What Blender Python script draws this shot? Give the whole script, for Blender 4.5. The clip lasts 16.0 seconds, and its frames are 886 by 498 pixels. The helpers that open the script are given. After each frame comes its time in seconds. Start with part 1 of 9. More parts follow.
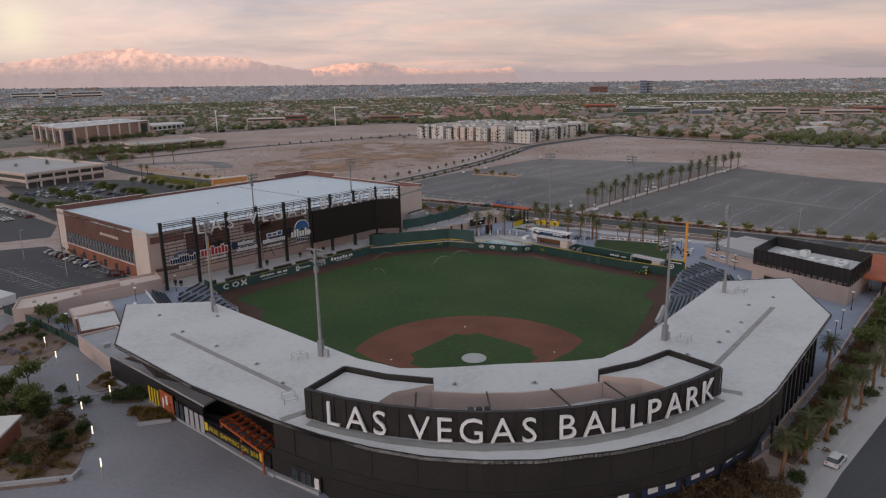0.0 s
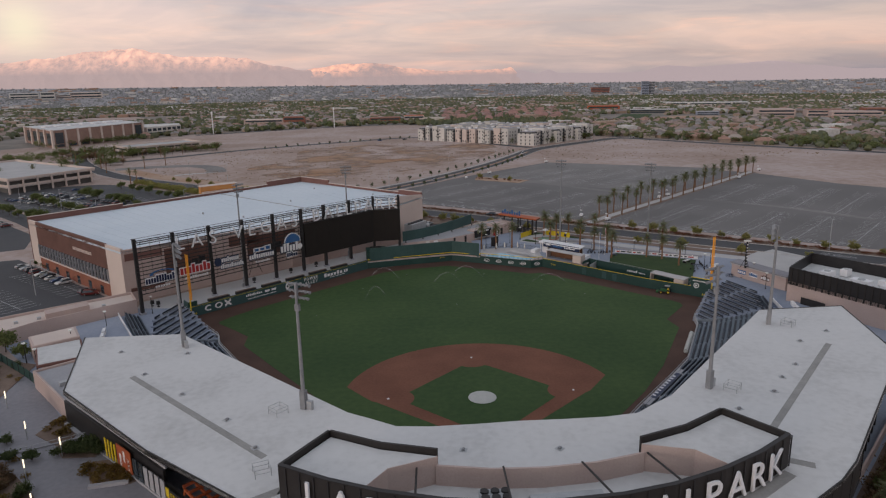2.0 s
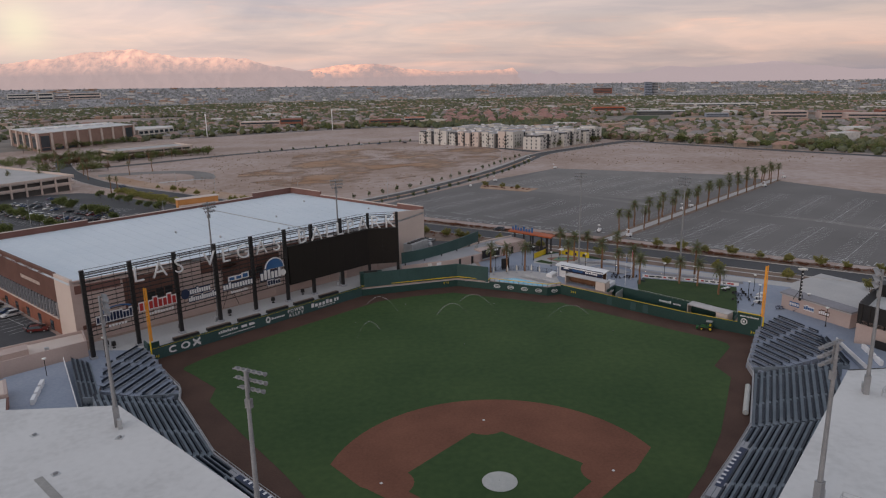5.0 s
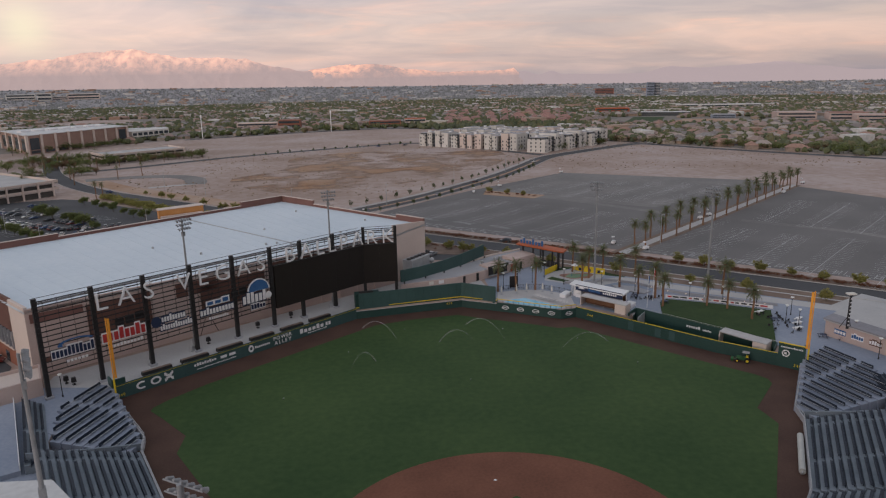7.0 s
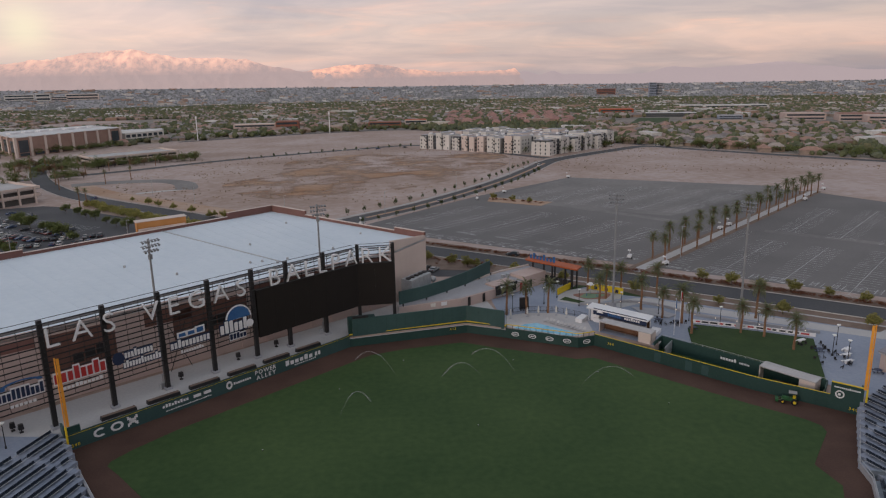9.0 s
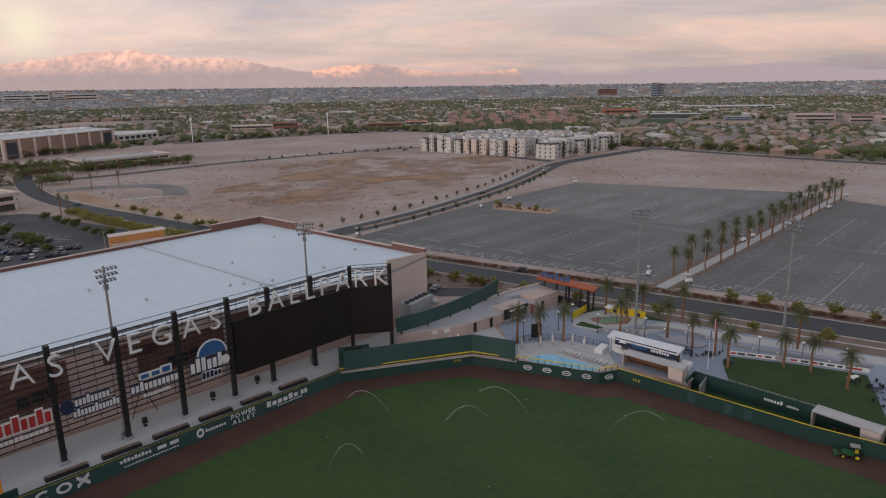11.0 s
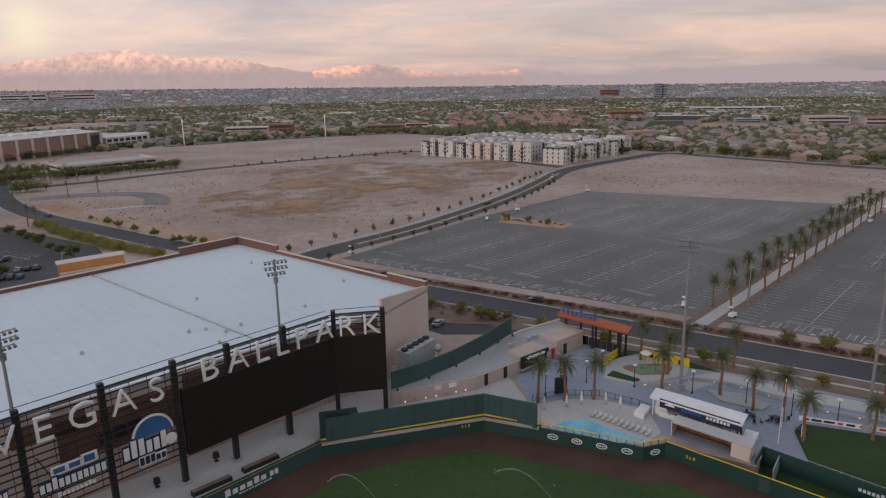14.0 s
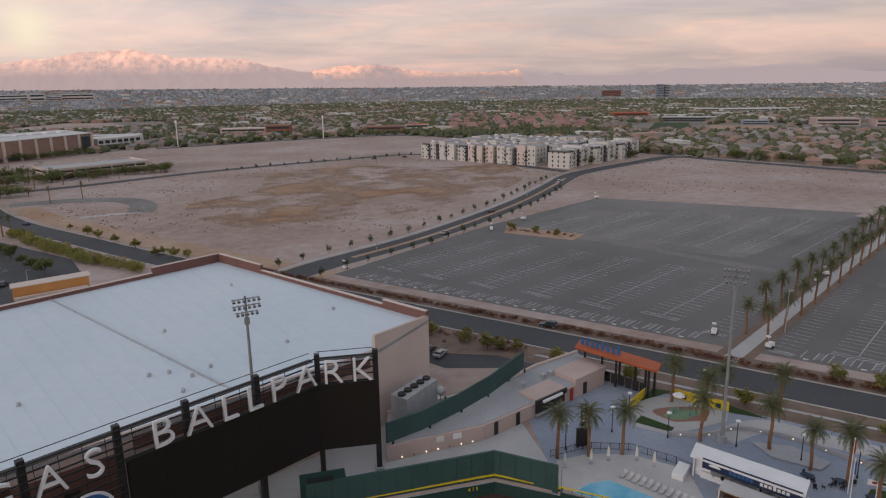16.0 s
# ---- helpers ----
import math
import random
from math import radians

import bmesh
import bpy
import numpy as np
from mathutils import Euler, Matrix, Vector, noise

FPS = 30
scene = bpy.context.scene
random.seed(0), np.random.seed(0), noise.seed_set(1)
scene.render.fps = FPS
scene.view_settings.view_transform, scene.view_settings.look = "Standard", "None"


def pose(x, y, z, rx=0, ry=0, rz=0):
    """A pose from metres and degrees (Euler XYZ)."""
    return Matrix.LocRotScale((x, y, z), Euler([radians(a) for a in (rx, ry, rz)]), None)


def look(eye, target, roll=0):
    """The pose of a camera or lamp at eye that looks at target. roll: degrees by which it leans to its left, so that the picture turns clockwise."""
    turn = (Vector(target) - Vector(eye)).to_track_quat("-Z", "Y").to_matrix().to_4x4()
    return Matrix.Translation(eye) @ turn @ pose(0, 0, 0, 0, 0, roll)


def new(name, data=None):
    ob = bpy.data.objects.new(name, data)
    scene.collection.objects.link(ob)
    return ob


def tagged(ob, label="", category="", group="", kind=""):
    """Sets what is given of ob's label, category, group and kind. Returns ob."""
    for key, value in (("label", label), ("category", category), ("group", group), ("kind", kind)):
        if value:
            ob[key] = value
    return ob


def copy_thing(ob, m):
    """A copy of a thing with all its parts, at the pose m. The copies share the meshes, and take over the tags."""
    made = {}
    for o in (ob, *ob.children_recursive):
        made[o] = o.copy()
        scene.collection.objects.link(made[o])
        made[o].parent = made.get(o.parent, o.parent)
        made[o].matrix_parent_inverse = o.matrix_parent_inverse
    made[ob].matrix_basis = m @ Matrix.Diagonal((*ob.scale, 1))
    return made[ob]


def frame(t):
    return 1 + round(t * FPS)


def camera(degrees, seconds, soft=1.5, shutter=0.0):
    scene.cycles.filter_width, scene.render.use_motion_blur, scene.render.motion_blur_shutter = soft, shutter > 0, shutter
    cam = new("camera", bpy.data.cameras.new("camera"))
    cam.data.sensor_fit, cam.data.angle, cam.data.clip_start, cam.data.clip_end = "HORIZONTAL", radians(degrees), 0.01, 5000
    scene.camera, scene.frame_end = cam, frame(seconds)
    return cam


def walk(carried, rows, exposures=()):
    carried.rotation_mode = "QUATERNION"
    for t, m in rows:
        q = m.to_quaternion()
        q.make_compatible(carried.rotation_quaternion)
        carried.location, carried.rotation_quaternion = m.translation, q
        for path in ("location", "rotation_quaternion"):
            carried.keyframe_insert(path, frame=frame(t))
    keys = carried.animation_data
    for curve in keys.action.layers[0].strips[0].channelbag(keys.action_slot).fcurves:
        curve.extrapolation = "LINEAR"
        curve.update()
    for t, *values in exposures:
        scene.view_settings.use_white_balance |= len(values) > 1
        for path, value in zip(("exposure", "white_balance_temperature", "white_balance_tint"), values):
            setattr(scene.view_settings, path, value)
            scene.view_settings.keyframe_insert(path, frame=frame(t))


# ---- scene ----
cam = camera(65.68, 16.0, 1.2)
PATH = [
    (0, (-16.449, -129.591, 63.313), (-10.067, -32.771, 39.122), -1.116),
    (1, (-16.137, -119.796, 63.366), (-9.786, -22.963, 39.219), -1.104),
    (2, (-15.813, -109.960, 63.424), (-9.499, -13.116, 39.315), -1.098),
    (3, (-15.479, -100.089, 63.486), (-9.204, -3.233, 39.411), -1.097),
    (4, (-15.137, -90.185, 63.553), (-8.903, 6.680, 39.507), -1.099),
    (5, (-14.787, -80.253, 63.624), (-8.597, 16.622, 39.604), -1.102),
    (6, (-14.431, -70.296, 63.699), (-8.284, 26.587, 39.701), -1.107),
    (7, (-14.070, -60.318, 63.778), (-7.966, 36.572, 39.800), -1.111),
    (8, (-13.705, -50.324, 63.861), (-7.644, 46.574, 39.901), -1.114),
    (9, (-13.338, -40.316, 63.948), (-7.317, 56.588, 40.003), -1.115),
    (10, (-12.970, -30.299, 64.037), (-6.986, 66.611, 40.108), -1.111),
    (11, (-12.601, -20.276, 64.130), (-6.652, 76.639, 40.215), -1.102),
    (12, (-12.235, -10.252, 64.225), (-6.314, 86.669, 40.325), -1.087),
    (13, (-11.870, -0.231, 64.323), (-5.973, 96.696, 40.439), -1.065),
    (14, (-11.510, 9.785, 64.423), (-5.630, 106.717, 40.556), -1.034),
    (15, (-11.154, 19.791, 64.525), (-5.286, 116.728, 40.677), -0.994),
    (16, (-10.805, 29.782, 64.629), (-4.939, 126.725, 40.802), -0.943),
]
walk(cam, [(t, look(eye, target, roll)) for t, eye, target, roll in PATH])

# ---- light ----
G = 2.5                       # street level above the playing field
world = bpy.data.worlds.new("dusk_sky")
scene.world = world
world.use_nodes = True
wn, wl = world.node_tree.nodes, world.node_tree.links
wn.clear()


def wnode(kind, **kw):
    n = wn.new(kind)
    for k, v in kw.items():
        n.inputs[k].default_value = v
    return n


def wmath(op, a, b=None):
    n = wn.new("ShaderNodeMath")
    n.operation = op
    for i, v in enumerate((a, b)):
        if v is None:
            continue
        if isinstance(v, (int, float)):
            n.inputs[i].default_value = v
        else:
            wl.new(v, n.inputs[i])
    return n.outputs[0]


def wramp(fac, stops):
    n = wn.new("ShaderNodeValToRGB")
    e = n.color_ramp.elements
    e[0].position, e[0].color = stops[0][0], (*stops[0][1], 1)
    e[1].position, e[1].color = stops[-1][0], (*stops[-1][1], 1)
    for p, c in stops[1:-1]:
        e.new(p).color = (*c, 1)
    wl.new(fac, n.inputs[0])
    return n.outputs[0]


def wmix(fac, a, b, blend="MIX"):
    n = wn.new("ShaderNodeMix")
    n.data_type, n.blend_type = "RGBA", blend
    for i, v in ((0, fac), (6, a), (7, b)):
        if isinstance(v, (int, float)):
            n.inputs[i].default_value = v
        elif isinstance(v, tuple):
            n.inputs[i].default_value = (*v, 1)
        else:
            wl.new(v, n.inputs[i])
    return n.outputs[2]


coord = wn.new("ShaderNodeTexCoord")
sep = wn.new("ShaderNodeSeparateXYZ")
wl.new(coord.outputs["Generated"], sep.inputs[0])
up = wmath("MAXIMUM", sep.outputs[2], 0.0)
sky = wn.new("ShaderNodeTexSky")
sky.sky_type, sky.sun_disc = "NISHITA", False
sky.sun_elevation, sky.sun_rotation = radians(7), radians(205)
# clouds lie on a high sheet, so that they flatten towards the horizon
flat = wn.new("ShaderNodeCombineXYZ")
wl.new(wmath("DIVIDE", sep.outputs[0], wmath("ADD", up, 0.16)), flat.inputs[0])
wl.new(wmath("MULTIPLY", wmath("DIVIDE", sep.outputs[1], wmath("ADD", up, 0.16)), 1.4), flat.inputs[1])
# small streaks low over the mountains, lit from below
long_ = wn.new("ShaderNodeCombineXYZ")
wl.new(wmath("MULTIPLY", sep.outputs[0], 5.0), long_.inputs[0])
wl.new(wmath("MULTIPLY", sep.outputs[1], 5.0), long_.inputs[1])
wl.new(wmath("MULTIPLY", sep.outputs[2], 46.0), long_.inputs[2])
streaks = wnode("ShaderNodeTexNoise", Scale=1.0, Detail=6.0, Roughness=0.55, Distortion=0.5)
wl.new(long_.outputs[0], streaks.inputs["Vector"])
clouds = wnode("ShaderNodeTexNoise", Scale=0.55, Detail=7.0, Roughness=0.5, Distortion=0.9)
wl.new(flat.outputs[0], clouds.inputs["Vector"])
wisps = wnode("ShaderNodeTexNoise", Scale=1.3, Detail=5.0, Roughness=0.6, Distortion=1.2)
wl.new(flat.outputs[0], wisps.inputs["Vector"])
low = wramp(up, [(0.0, (0.60, 0.50, 0.51)), (0.03, (0.74, 0.58, 0.55)), (0.055, (0.83, 0.65, 0.60)), (0.085, (0.79, 0.65, 0.62)),
                 (0.13, (0.69, 0.61, 0.635)), (0.4, (0.62, 0.66, 0.72)), (1.0, (0.54, 0.60, 0.69))])
bright = wramp(clouds.outputs[0], [(0.36, (0.80, 0.83, 0.88)), (0.5, (0.97, 0.965, 0.96)), (0.64, (1.15, 1.08, 1.03))])
veil = wmix(1.0, low, bright, "MULTIPLY")
thin = wramp(wisps.outputs[0], [(0.42, (0.95, 0.95, 0.965)), (0.64, (1.09, 1.045, 1.02))])
veil = wmix(1.0, veil, thin, "MULTIPLY")
lit = wramp(streaks.outputs[0], [(0.34, (0.95, 0.955, 0.985)), (0.47, (1.0, 1.0, 1.005)), (0.56, (1.02, 1.0, 0.99)), (0.72, (1.26, 1.06, 0.97))])
veil = wmix(1.0, veil, lit, "MULTIPLY")
# the sky is brighter on the side of the sunset
east = wn.new("ShaderNodeMapRange")
east.inputs["From Min"].default_value, east.inputs["From Max"].default_value = -0.6, 0.7
east.inputs["To Min"].default_value, east.inputs["To Max"].default_value = 1.06, 0.81
wl.new(sep.outputs[0], east.inputs["Value"])
tone = wn.new("ShaderNodeVectorMath")
tone.operation = "SCALE"
wl.new(veil, tone.inputs[0])
wl.new(east.outputs[0], tone.inputs["Scale"])
veil = tone.outputs[0]
# the break in the cloud towards the north-west lets more light through
gap = wn.new("ShaderNodeVectorMath")
gap.operation = "DOT_PRODUCT"
gap.inputs[1].default_value = Vector((-0.443, 0.894, 0.0705)).normalized()
wl.new(coord.outputs["Generated"], gap.inputs[0])
halo = wmath("POWER", wmath("MAXIMUM", gap.outputs["Value"], 0.0), 160.0)
veil = wmix(wmath("MULTIPLY", halo, 0.30), veil, (1.0, 0.80, 0.66))
core = wmath("POWER", wmath("MAXIMUM", gap.outputs["Value"], 0.0), 2600.0)
veil = wmix(wmath("MULTIPLY", core, 0.7), veil, (1.08, 0.96, 0.70))
clear = wmix(1.0, sky.outputs[0], (0.1, 0.1, 0.1), "MULTIPLY")
back = wnode("ShaderNodeBackground", Strength=1.0)
wl.new(wmix(0.9, clear, veil), back.inputs[0])
out = wn.new("ShaderNodeOutputWorld")
wl.new(back.outputs[0], out.inputs[0])

sun = new("sun", bpy.data.lights.new("sun", "SUN"))
sun.data.energy, sun.data.angle, sun.data.color = 0.62, radians(14), (1.0, 0.85, 0.75)
sun.matrix_world = look((-120, -115, 30), (0, 0, 0))

# ---- materials ----
def mat(name, c1, c2, rough=0.85, metal=0.0, s1=0.15, s2=3.0, bump=0.15, spec=0.3, rand=0.0, island=0.0, mid=None, lo=0.35, hi=0.65, dist=0.05):
    """Two colours mixed by a coarse and a fine noise at world size, with a fine relief."""
    m = bpy.data.materials.new(name)
    m.use_nodes = True
    n, l = m.node_tree.nodes, m.node_tree.links
    b = n["Principled BSDF"]
    b.inputs["Roughness"].default_value, b.inputs["Metallic"].default_value = rough, metal
    b.inputs["Specular IOR Level"].default_value = spec
    pos = n.new("ShaderNodeNewGeometry")
    noises = []
    for s, d in ((s1, 4), (s2, 6)):
        t = n.new("ShaderNodeTexNoise")
        t.inputs["Scale"].default_value, t.inputs["Detail"].default_value = s, d
        l.new(pos.outputs["Position"], t.inputs["Vector"])
        noises.append(t.outputs[0])
    mix = n.new("ShaderNodeMath")
    mix.operation = "MULTIPLY_ADD"
    l.new(noises[0], mix.inputs[0])
    mix.inputs[1].default_value = 0.6
    half = n.new("ShaderNodeMath")
    half.operation = "MULTIPLY"
    l.new(noises[1], half.inputs[0])
    half.inputs[1].default_value = 0.4
    l.new(half.outputs[0], mix.inputs[2])
    ramp = n.new("ShaderNodeValToRGB")
    e = ramp.color_ramp.elements
    e[0].position, e[0].color, e[1].position, e[1].color = lo, (*c1, 1), hi, (*c2, 1)
    if mid:
        e.new((lo + hi) / 2).color = (*mid, 1)
    l.new(mix.outputs[0], ramp.inputs[0])
    col = ramp.outputs[0]
    if rand or island:
        hsv = n.new("ShaderNodeHueSaturation")
        l.new(col, hsv.inputs["Color"])
        src = pos.outputs["Random Per Island"]
        if rand:
            info = n.new("ShaderNodeObjectInfo")
            src = info.outputs["Random"]
        k = rand or island
        mr = n.new("ShaderNodeMapRange")
        mr.inputs["To Min"].default_value, mr.inputs["To Max"].default_value = 1 - k, 1 + k
        l.new(src, mr.inputs["Value"])
        l.new(mr.outputs[0], hsv.inputs["Value"])
        mr2 = n.new("ShaderNodeMapRange")
        mr2.inputs["To Min"].default_value, mr2.inputs["To Max"].default_value = 0.5 + 0.04 * k, 0.5 - 0.04 * k
        l.new(src, mr2.inputs["Value"])
        l.new(mr2.outputs[0], hsv.inputs["Hue"])
        col = hsv.outputs[0]
    l.new(col, b.inputs["Base Color"])
    if bump:
        bp = n.new("ShaderNodeBump")
        bp.inputs["Strength"].default_value, bp.inputs["Distance"].default_value = bump, dist
        l.new(noises[1], bp.inputs["Height"])
        l.new(bp.outputs[0], b.inputs["Normal"])
    return m


def palette(name, colours, rough=0.85, spec=0.2, s=0.4, vary=0.16):
    """Each loose piece of the mesh takes one of the colours by chance, with light mottling."""
    m = bpy.data.materials.new(name)
    m.use_nodes = True
    n, l = m.node_tree.nodes, m.node_tree.links
    b = n["Principled BSDF"]
    b.inputs["Roughness"].default_value, b.inputs["Specular IOR Level"].default_value = rough, spec
    pos = n.new("ShaderNodeNewGeometry")
    ramp = n.new("ShaderNodeValToRGB")
    ramp.color_ramp.interpolation = "CONSTANT"
    e = ramp.color_ramp.elements
    e[0].position, e[0].color = 0, (*colours[0], 1)
    e[1].position, e[1].color = 1 / len(colours), (*colours[1], 1)
    for i, c in enumerate(colours[2:], 2):
        e.new(i / len(colours)).color = (*c, 1)
    l.new(pos.outputs["Random Per Island"], ramp.inputs[0])
    t = n.new("ShaderNodeTexNoise")
    t.inputs["Scale"].default_value, t.inputs["Detail"].default_value = s, 4
    l.new(pos.outputs["Position"], t.inputs["Vector"])
    mr = n.new("ShaderNodeMapRange")
    mr.inputs["From Min"].default_value, mr.inputs["From Max"].default_value = 0.3, 0.7
    mr.inputs["To Min"].default_value, mr.inputs["To Max"].default_value = 1 - vary, 1 + vary
    l.new(t.outputs[0], mr.inputs["Value"])
    hsv = n.new("ShaderNodeHueSaturation")
    l.new(ramp.outputs[0], hsv.inputs["Color"])
    l.new(mr.outputs[0], hsv.inputs["Value"])
    l.new(hsv.outputs[0], b.inputs["Base Color"])
    return m


M = {}
M["sand"] = mat("desert_sand", (0.30, 0.215, 0.175), (0.44, 0.355, 0.33), s1=0.014, s2=0.25, bump=0.5, dist=0.3, mid=(0.375, 0.285, 0.245), lo=0.38, hi=0.62)
M["scrub"] = mat("scrubby_dirt", (0.34, 0.19, 0.105), (0.44, 0.33, 0.26), s1=0.02, s2=0.3, bump=0.5, dist=0.3)
M["town"] = mat("town_ground", (0.15, 0.14, 0.12), (0.28, 0.235, 0.205), s1=0.02, s2=0.12, bump=0)
# ground near the horizon, with the haze of distance put into its colour
M["plain"] = mat("hazy_suburb_ground", (0.29, 0.28, 0.285), (0.38, 0.365, 0.37), s1=0.004, s2=0.03, bump=0)
M["scrub_thin"] = mat("thin_ochre_scrub", (0.31, 0.165, 0.085), (0.40, 0.29, 0.22), s1=0.02, s2=0.3, bump=0.5, dist=0.3)


def patchy(m, scale, lo, hi):
    """Lets the surface break up into patches, bare ground showing between."""
    n, l = m.node_tree.nodes, m.node_tree.links
    t = n.new("ShaderNodeTexNoise")
    t.inputs["Scale"].default_value, t.inputs["Detail"].default_value, t.inputs["Roughness"].default_value = scale, 7, 0.62
    pos = n.new("ShaderNodeNewGeometry")
    l.new(pos.outputs["Position"], t.inputs["Vector"])
    k = n.new("ShaderNodeMapRange")
    k.inputs["From Min"].default_value, k.inputs["From Max"].default_value = lo, hi
    l.new(t.outputs[0], k.inputs["Value"])
    l.new(k.outputs[0], n["Principled BSDF"].inputs["Alpha"])


patchy(M["scrub_thin"], 0.022, 0.44, 0.60)
M["asphalt"] = mat("asphalt", (0.060, 0.061, 0.066), (0.086, 0.086, 0.091), s1=0.05, s2=1.5, bump=0.2, dist=0.01)
M["asphalt_new"] = mat("dark_asphalt", (0.130, 0.123, 0.121), (0.182, 0.172, 0.168), s1=0.03, s2=1.2, bump=0.2, dist=0.01)
M["asphalt_old"] = mat("weathered_asphalt", (0.150, 0.142, 0.139), (0.235, 0.221, 0.211), s1=0.03, s2=0.4, bump=0.2, dist=0.01)
M["paint"] = mat("white_road_paint", (0.38, 0.38, 0.38), (0.66, 0.66, 0.65), s1=0.5, s2=5, bump=0)
M["kerb"] = mat("kerb_concrete", (0.42, 0.39, 0.36), (0.52, 0.49, 0.46), s1=0.3, s2=4)
M["concrete"] = mat("grey_concrete", (0.30, 0.30, 0.32), (0.40, 0.395, 0.41), s1=0.08, s2=2)
M["plaza"] = mat("plaza_paving", (0.21, 0.205, 0.225), (0.29, 0.28, 0.30), s1=0.06, s2=1.2)
M["deck"] = mat("blue_grey_concourse", (0.23, 0.265, 0.335), (0.32, 0.345, 0.41), s1=0.09, s2=1.5)
M["walk"] = mat("pale_footpath", (0.39, 0.38, 0.38), (0.48, 0.465, 0.455), s1=0.1, s2=2)
M["mulch"] = mat("red_rock_mulch", (0.15, 0.105, 0.082), (0.23, 0.165, 0.13), s1=0.3, s2=3, bump=0.5)
M["grass"] = mat("outfield_turf", (0.024, 0.056, 0.014), (0.054, 0.092, 0.027), s1=0.035, s2=0.7, bump=0.4, dist=0.03)
M["lawn"] = mat("berm_turf", (0.022, 0.048, 0.012), (0.040, 0.070, 0.019), s1=0.2, s2=1.2, bump=0.5, dist=0.05)
M["track"] = mat("warning_track_dirt", (0.060, 0.031, 0.023), (0.095, 0.052, 0.038), s1=0.12, s2=3)
M["skin"] = mat("infield_clay", (0.135, 0.052, 0.031), (0.21, 0.086, 0.052), s1=0.10, s2=2)
M["tarp"] = mat("grey_tarpaulin", (0.40, 0.40, 0.38), (0.50, 0.49, 0.46), s1=0.6, s2=5, rough=0.6)
M["bluetarp"] = mat("blue_tarpaulin", (0.10, 0.16, 0.24), (0.15, 0.22, 0.30), s1=0.6, s2=5, rough=0.6)
M["roof"] = mat("white_roof_membrane", (0.46, 0.455, 0.45), (0.63, 0.625, 0.62), s1=0.07, s2=0.9, bump=0.15, mid=(0.58, 0.575, 0.57), lo=0.28, hi=0.72)
M["roofgrey"] = mat("grey_roof_walkway", (0.25, 0.245, 0.235), (0.34, 0.33, 0.315), s1=0.4, s2=3)
M["arena_roof"] = mat("pale_blue_roof_sheet", (0.55, 0.62, 0.68), (0.63, 0.69, 0.74), s1=0.03, s2=0.6, bump=0.1, rough=0.6)
M["brown"] = mat("dark_brown_metal", (0.022, 0.0195, 0.0185), (0.033, 0.029, 0.0275), s1=0.3, s2=2, rough=0.55, bump=0.05)
M["black"] = mat("black_steel", (0.020, 0.019, 0.020), (0.032, 0.030, 0.031), s1=0.5, s2=4, rough=0.5, bump=0.05)
M["screen"] = mat("unlit_video_screen", (0.016, 0.013, 0.012), (0.020, 0.016, 0.014), s1=0.4, s2=8, rough=0.5, bump=0)
M["white"] = mat("white_paint", (0.70, 0.69, 0.70), (0.80, 0.79, 0.79), s1=0.3, s2=3, rough=0.5, bump=0.03)
M["letter"] = mat("white_sign_letter", (0.72, 0.72, 0.74), (0.82, 0.82, 0.83), s1=0.5, s2=3, rough=0.45, bump=0.02)
M["pink"] = mat("pink_stucco", (0.45, 0.345, 0.31), (0.53, 0.42, 0.38), s1=0.15, s2=4)
M["cream"] = mat("cream_stucco", (0.58, 0.48, 0.43), (0.66, 0.56, 0.50), s1=0.12, s2=4)
M["maroon"] = mat("maroon_stucco", (0.165, 0.085, 0.07), (0.21, 0.11, 0.095), s1=0.2, s2=4)
M["maroon_dark"] = mat("dark_maroon_panel", (0.115, 0.058, 0.046), (0.165, 0.085, 0.068), s1=0.2, s2=3)
M["orange"] = mat("orange_stucco", (0.48, 0.22, 0.07), (0.56, 0.27, 0.10), s1=0.2, s2=3)
M["rust"] = mat("orange_red_metal_roof", (0.34, 0.075, 0.025), (0.44, 0.11, 0.04), s1=0.3, s2=2, rough=0.6)
M["polepaint"] = mat("orange_pole_paint", (0.75, 0.30, 0.03), (0.82, 0.36, 0.05), s1=0.5, s2=3, rough=0.5)
M["yellow"] = mat("yellow_paint", (0.62, 0.45, 0.02), (0.74, 0.54, 0.03), s1=0.4, s2=3, rough=0.5)
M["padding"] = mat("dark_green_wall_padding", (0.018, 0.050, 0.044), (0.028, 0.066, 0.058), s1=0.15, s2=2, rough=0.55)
# lighter copy of the green padding, its lit look put into the colour
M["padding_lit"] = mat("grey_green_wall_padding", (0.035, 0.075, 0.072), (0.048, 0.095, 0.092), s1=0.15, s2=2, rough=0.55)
M["steel"] = mat("galvanised_steel", (0.36, 0.37, 0.38), (0.46, 0.47, 0.48), s1=0.6, s2=5, rough=0.5, metal=0.3)
M["mast"] = mat("dull_grey_mast_steel", (0.22, 0.225, 0.235), (0.30, 0.305, 0.315), s1=0.6, s2=5, rough=0.6, metal=0.2)
M["seat"] = mat("navy_stadium_seat", (0.018, 0.026, 0.042), (0.030, 0.040, 0.060), s1=0.5, s2=4, rough=0.5, rand=0.0)
M["spray"] = mat("fine_water_spray", (0.75, 0.76, 0.78), (0.85, 0.86, 0.87), rough=0.4, bump=0)
M["spray"].node_tree.nodes["Principled BSDF"].inputs["Alpha"].default_value = 0.09
M["tread"] = mat("stand_concrete", (0.165, 0.195, 0.225), (0.235, 0.265, 0.30), s1=0.3, s2=3)
M["glass"] = mat("dark_window_glass", (0.035, 0.045, 0.055), (0.06, 0.075, 0.09), s1=0.1, s2=1, rough=0.12, spec=0.6, bump=0)
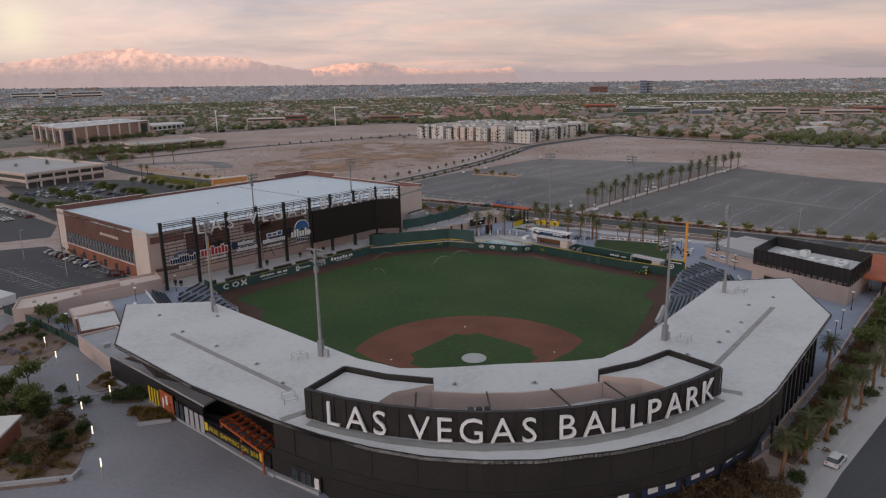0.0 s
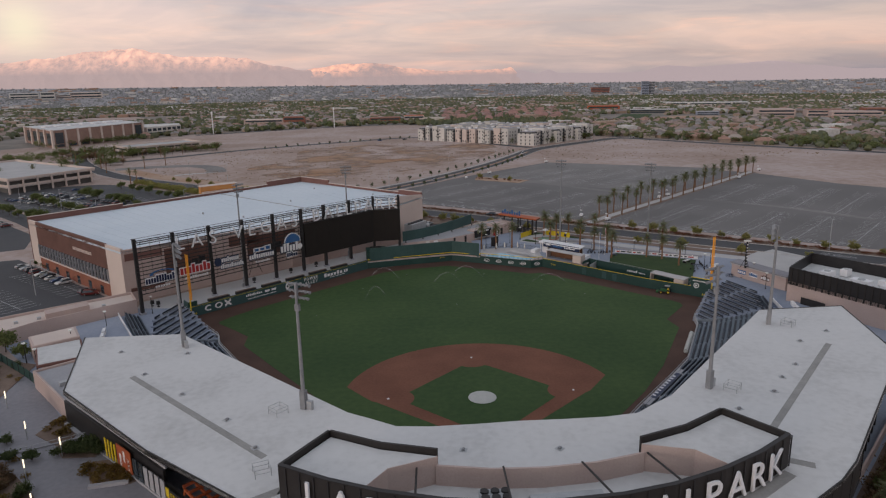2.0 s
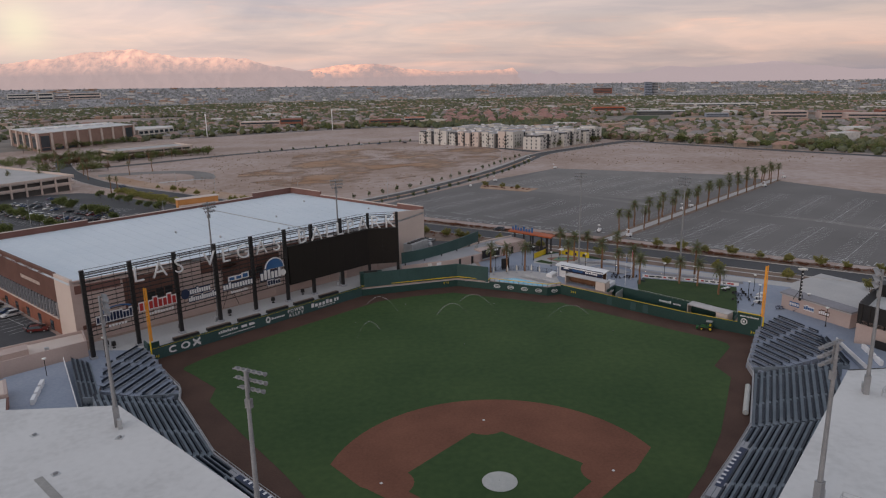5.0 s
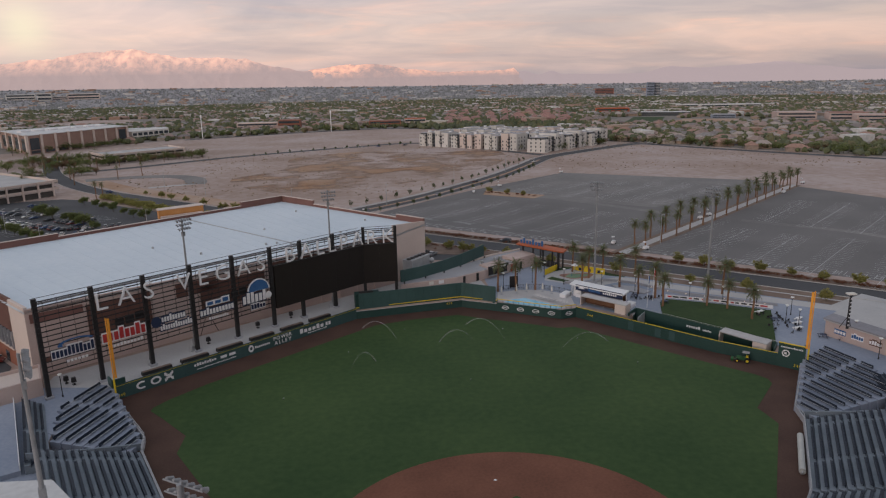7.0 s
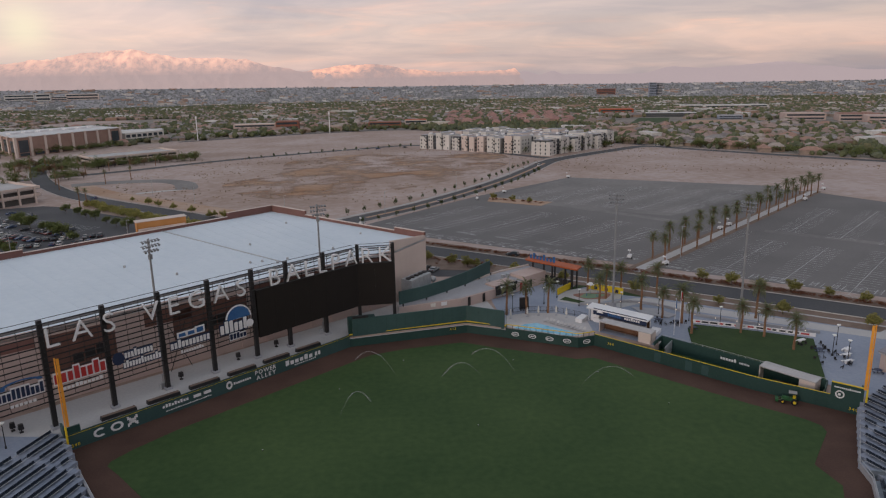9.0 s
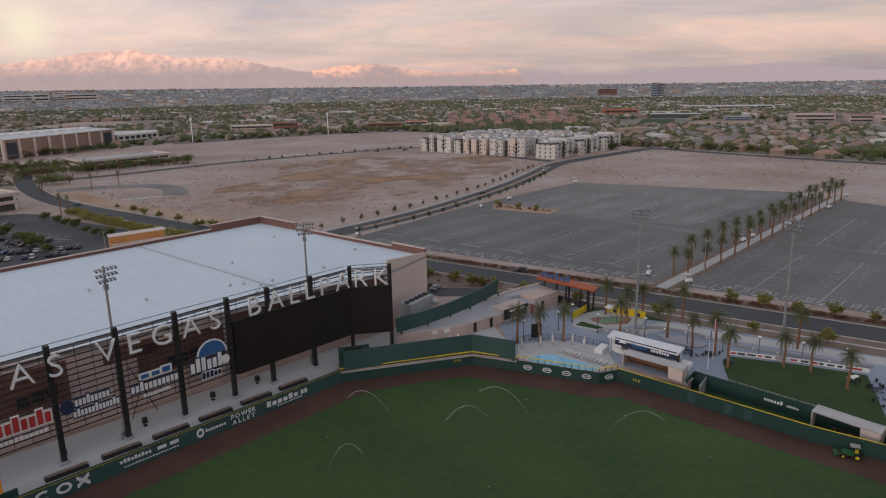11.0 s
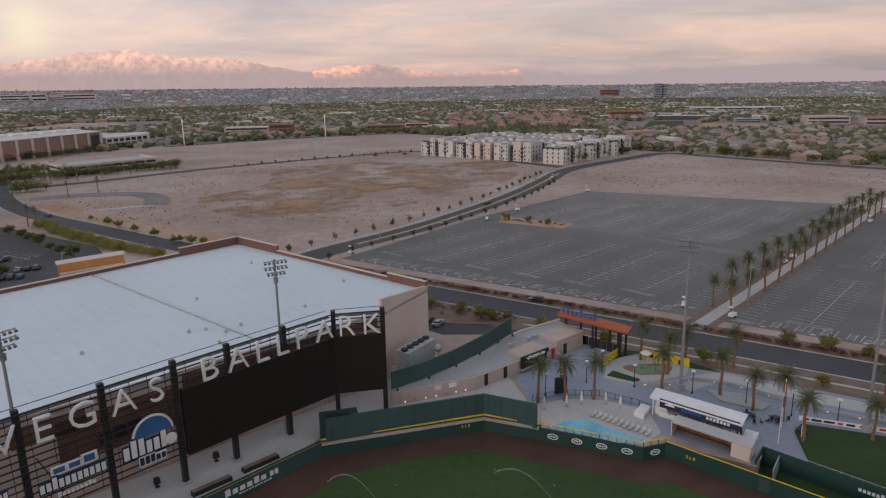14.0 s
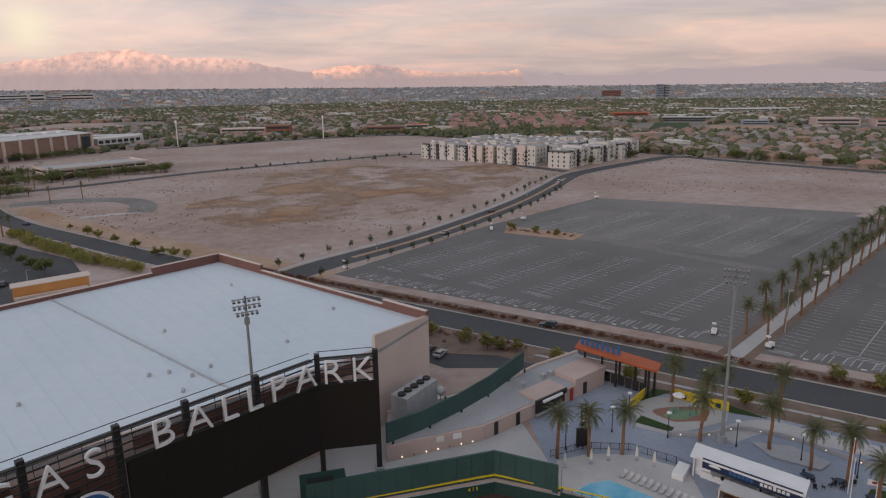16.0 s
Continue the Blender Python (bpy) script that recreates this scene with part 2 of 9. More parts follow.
M["pool"] = mat("pool_water", (0.13, 0.40, 0.58), (0.20, 0.50, 0.66), s1=0.5, s2=2, rough=0.08, spec=0.5, bump=0.25, dist=0.03)
M["tile"] = mat("pool_tile", (0.30, 0.45, 0.55), (0.38, 0.52, 0.60), s1=1, s2=6, rough=0.3)
M["poolstone"] = mat("pale_pool_deck", (0.42, 0.40, 0.40), (0.51, 0.49, 0.48), s1=0.3, s2=3)
M["trunk"] = mat("palm_trunk", (0.17, 0.09, 0.05), (0.27, 0.15, 0.085), s1=0.6, s2=5, bump=0.6)
M["bark"] = mat("tree_bark", (0.07, 0.05, 0.035), (0.12, 0.09, 0.07), s1=0.8, s2=6, bump=0.6)
M["frond"] = mat("palm_frond", (0.140, 0.158, 0.082), (0.22, 0.23, 0.125), s1=0.4, s2=2, island=0.25, bump=0)
M["leaf"] = mat("olive_leaves", (0.120, 0.150, 0.052), (0.20, 0.225, 0.09), s1=0.3, s2=2, island=0.35, bump=0)
M["leaf_y"] = mat("yellow_green_leaves", (0.24, 0.235, 0.075), (0.36, 0.33, 0.115), s1=0.3, s2=2, island=0.3, bump=0)
M["shrub"] = mat("dry_ochre_grass", (0.16, 0.11, 0.035), (0.26, 0.18, 0.06), s1=0.4, s2=2, island=0.3, bump=0)
M["rustshrub"] = mat("rust_shrub_leaves", (0.17, 0.075, 0.045), (0.26, 0.12, 0.07), s1=0.4, s2=2, island=0.3, bump=0)
M["bush"] = mat("dark_green_bush", (0.065, 0.092, 0.038), (0.115, 0.140, 0.058), s1=0.4, s2=2, island=0.3, bump=0)
M["hedge"] = mat("rust_brown_shrub", (0.15, 0.10, 0.06), (0.23, 0.155, 0.09), s1=0.4, s2=2, island=0.3, bump=0)
M["blue"] = mat("blue_sign_paint", (0.03, 0.10, 0.26), (0.05, 0.14, 0.32), s1=0.4, s2=3, rough=0.5)
M["navy"] = mat("navy_sign_paint", (0.018, 0.028, 0.065), (0.028, 0.042, 0.09), s1=0.4, s2=3, rough=0.5)
M["red"] = mat("red_sign_paint", (0.38, 0.03, 0.03), (0.46, 0.05, 0.05), s1=0.4, s2=3, rough=0.5)
M["brick"] = mat("red_brick", (0.22, 0.085, 0.055), (0.30, 0.12, 0.08), s1=0.4, s2=6)
M["tanbrick"] = mat("tan_brick", (0.28, 0.18, 0.145), (0.35, 0.235, 0.19), s1=0.2, s2=2)
M["stucco_w"] = mat("white_stucco", (0.56, 0.53, 0.49), (0.66, 0.63, 0.59), s1=0.1, s2=2, rand=0.05)
M["stucco_g"] = mat("grey_stucco", (0.095, 0.095, 0.092), (0.14, 0.135, 0.13), s1=0.1, s2=2, rand=0.1)
M["lampglow"] = mat("lamp_head", (0.75, 0.74, 0.70), (0.85, 0.84, 0.80), s1=0.5, s2=2, bump=0)
M["glowlamp"] = mat("lit_lamp", (0.9, 0.85, 0.7), (0.95, 0.9, 0.8), bump=0)
gl = M["glowlamp"].node_tree.nodes["Principled BSDF"]
gl.inputs["Emission Color"].default_value, gl.inputs["Emission Strength"].default_value = (1.0, 0.82, 0.58, 1), 1.4
M["green"] = mat("tractor_green", (0.025, 0.095, 0.035), (0.04, 0.13, 0.05), s1=0.5, s2=4, rough=0.4)
M["rubber"] = mat("black_rubber", (0.015, 0.015, 0.015), (0.025, 0.025, 0.025), s1=1, s2=8)
M["splash"] = mat("green_splash_pad", (0.14, 0.23, 0.14), (0.20, 0.29, 0.19), s1=0.5, s2=3)
M["terracotta"] = mat("terracotta_paving", (0.25, 0.13, 0.10), (0.32, 0.18, 0.14), s1=0.4, s2=3)
M["canvas"] = mat("cream_canvas", (0.60, 0.57, 0.52), (0.70, 0.67, 0.62), s1=1, s2=6)
M["wood"] = mat("brown_wood", (0.16, 0.08, 0.045), (0.24, 0.13, 0.08), s1=0.6, s2=5)


def thin_leaf(m, share):
    """Lets light through the leaves."""
    n, l = m.node_tree.nodes, m.node_tree.links
    b = n["Principled BSDF"]
    src = b.inputs["Base Color"].links[0].from_socket
    t, mx = n.new("ShaderNodeBsdfTranslucent"), n.new("ShaderNodeMixShader")
    l.new(src, t.inputs["Color"])
    mx.inputs[0].default_value = share
    l.new(b.outputs[0], mx.inputs[1])
    l.new(t.outputs[0], mx.inputs[2])
    l.new(mx.outputs[0], n["Material Output"].inputs["Surface"])


for k in ("rustshrub", "leaf", "leaf_y", "bush", "hedge", "frond", "shrub"):
    thin_leaf(M[k], 0.6)

# ---- building kit ----
def site(x, y):
    """Metres from the sheet of the site plan, whose scale widens slowly with distance; past the sheet's edge it goes on evenly."""
    a, b = min(max(x, -430.0), 480.0), min(max(y, -130.0), 780.0)
    w = 1 + 0.000171733 * a + -4.94221e-05 * b
    return ((0.976067 * a + -0.00374148 * b + 0.358287) / w + (x - a) * 1.04, (0.00605591 * a + 1.06837 * b + -3.00763) / w + (y - b) * 1.08)


def put(x, y, z, rx=0, ry=0, rz=0):
    """A pose at a place of the site plan."""
    return pose(*site(x, y), z, rx, ry, rz)


class Shape:
    """Gathers vertices and faces; make() links them as one mesh object."""

    def __init__(self):
        self.v, self.f = [], []

    def add(self, verts, faces):
        o = len(self.v)
        self.v += [tuple(p) for p in verts]
        self.f += [tuple(i + o for i in f) for f in faces]
        return self

    def box(self, x, y, z, sx, sy, sz, turn=0.0, taper=1.0):
        """A block whose base centre is (x, y, z)."""
        c, s = math.cos(radians(turn)), math.sin(radians(turn))
        pts = []
        for k, w in ((0, 1.0), (1, taper)):
            for a, b in ((-1, -1), (1, -1), (1, 1), (-1, 1)):
                u, v = a * sx / 2 * w, b * sy / 2 * w
                pts.append((x + u * c - v * s, y + u * s + v * c, z + k * sz))
        return self.add(pts, [(3, 2, 1, 0), (4, 5, 6, 7), (0, 1, 5, 4), (1, 2, 6, 5), (2, 3, 7, 6), (3, 0, 4, 7)])

    def prism(self, poly, z0, z1):
        """An upright solid over a flat outline (any simple polygon, listed anticlockwise)."""
        n = len(poly)
        tris = tess([Vector((p[0], p[1], 0)) for p in poly])
        self.add([(p[0], p[1], z0) for p in poly] + [(p[0], p[1], z1) for p in poly],
                 [(i, (i + 1) % n, n + (i + 1) % n, n + i) for i in range(n)] + [tuple(n + i for i in t) for t in tris]
                 + [tuple(reversed(t)) for t in tris])
        return self

    def sheet(self, poly, z):
        tris = tess([Vector((p[0], p[1], 0)) for p in poly])
        return self.add([(p[0], p[1], z) for p in poly], tris)

    def wall(self, path, z0, z1, thick, closed=False):
        """An upright wall along a line; thick is measured to the left of the way it runs."""
        pts = [Vector((p[0], p[1])) for p in path]
        n = len(pts)
        left = []
        for i in range(n):
            ds = []
            if i > 0 or closed:
                ds.append((pts[i] - pts[i - 1]).normalized())
            if i < n - 1 or closed:
                ds.append((pts[(i + 1) % n] - pts[i]).normalized())
            d = sum(ds, Vector((0, 0)))
            d = d.normalized() if d.length > 1e-6 else ds[0]
            nn = Vector((-d.y, d.x))
            k = 1.0 / max(0.45, abs(nn.dot(Vector((-ds[0].y, ds[0].x)))))
            left.append(pts[i] + nn * thick * k)
        v, f = [], []
        for i in range(n):
            za = z0[i] if isinstance(z0, (list, tuple)) else z0
            ta = z1[i] if isinstance(z1, (list, tuple)) else z1
            v += [(*pts[i], za), (*left[i], za), (*left[i], ta), (*pts[i], ta)]
        for i in range(n if closed else n - 1):
            a, b = 4 * i, 4 * ((i + 1) % n)
            f += [(a, b, b + 3, a + 3), (a + 3, b + 3, b + 2, a + 2), (a + 2, b + 2, b + 1, a + 1), (a + 1, b + 1, b, a)]
        if not closed:
            e = 4 * (n - 1)
            f += [(3, 2, 1, 0), (e, e + 1, e + 2, e + 3)]
        return self.add(v, f if thick > 0 else [tuple(reversed(q)) for q in f])

    def tube(self, a, b, r0, r1=None, n=8):
        r1 = r0 if r1 is None else r1
        a, b = Vector(a), Vector(b)
        d = (b - a).normalized()
        u = d.orthogonal().normalized()
        w = d.cross(u)
        ring = [(math.cos(2 * math.pi * i / n), math.sin(2 * math.pi * i / n)) for i in range(n)]
        self.add([a + (u * c + w * s) * r0 for c, s in ring] + [b + (u * c + w * s) * r1 for c, s in ring],
                 [(i, (i + 1) % n, n + (i + 1) % n, n + i) for i in range(n)] + [tuple(range(n - 1, -1, -1)), tuple(range(n, 2 * n))])
        return self

    def ball(self, x, y, z, rx, ry, rz, jitter=0.0, rng=random):
        t = (1 + 5 ** 0.5) / 2
        base = [(-1, t, 0), (1, t, 0), (-1, -t, 0), (1, -t, 0), (0, -1, t), (0, 1, t), (0, -1, -t), (0, 1, -t), (t, 0, -1), (t, 0, 1), (-t, 0, -1), (-t, 0, 1)]
        k = (1 + t * t) ** 0.5
        pts = []
        for p in base:
            j = 1 + rng.uniform(-jitter, jitter)
            pts.append((x + p[0] / k * rx * j, y + p[1] / k * ry * j, z + p[2] / k * rz * j))
        return self.add(pts, [(0, 11, 5), (0, 5, 1), (0, 1, 7), (0, 7, 10), (0, 10, 11), (1, 5, 9), (5, 11, 4), (11, 10, 2), (10, 7, 6), (7, 1, 8),
                              (3, 9, 4), (3, 4, 2), (3, 2, 6), (3, 6, 8), (3, 8, 9), (4, 9, 5), (2, 4, 11), (6, 2, 10), (8, 6, 7), (9, 8, 1)])

    def make(self, name, material, parent=None, label="", smooth=False, local=False, exact=False):
        """Links the mesh. The vertices are places of the site plan, in metres if exact is set, or in the thing's own axes if local is set."""
        me = bpy.data.meshes.new(name)
        v = self.v if local or exact else [(*site(p[0], p[1]), p[2]) for p in self.v]
        if parent is not None and not local:
            inv = root_of(parent).matrix_basis.inverted()
            v = [inv @ Vector(p) for p in v]
        me.from_pydata(v, [], self.f)
        me.materials.append(M[material] if isinstance(material, str) else material)
        if smooth:
            me.polygons.foreach_set("use_smooth", [True] * len(me.polygons))
        me.update()
        ob = new(name, me)
        if parent is not None:
            ob.parent = parent
        if label:
            tagged(ob, label)
        return ob


def root_of(ob):
    while ob.parent is not None:
        ob = ob.parent
    return ob


def tess(pts):
    from mathutils.geometry import tessellate_polygon
    out = []
    for t in tessellate_polygon([pts]):
        a, b, c = (pts[i] for i in t)
        up = (b.x - a.x) * (c.y - a.y) - (b.y - a.y) * (c.x - a.x)
        out.append(tuple(t) if up > 0 else tuple(reversed(t)))
    return out


def thing(name, label, category, x=0, y=0, z=0, turn=0, group="", kind="", exact=False):
    ob = new(name)
    ob.matrix_basis = (pose if exact else put)(x, y, z, 0, 0, turn)
    ob.empty_display_size = 0.5
    return tagged(ob, label, category, group, kind)


def structure(name, shape, material, label, category, exact=False):
    return tagged(shape.make(name, material, exact=exact), label, category, kind="structure")


LETTERS = {}


def letter_mesh(ch, depth, bold=0.0):
    key = (ch, depth, bold)
    if key not in LETTERS:
        cu = bpy.data.curves.new("glyph", "FONT")
        cu.body, cu.size, cu.extrude, cu.offset, cu.resolution_u = ch, 1.0, depth, bold, 3
        ob = bpy.data.objects.new("glyph", cu)
        me = bpy.data.meshes.new_from_object(ob)
        xs = [v.co.x for v in me.vertices] or [0]
        bpy.data.objects.remove(ob)
        bpy.data.curves.remove(cu)
        LETTERS[key] = (me, min(xs), max(xs))
    return LETTERS[key]


def lettering(text, at, height, spacing, material, parent, name="letter", depth=0.05, bold=0.0, squeeze=1.0):
    """Solid letters, each a mesh; at(s) gives the place and the angle of the wall s metres along the line. Returns the length used."""
    s = 0.0
    size = height / 0.73
    for ch in text:
        if ch == " ":
            s += spacing * 0.9 + height * 0.35
            continue
        me0, x0, x1 = letter_mesh(ch, depth / size, bold)
        w = (x1 - x0) * size * squeeze
        me = me0.copy()
        me.materials.clear()
        me.materials.append(M[material])
        (x, y, z), ang = at(s + w / 2)
        m = Matrix.Translation((x, y, z)) @ Euler((radians(90), 0, ang)).to_matrix().to_4x4() @ Matrix.Diagonal((size * squeeze, size, size, 1)) \
            @ Matrix.Translation((-(x0 + x1) / 2, 0, 0))
        me.transform(m)
        for p in me.vertices:
            p.co.x, p.co.y = site(p.co.x, p.co.y)
        me.transform(root_of(parent).matrix_basis.inverted())
        ob = new(name, me)
        ob.parent = parent
        s += w + spacing
    return s


def along(path, s):
    """The place and angle s metres along a flat line of points."""
    for a, b in zip(path, path[1:]):
        a, b = Vector(a[:2]), Vector(b[:2])
        d = (b - a).length
        if s <= d or b == Vector(path[-1][:2]):
            p = a + (b - a) * (s / d)
            return p, math.atan2(b.y - a.y, b.x - a.x)
        s -= d


def mirror(pts):
    return [(-x, y) for x, y in reversed(pts)]

# ---- the ground, the field and the roads ----
from mathutils.geometry import tessellate_polygon

def offset(path, w):
    pts = [Vector(p) for p in path]
    out = []
    for i, p in enumerate(pts):
        d = (pts[min(i + 1, len(pts) - 1)] - pts[max(i - 1, 0)]).normalized()
        out.append((p.x - d.y * w, p.y + d.x * w))
    return out


# edge of the playing field: outfield wall, then the right-hand side to the backstop
WALL = [(-75.2, 73.0), (-29.4, 112.6), (-27.2, 114.5), (3.0, 121.0), (12.6, 116.8), (29.4, 109.0), (33.8, 110.0), (60.9, 84.0), (75.6, 72.2)]
SIDE = [(75.6, 72.2), (63.0, 56.3), (61.8, 51.6), (49.2, 30.8), (41.2, 22.3), (29.8, 10.8), (24.2, 4.8), (16.0, -6.0), (8.0, -13.0), (0.0, -15.0)]
FIELD = WALL + SIDE[1:] + [(-x, y) for x, y in reversed(SIDE[1:-1])]
FIELD = list(reversed(FIELD))            # anticlockwise
HOLE = offset(WALL[:7], 0.3) + [(46.0, 102.4), (49.6, 106.5), (74.0, 80.6), (71.0, 77.4)] + [(75.5, 72.8)] + [(83.2, 76.6), (86.4, 65.8), (82.6, 54.6), (76.0, 45.0), (60.0, 20.0), (38.0, 0.0), (16.0, -17.0), (0.0, -20.0), (-16.0, -17.0), (-38.0, 0.0), (-60.0, 20.0), (-76.0, 45.0), (-78.6, 53.4), (-82.0, 66.0), (-79.7, 75.2)]

MID, NEAR_R, EDGE_R = (-13.6, -50.0), 1100.0, 4390.0


def terrain(x, y):
    """Height of the land in metres: level round the park, then falling to the valley floor and rising to the mountains' feet."""
    dx, dy = x - MID[0], y - MID[1]
    r = math.hypot(dx, dy)
    if r <= NEAR_R:
        return G
    if r < 3300:
        return G - 32 * (r - NEAR_R) / 2200
    az = max(-34.0, min(20.0, math.degrees(math.atan2(dx, dy))))
    rim = 28 - az * (0.8 if az < 0 else 0.4)
    return -29.5 + (rim + 29.5) * ((r - 3300) / 1090) ** 2


def round_at(r, n=144):
    return [(MID[0] + r * math.cos(2 * math.pi * i / n), MID[1] + r * math.sin(2 * math.pi * i / n)) for i in range(n)]


outer = round_at(NEAR_R)
HOLE_M = [site(x, y) for x, y in HOLE]
loops = [[Vector((x, y, 0)) for x, y in outer], [Vector((x, y, 0)) for x, y in HOLE_M]]
flatpts = [p for lp in loops for p in lp]
tri = []
for t in tessellate_polygon(loops):
    a, b, c = (flatpts[i] for i in t)
    tri.append(tuple(t) if (b.x - a.x) * (c.y - a.y) - (b.y - a.y) * (c.x - a.x) > 0 else tuple(reversed(t)))
g = Shape().add([(p.x, p.y, G) for p in flatpts], tri)
n0 = len(loops[0])
hv = [(x, y, G) for x, y in HOLE_M] + [(x, y, -0.3) for x, y in HOLE_M]
nh = len(HOLE)
g.add(hv, [(i, (i + 1) % nh, nh + (i + 1) % nh, nh + i) for i in range(nh)])
structure("ground", g, "sand", "pale pinkish desert sand and gravel reaching the horizon", "ground", True)

s = Shape().sheet(list(reversed(HOLE)), 0.0)
structure("warning_track", s, "track", "dark red-brown dirt warning track round the field", "track")

GRASS = [(-66.2, 69.0), (-63.8, 72.4), (-57.9, 78.6), (-27.6, 104.4), (-21.8, 109.2), (-13.0, 112.2), (1.0, 114.8), (9.4, 110.8), (21.3, 105.6), (27.2, 102.6), (31.5, 103.0),
         (44.6, 90.2), (56.2, 79.0), (64.0, 72.0), (65.6, 69.6), (65.2, 67.4), (56.2, 57.8), (57.0, 51.8), (43.4, 30.4), (34.5, 19.0), (24.0, 8.0), (14.0, -4.0), (6.0, -9.5), (0.0, -10.5),
         (-6.0, -9.5), (-14.0, -4.0), (-26.7, 10.7), (-36.1, 24.8), (-46.0, 38.0), (-56.0, 51.8), (-56.2, 57.6), (-63.0, 64.6), (-66.2, 67.6)]
structure("outfield_grass", Shape().prism(list(reversed(GRASS)), -0.02, 0.03), "grass", "deep green mown outfield turf with faint wear", "grass")

B1 = 27.43 / 2 ** 0.5
arc = [(29.0 * math.cos(a), 18.44 + 29.0 * math.sin(a)) for a in np.linspace(radians(15), radians(165), 40)]
skin = arc + [(-19.4 - 3.2, 19.4 - 0.6), (-21.6, 18.2), (-3.4, 1.4), (-3.9, 0.2), (-2.8, -2.9), (0, -4.1), (2.8, -2.9), (3.9, 0.2), (3.4, 1.4), (21.6, 18.2), (22.6, 18.8)]
structure("infield_dirt", Shape().prism(skin, -0.01, 0.045), "skin", "raked red-orange infield clay", "dirt", exact=True)
inner = []
for cx, cy, a0 in ((0, 2 * B1, 270), (-B1, B1, 0), (0, 0, 90), (B1, B1, 180)):
    r = 4.2 if cy != 0 else 3.9
    cor = (cx * 0.93, cy + (B1 - cy) * 0.07)
    for k in np.linspace(40, -40, 7):
        a = radians(a0 + k)
        inner.append((cor[0] + r * math.cos(a), cor[1] + r * math.sin(a)))
structure("infield_grass", Shape().prism(inner, 0.0, 0.06), "grass", "square of green infield turf inside the base paths", "grass", exact=True)
ring = [(2.9 * math.cos(a), 2.9 * math.sin(a)) for a in np.linspace(0, 2 * math.pi, 28, endpoint=False)]
mc = thing("mound_cover", "round pale grey tarpaulin over the pitcher's mound", "tarpaulin", 0.0, 18.0, 0.05, exact=True)
sh = Shape()
for (ra, za), (rb, zb) in zip(((1.0, 0.06), (0.98, 0.12), (0.75, 0.22), (0.4, 0.30)), ((0.98, 0.12), (0.75, 0.22), (0.4, 0.30), (0.02, 0.32))):
    n = len(ring)
    sh.add([(x * ra, y * ra, za) for x, y in ring] + [(x * rb, y * rb, zb) for x, y in ring], [(i, (i + 1) % n, n + (i + 1) % n, n + i) for i in range(n)])
sh.make("cover", "tarp", mc, smooth=True, local=True)
hc = thing("plate_cover", "round blue-grey tarpaulin over home plate", "tarpaulin", 0.1, 0.4, 0.05, exact=True)
sh = Shape()
n = len(ring)
sh.add([(x * 1.45, y * 1.45, 0.02) for x, y in ring] + [(x * 1.42, y * 1.42, 0.06) for x, y in ring] + [(0, 0, 0.1)],
       [(i, (i + 1) % n, n + (i + 1) % n, n + i) for i in range(n)] + [(n + i, n + (i + 1) % n, 2 * n) for i in range(n)])
sh.make("cover", "bluetarp", hc, local=True)
for i, (x, y) in enumerate(((B1 - .2, B1), (0, 2 * B1), (-B1 + .2, B1))):
    b = tagged(Shape().box(x, y, 0.05, 0.42, 0.42, 0.1, 45, taper=0.85).make("base", "white", exact=True), "small white canvas base on the clay", "base", "bases")

def road(name, path, width, material, label, z=0.03, category="road"):
    left, right = [], []
    pts = [Vector(p) for p in path]
    for i, p in enumerate(pts):
        d = (pts[min(i + 1, len(pts) - 1)] - pts[max(i - 1, 0)]).normalized()
        nn = Vector((-d.y, d.x))
        left.append(p + nn * width / 2)
        right.append(p - nn * width / 2)
    n = len(pts)
    s = Shape()
    zz = G + z
    s.add([(*p, zz) for p in right] + [(*p, zz) for p in left], [(i, i + 1, n + i + 1, n + i) for i in range(n - 1)])
    return structure(name, s, material, label, category)


def kerb(name, path, w=0.35, h=0.17, material="kerb"):
    return structure(name, Shape().wall(path, G - 0.1, G + h, w), material, "pale concrete kerb", "kerb")


def smooth_path(pts, k=6):
    out = []
    P = [Vector(pts[0])] + [Vector(p) for p in pts] + [Vector(pts[-1])]
    for i in range(1, len(P) - 2):
        a, b, c, d = P[i - 1:i + 3]
        for j in range(k):
            t = j / k
            out.append(0.5 * ((2 * b) + (c - a) * t + (2 * a - 5 * b + 4 * c - d) * t * t + (3 * b - 3 * c + d - a) * t ** 3))
    out.append(P[-1])
    return [(p.x, p.y) for p in out]


# town ground beyond the open lots
town = [site(x, y) for x, y in ((-420, 470), (-340, 560), (-244, 656), (-100, 746), (10, 772), (222, 552), (262, 512), (310, 466), (374, 408), (440, 356), (640, 226))] + [(840, 80)]
town = [(-900, 575)] + town + [(MID[0] + 1099 * math.cos(radians(a)), MID[1] + 1099 * math.sin(radians(a))) for a in range(10, 144, 4)]
structure("town_ground", Shape().sheet(town, G + 0.02), "town", "mottled ground between distant houses and gardens", "ground", exact=True)
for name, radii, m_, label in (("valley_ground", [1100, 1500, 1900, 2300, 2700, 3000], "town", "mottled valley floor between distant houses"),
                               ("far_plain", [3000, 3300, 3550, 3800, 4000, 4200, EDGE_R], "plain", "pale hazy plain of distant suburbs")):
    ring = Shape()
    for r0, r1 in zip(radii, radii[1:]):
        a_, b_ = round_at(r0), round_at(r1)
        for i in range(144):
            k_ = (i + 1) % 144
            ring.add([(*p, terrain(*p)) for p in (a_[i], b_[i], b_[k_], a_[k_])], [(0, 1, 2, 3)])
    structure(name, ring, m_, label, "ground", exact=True)

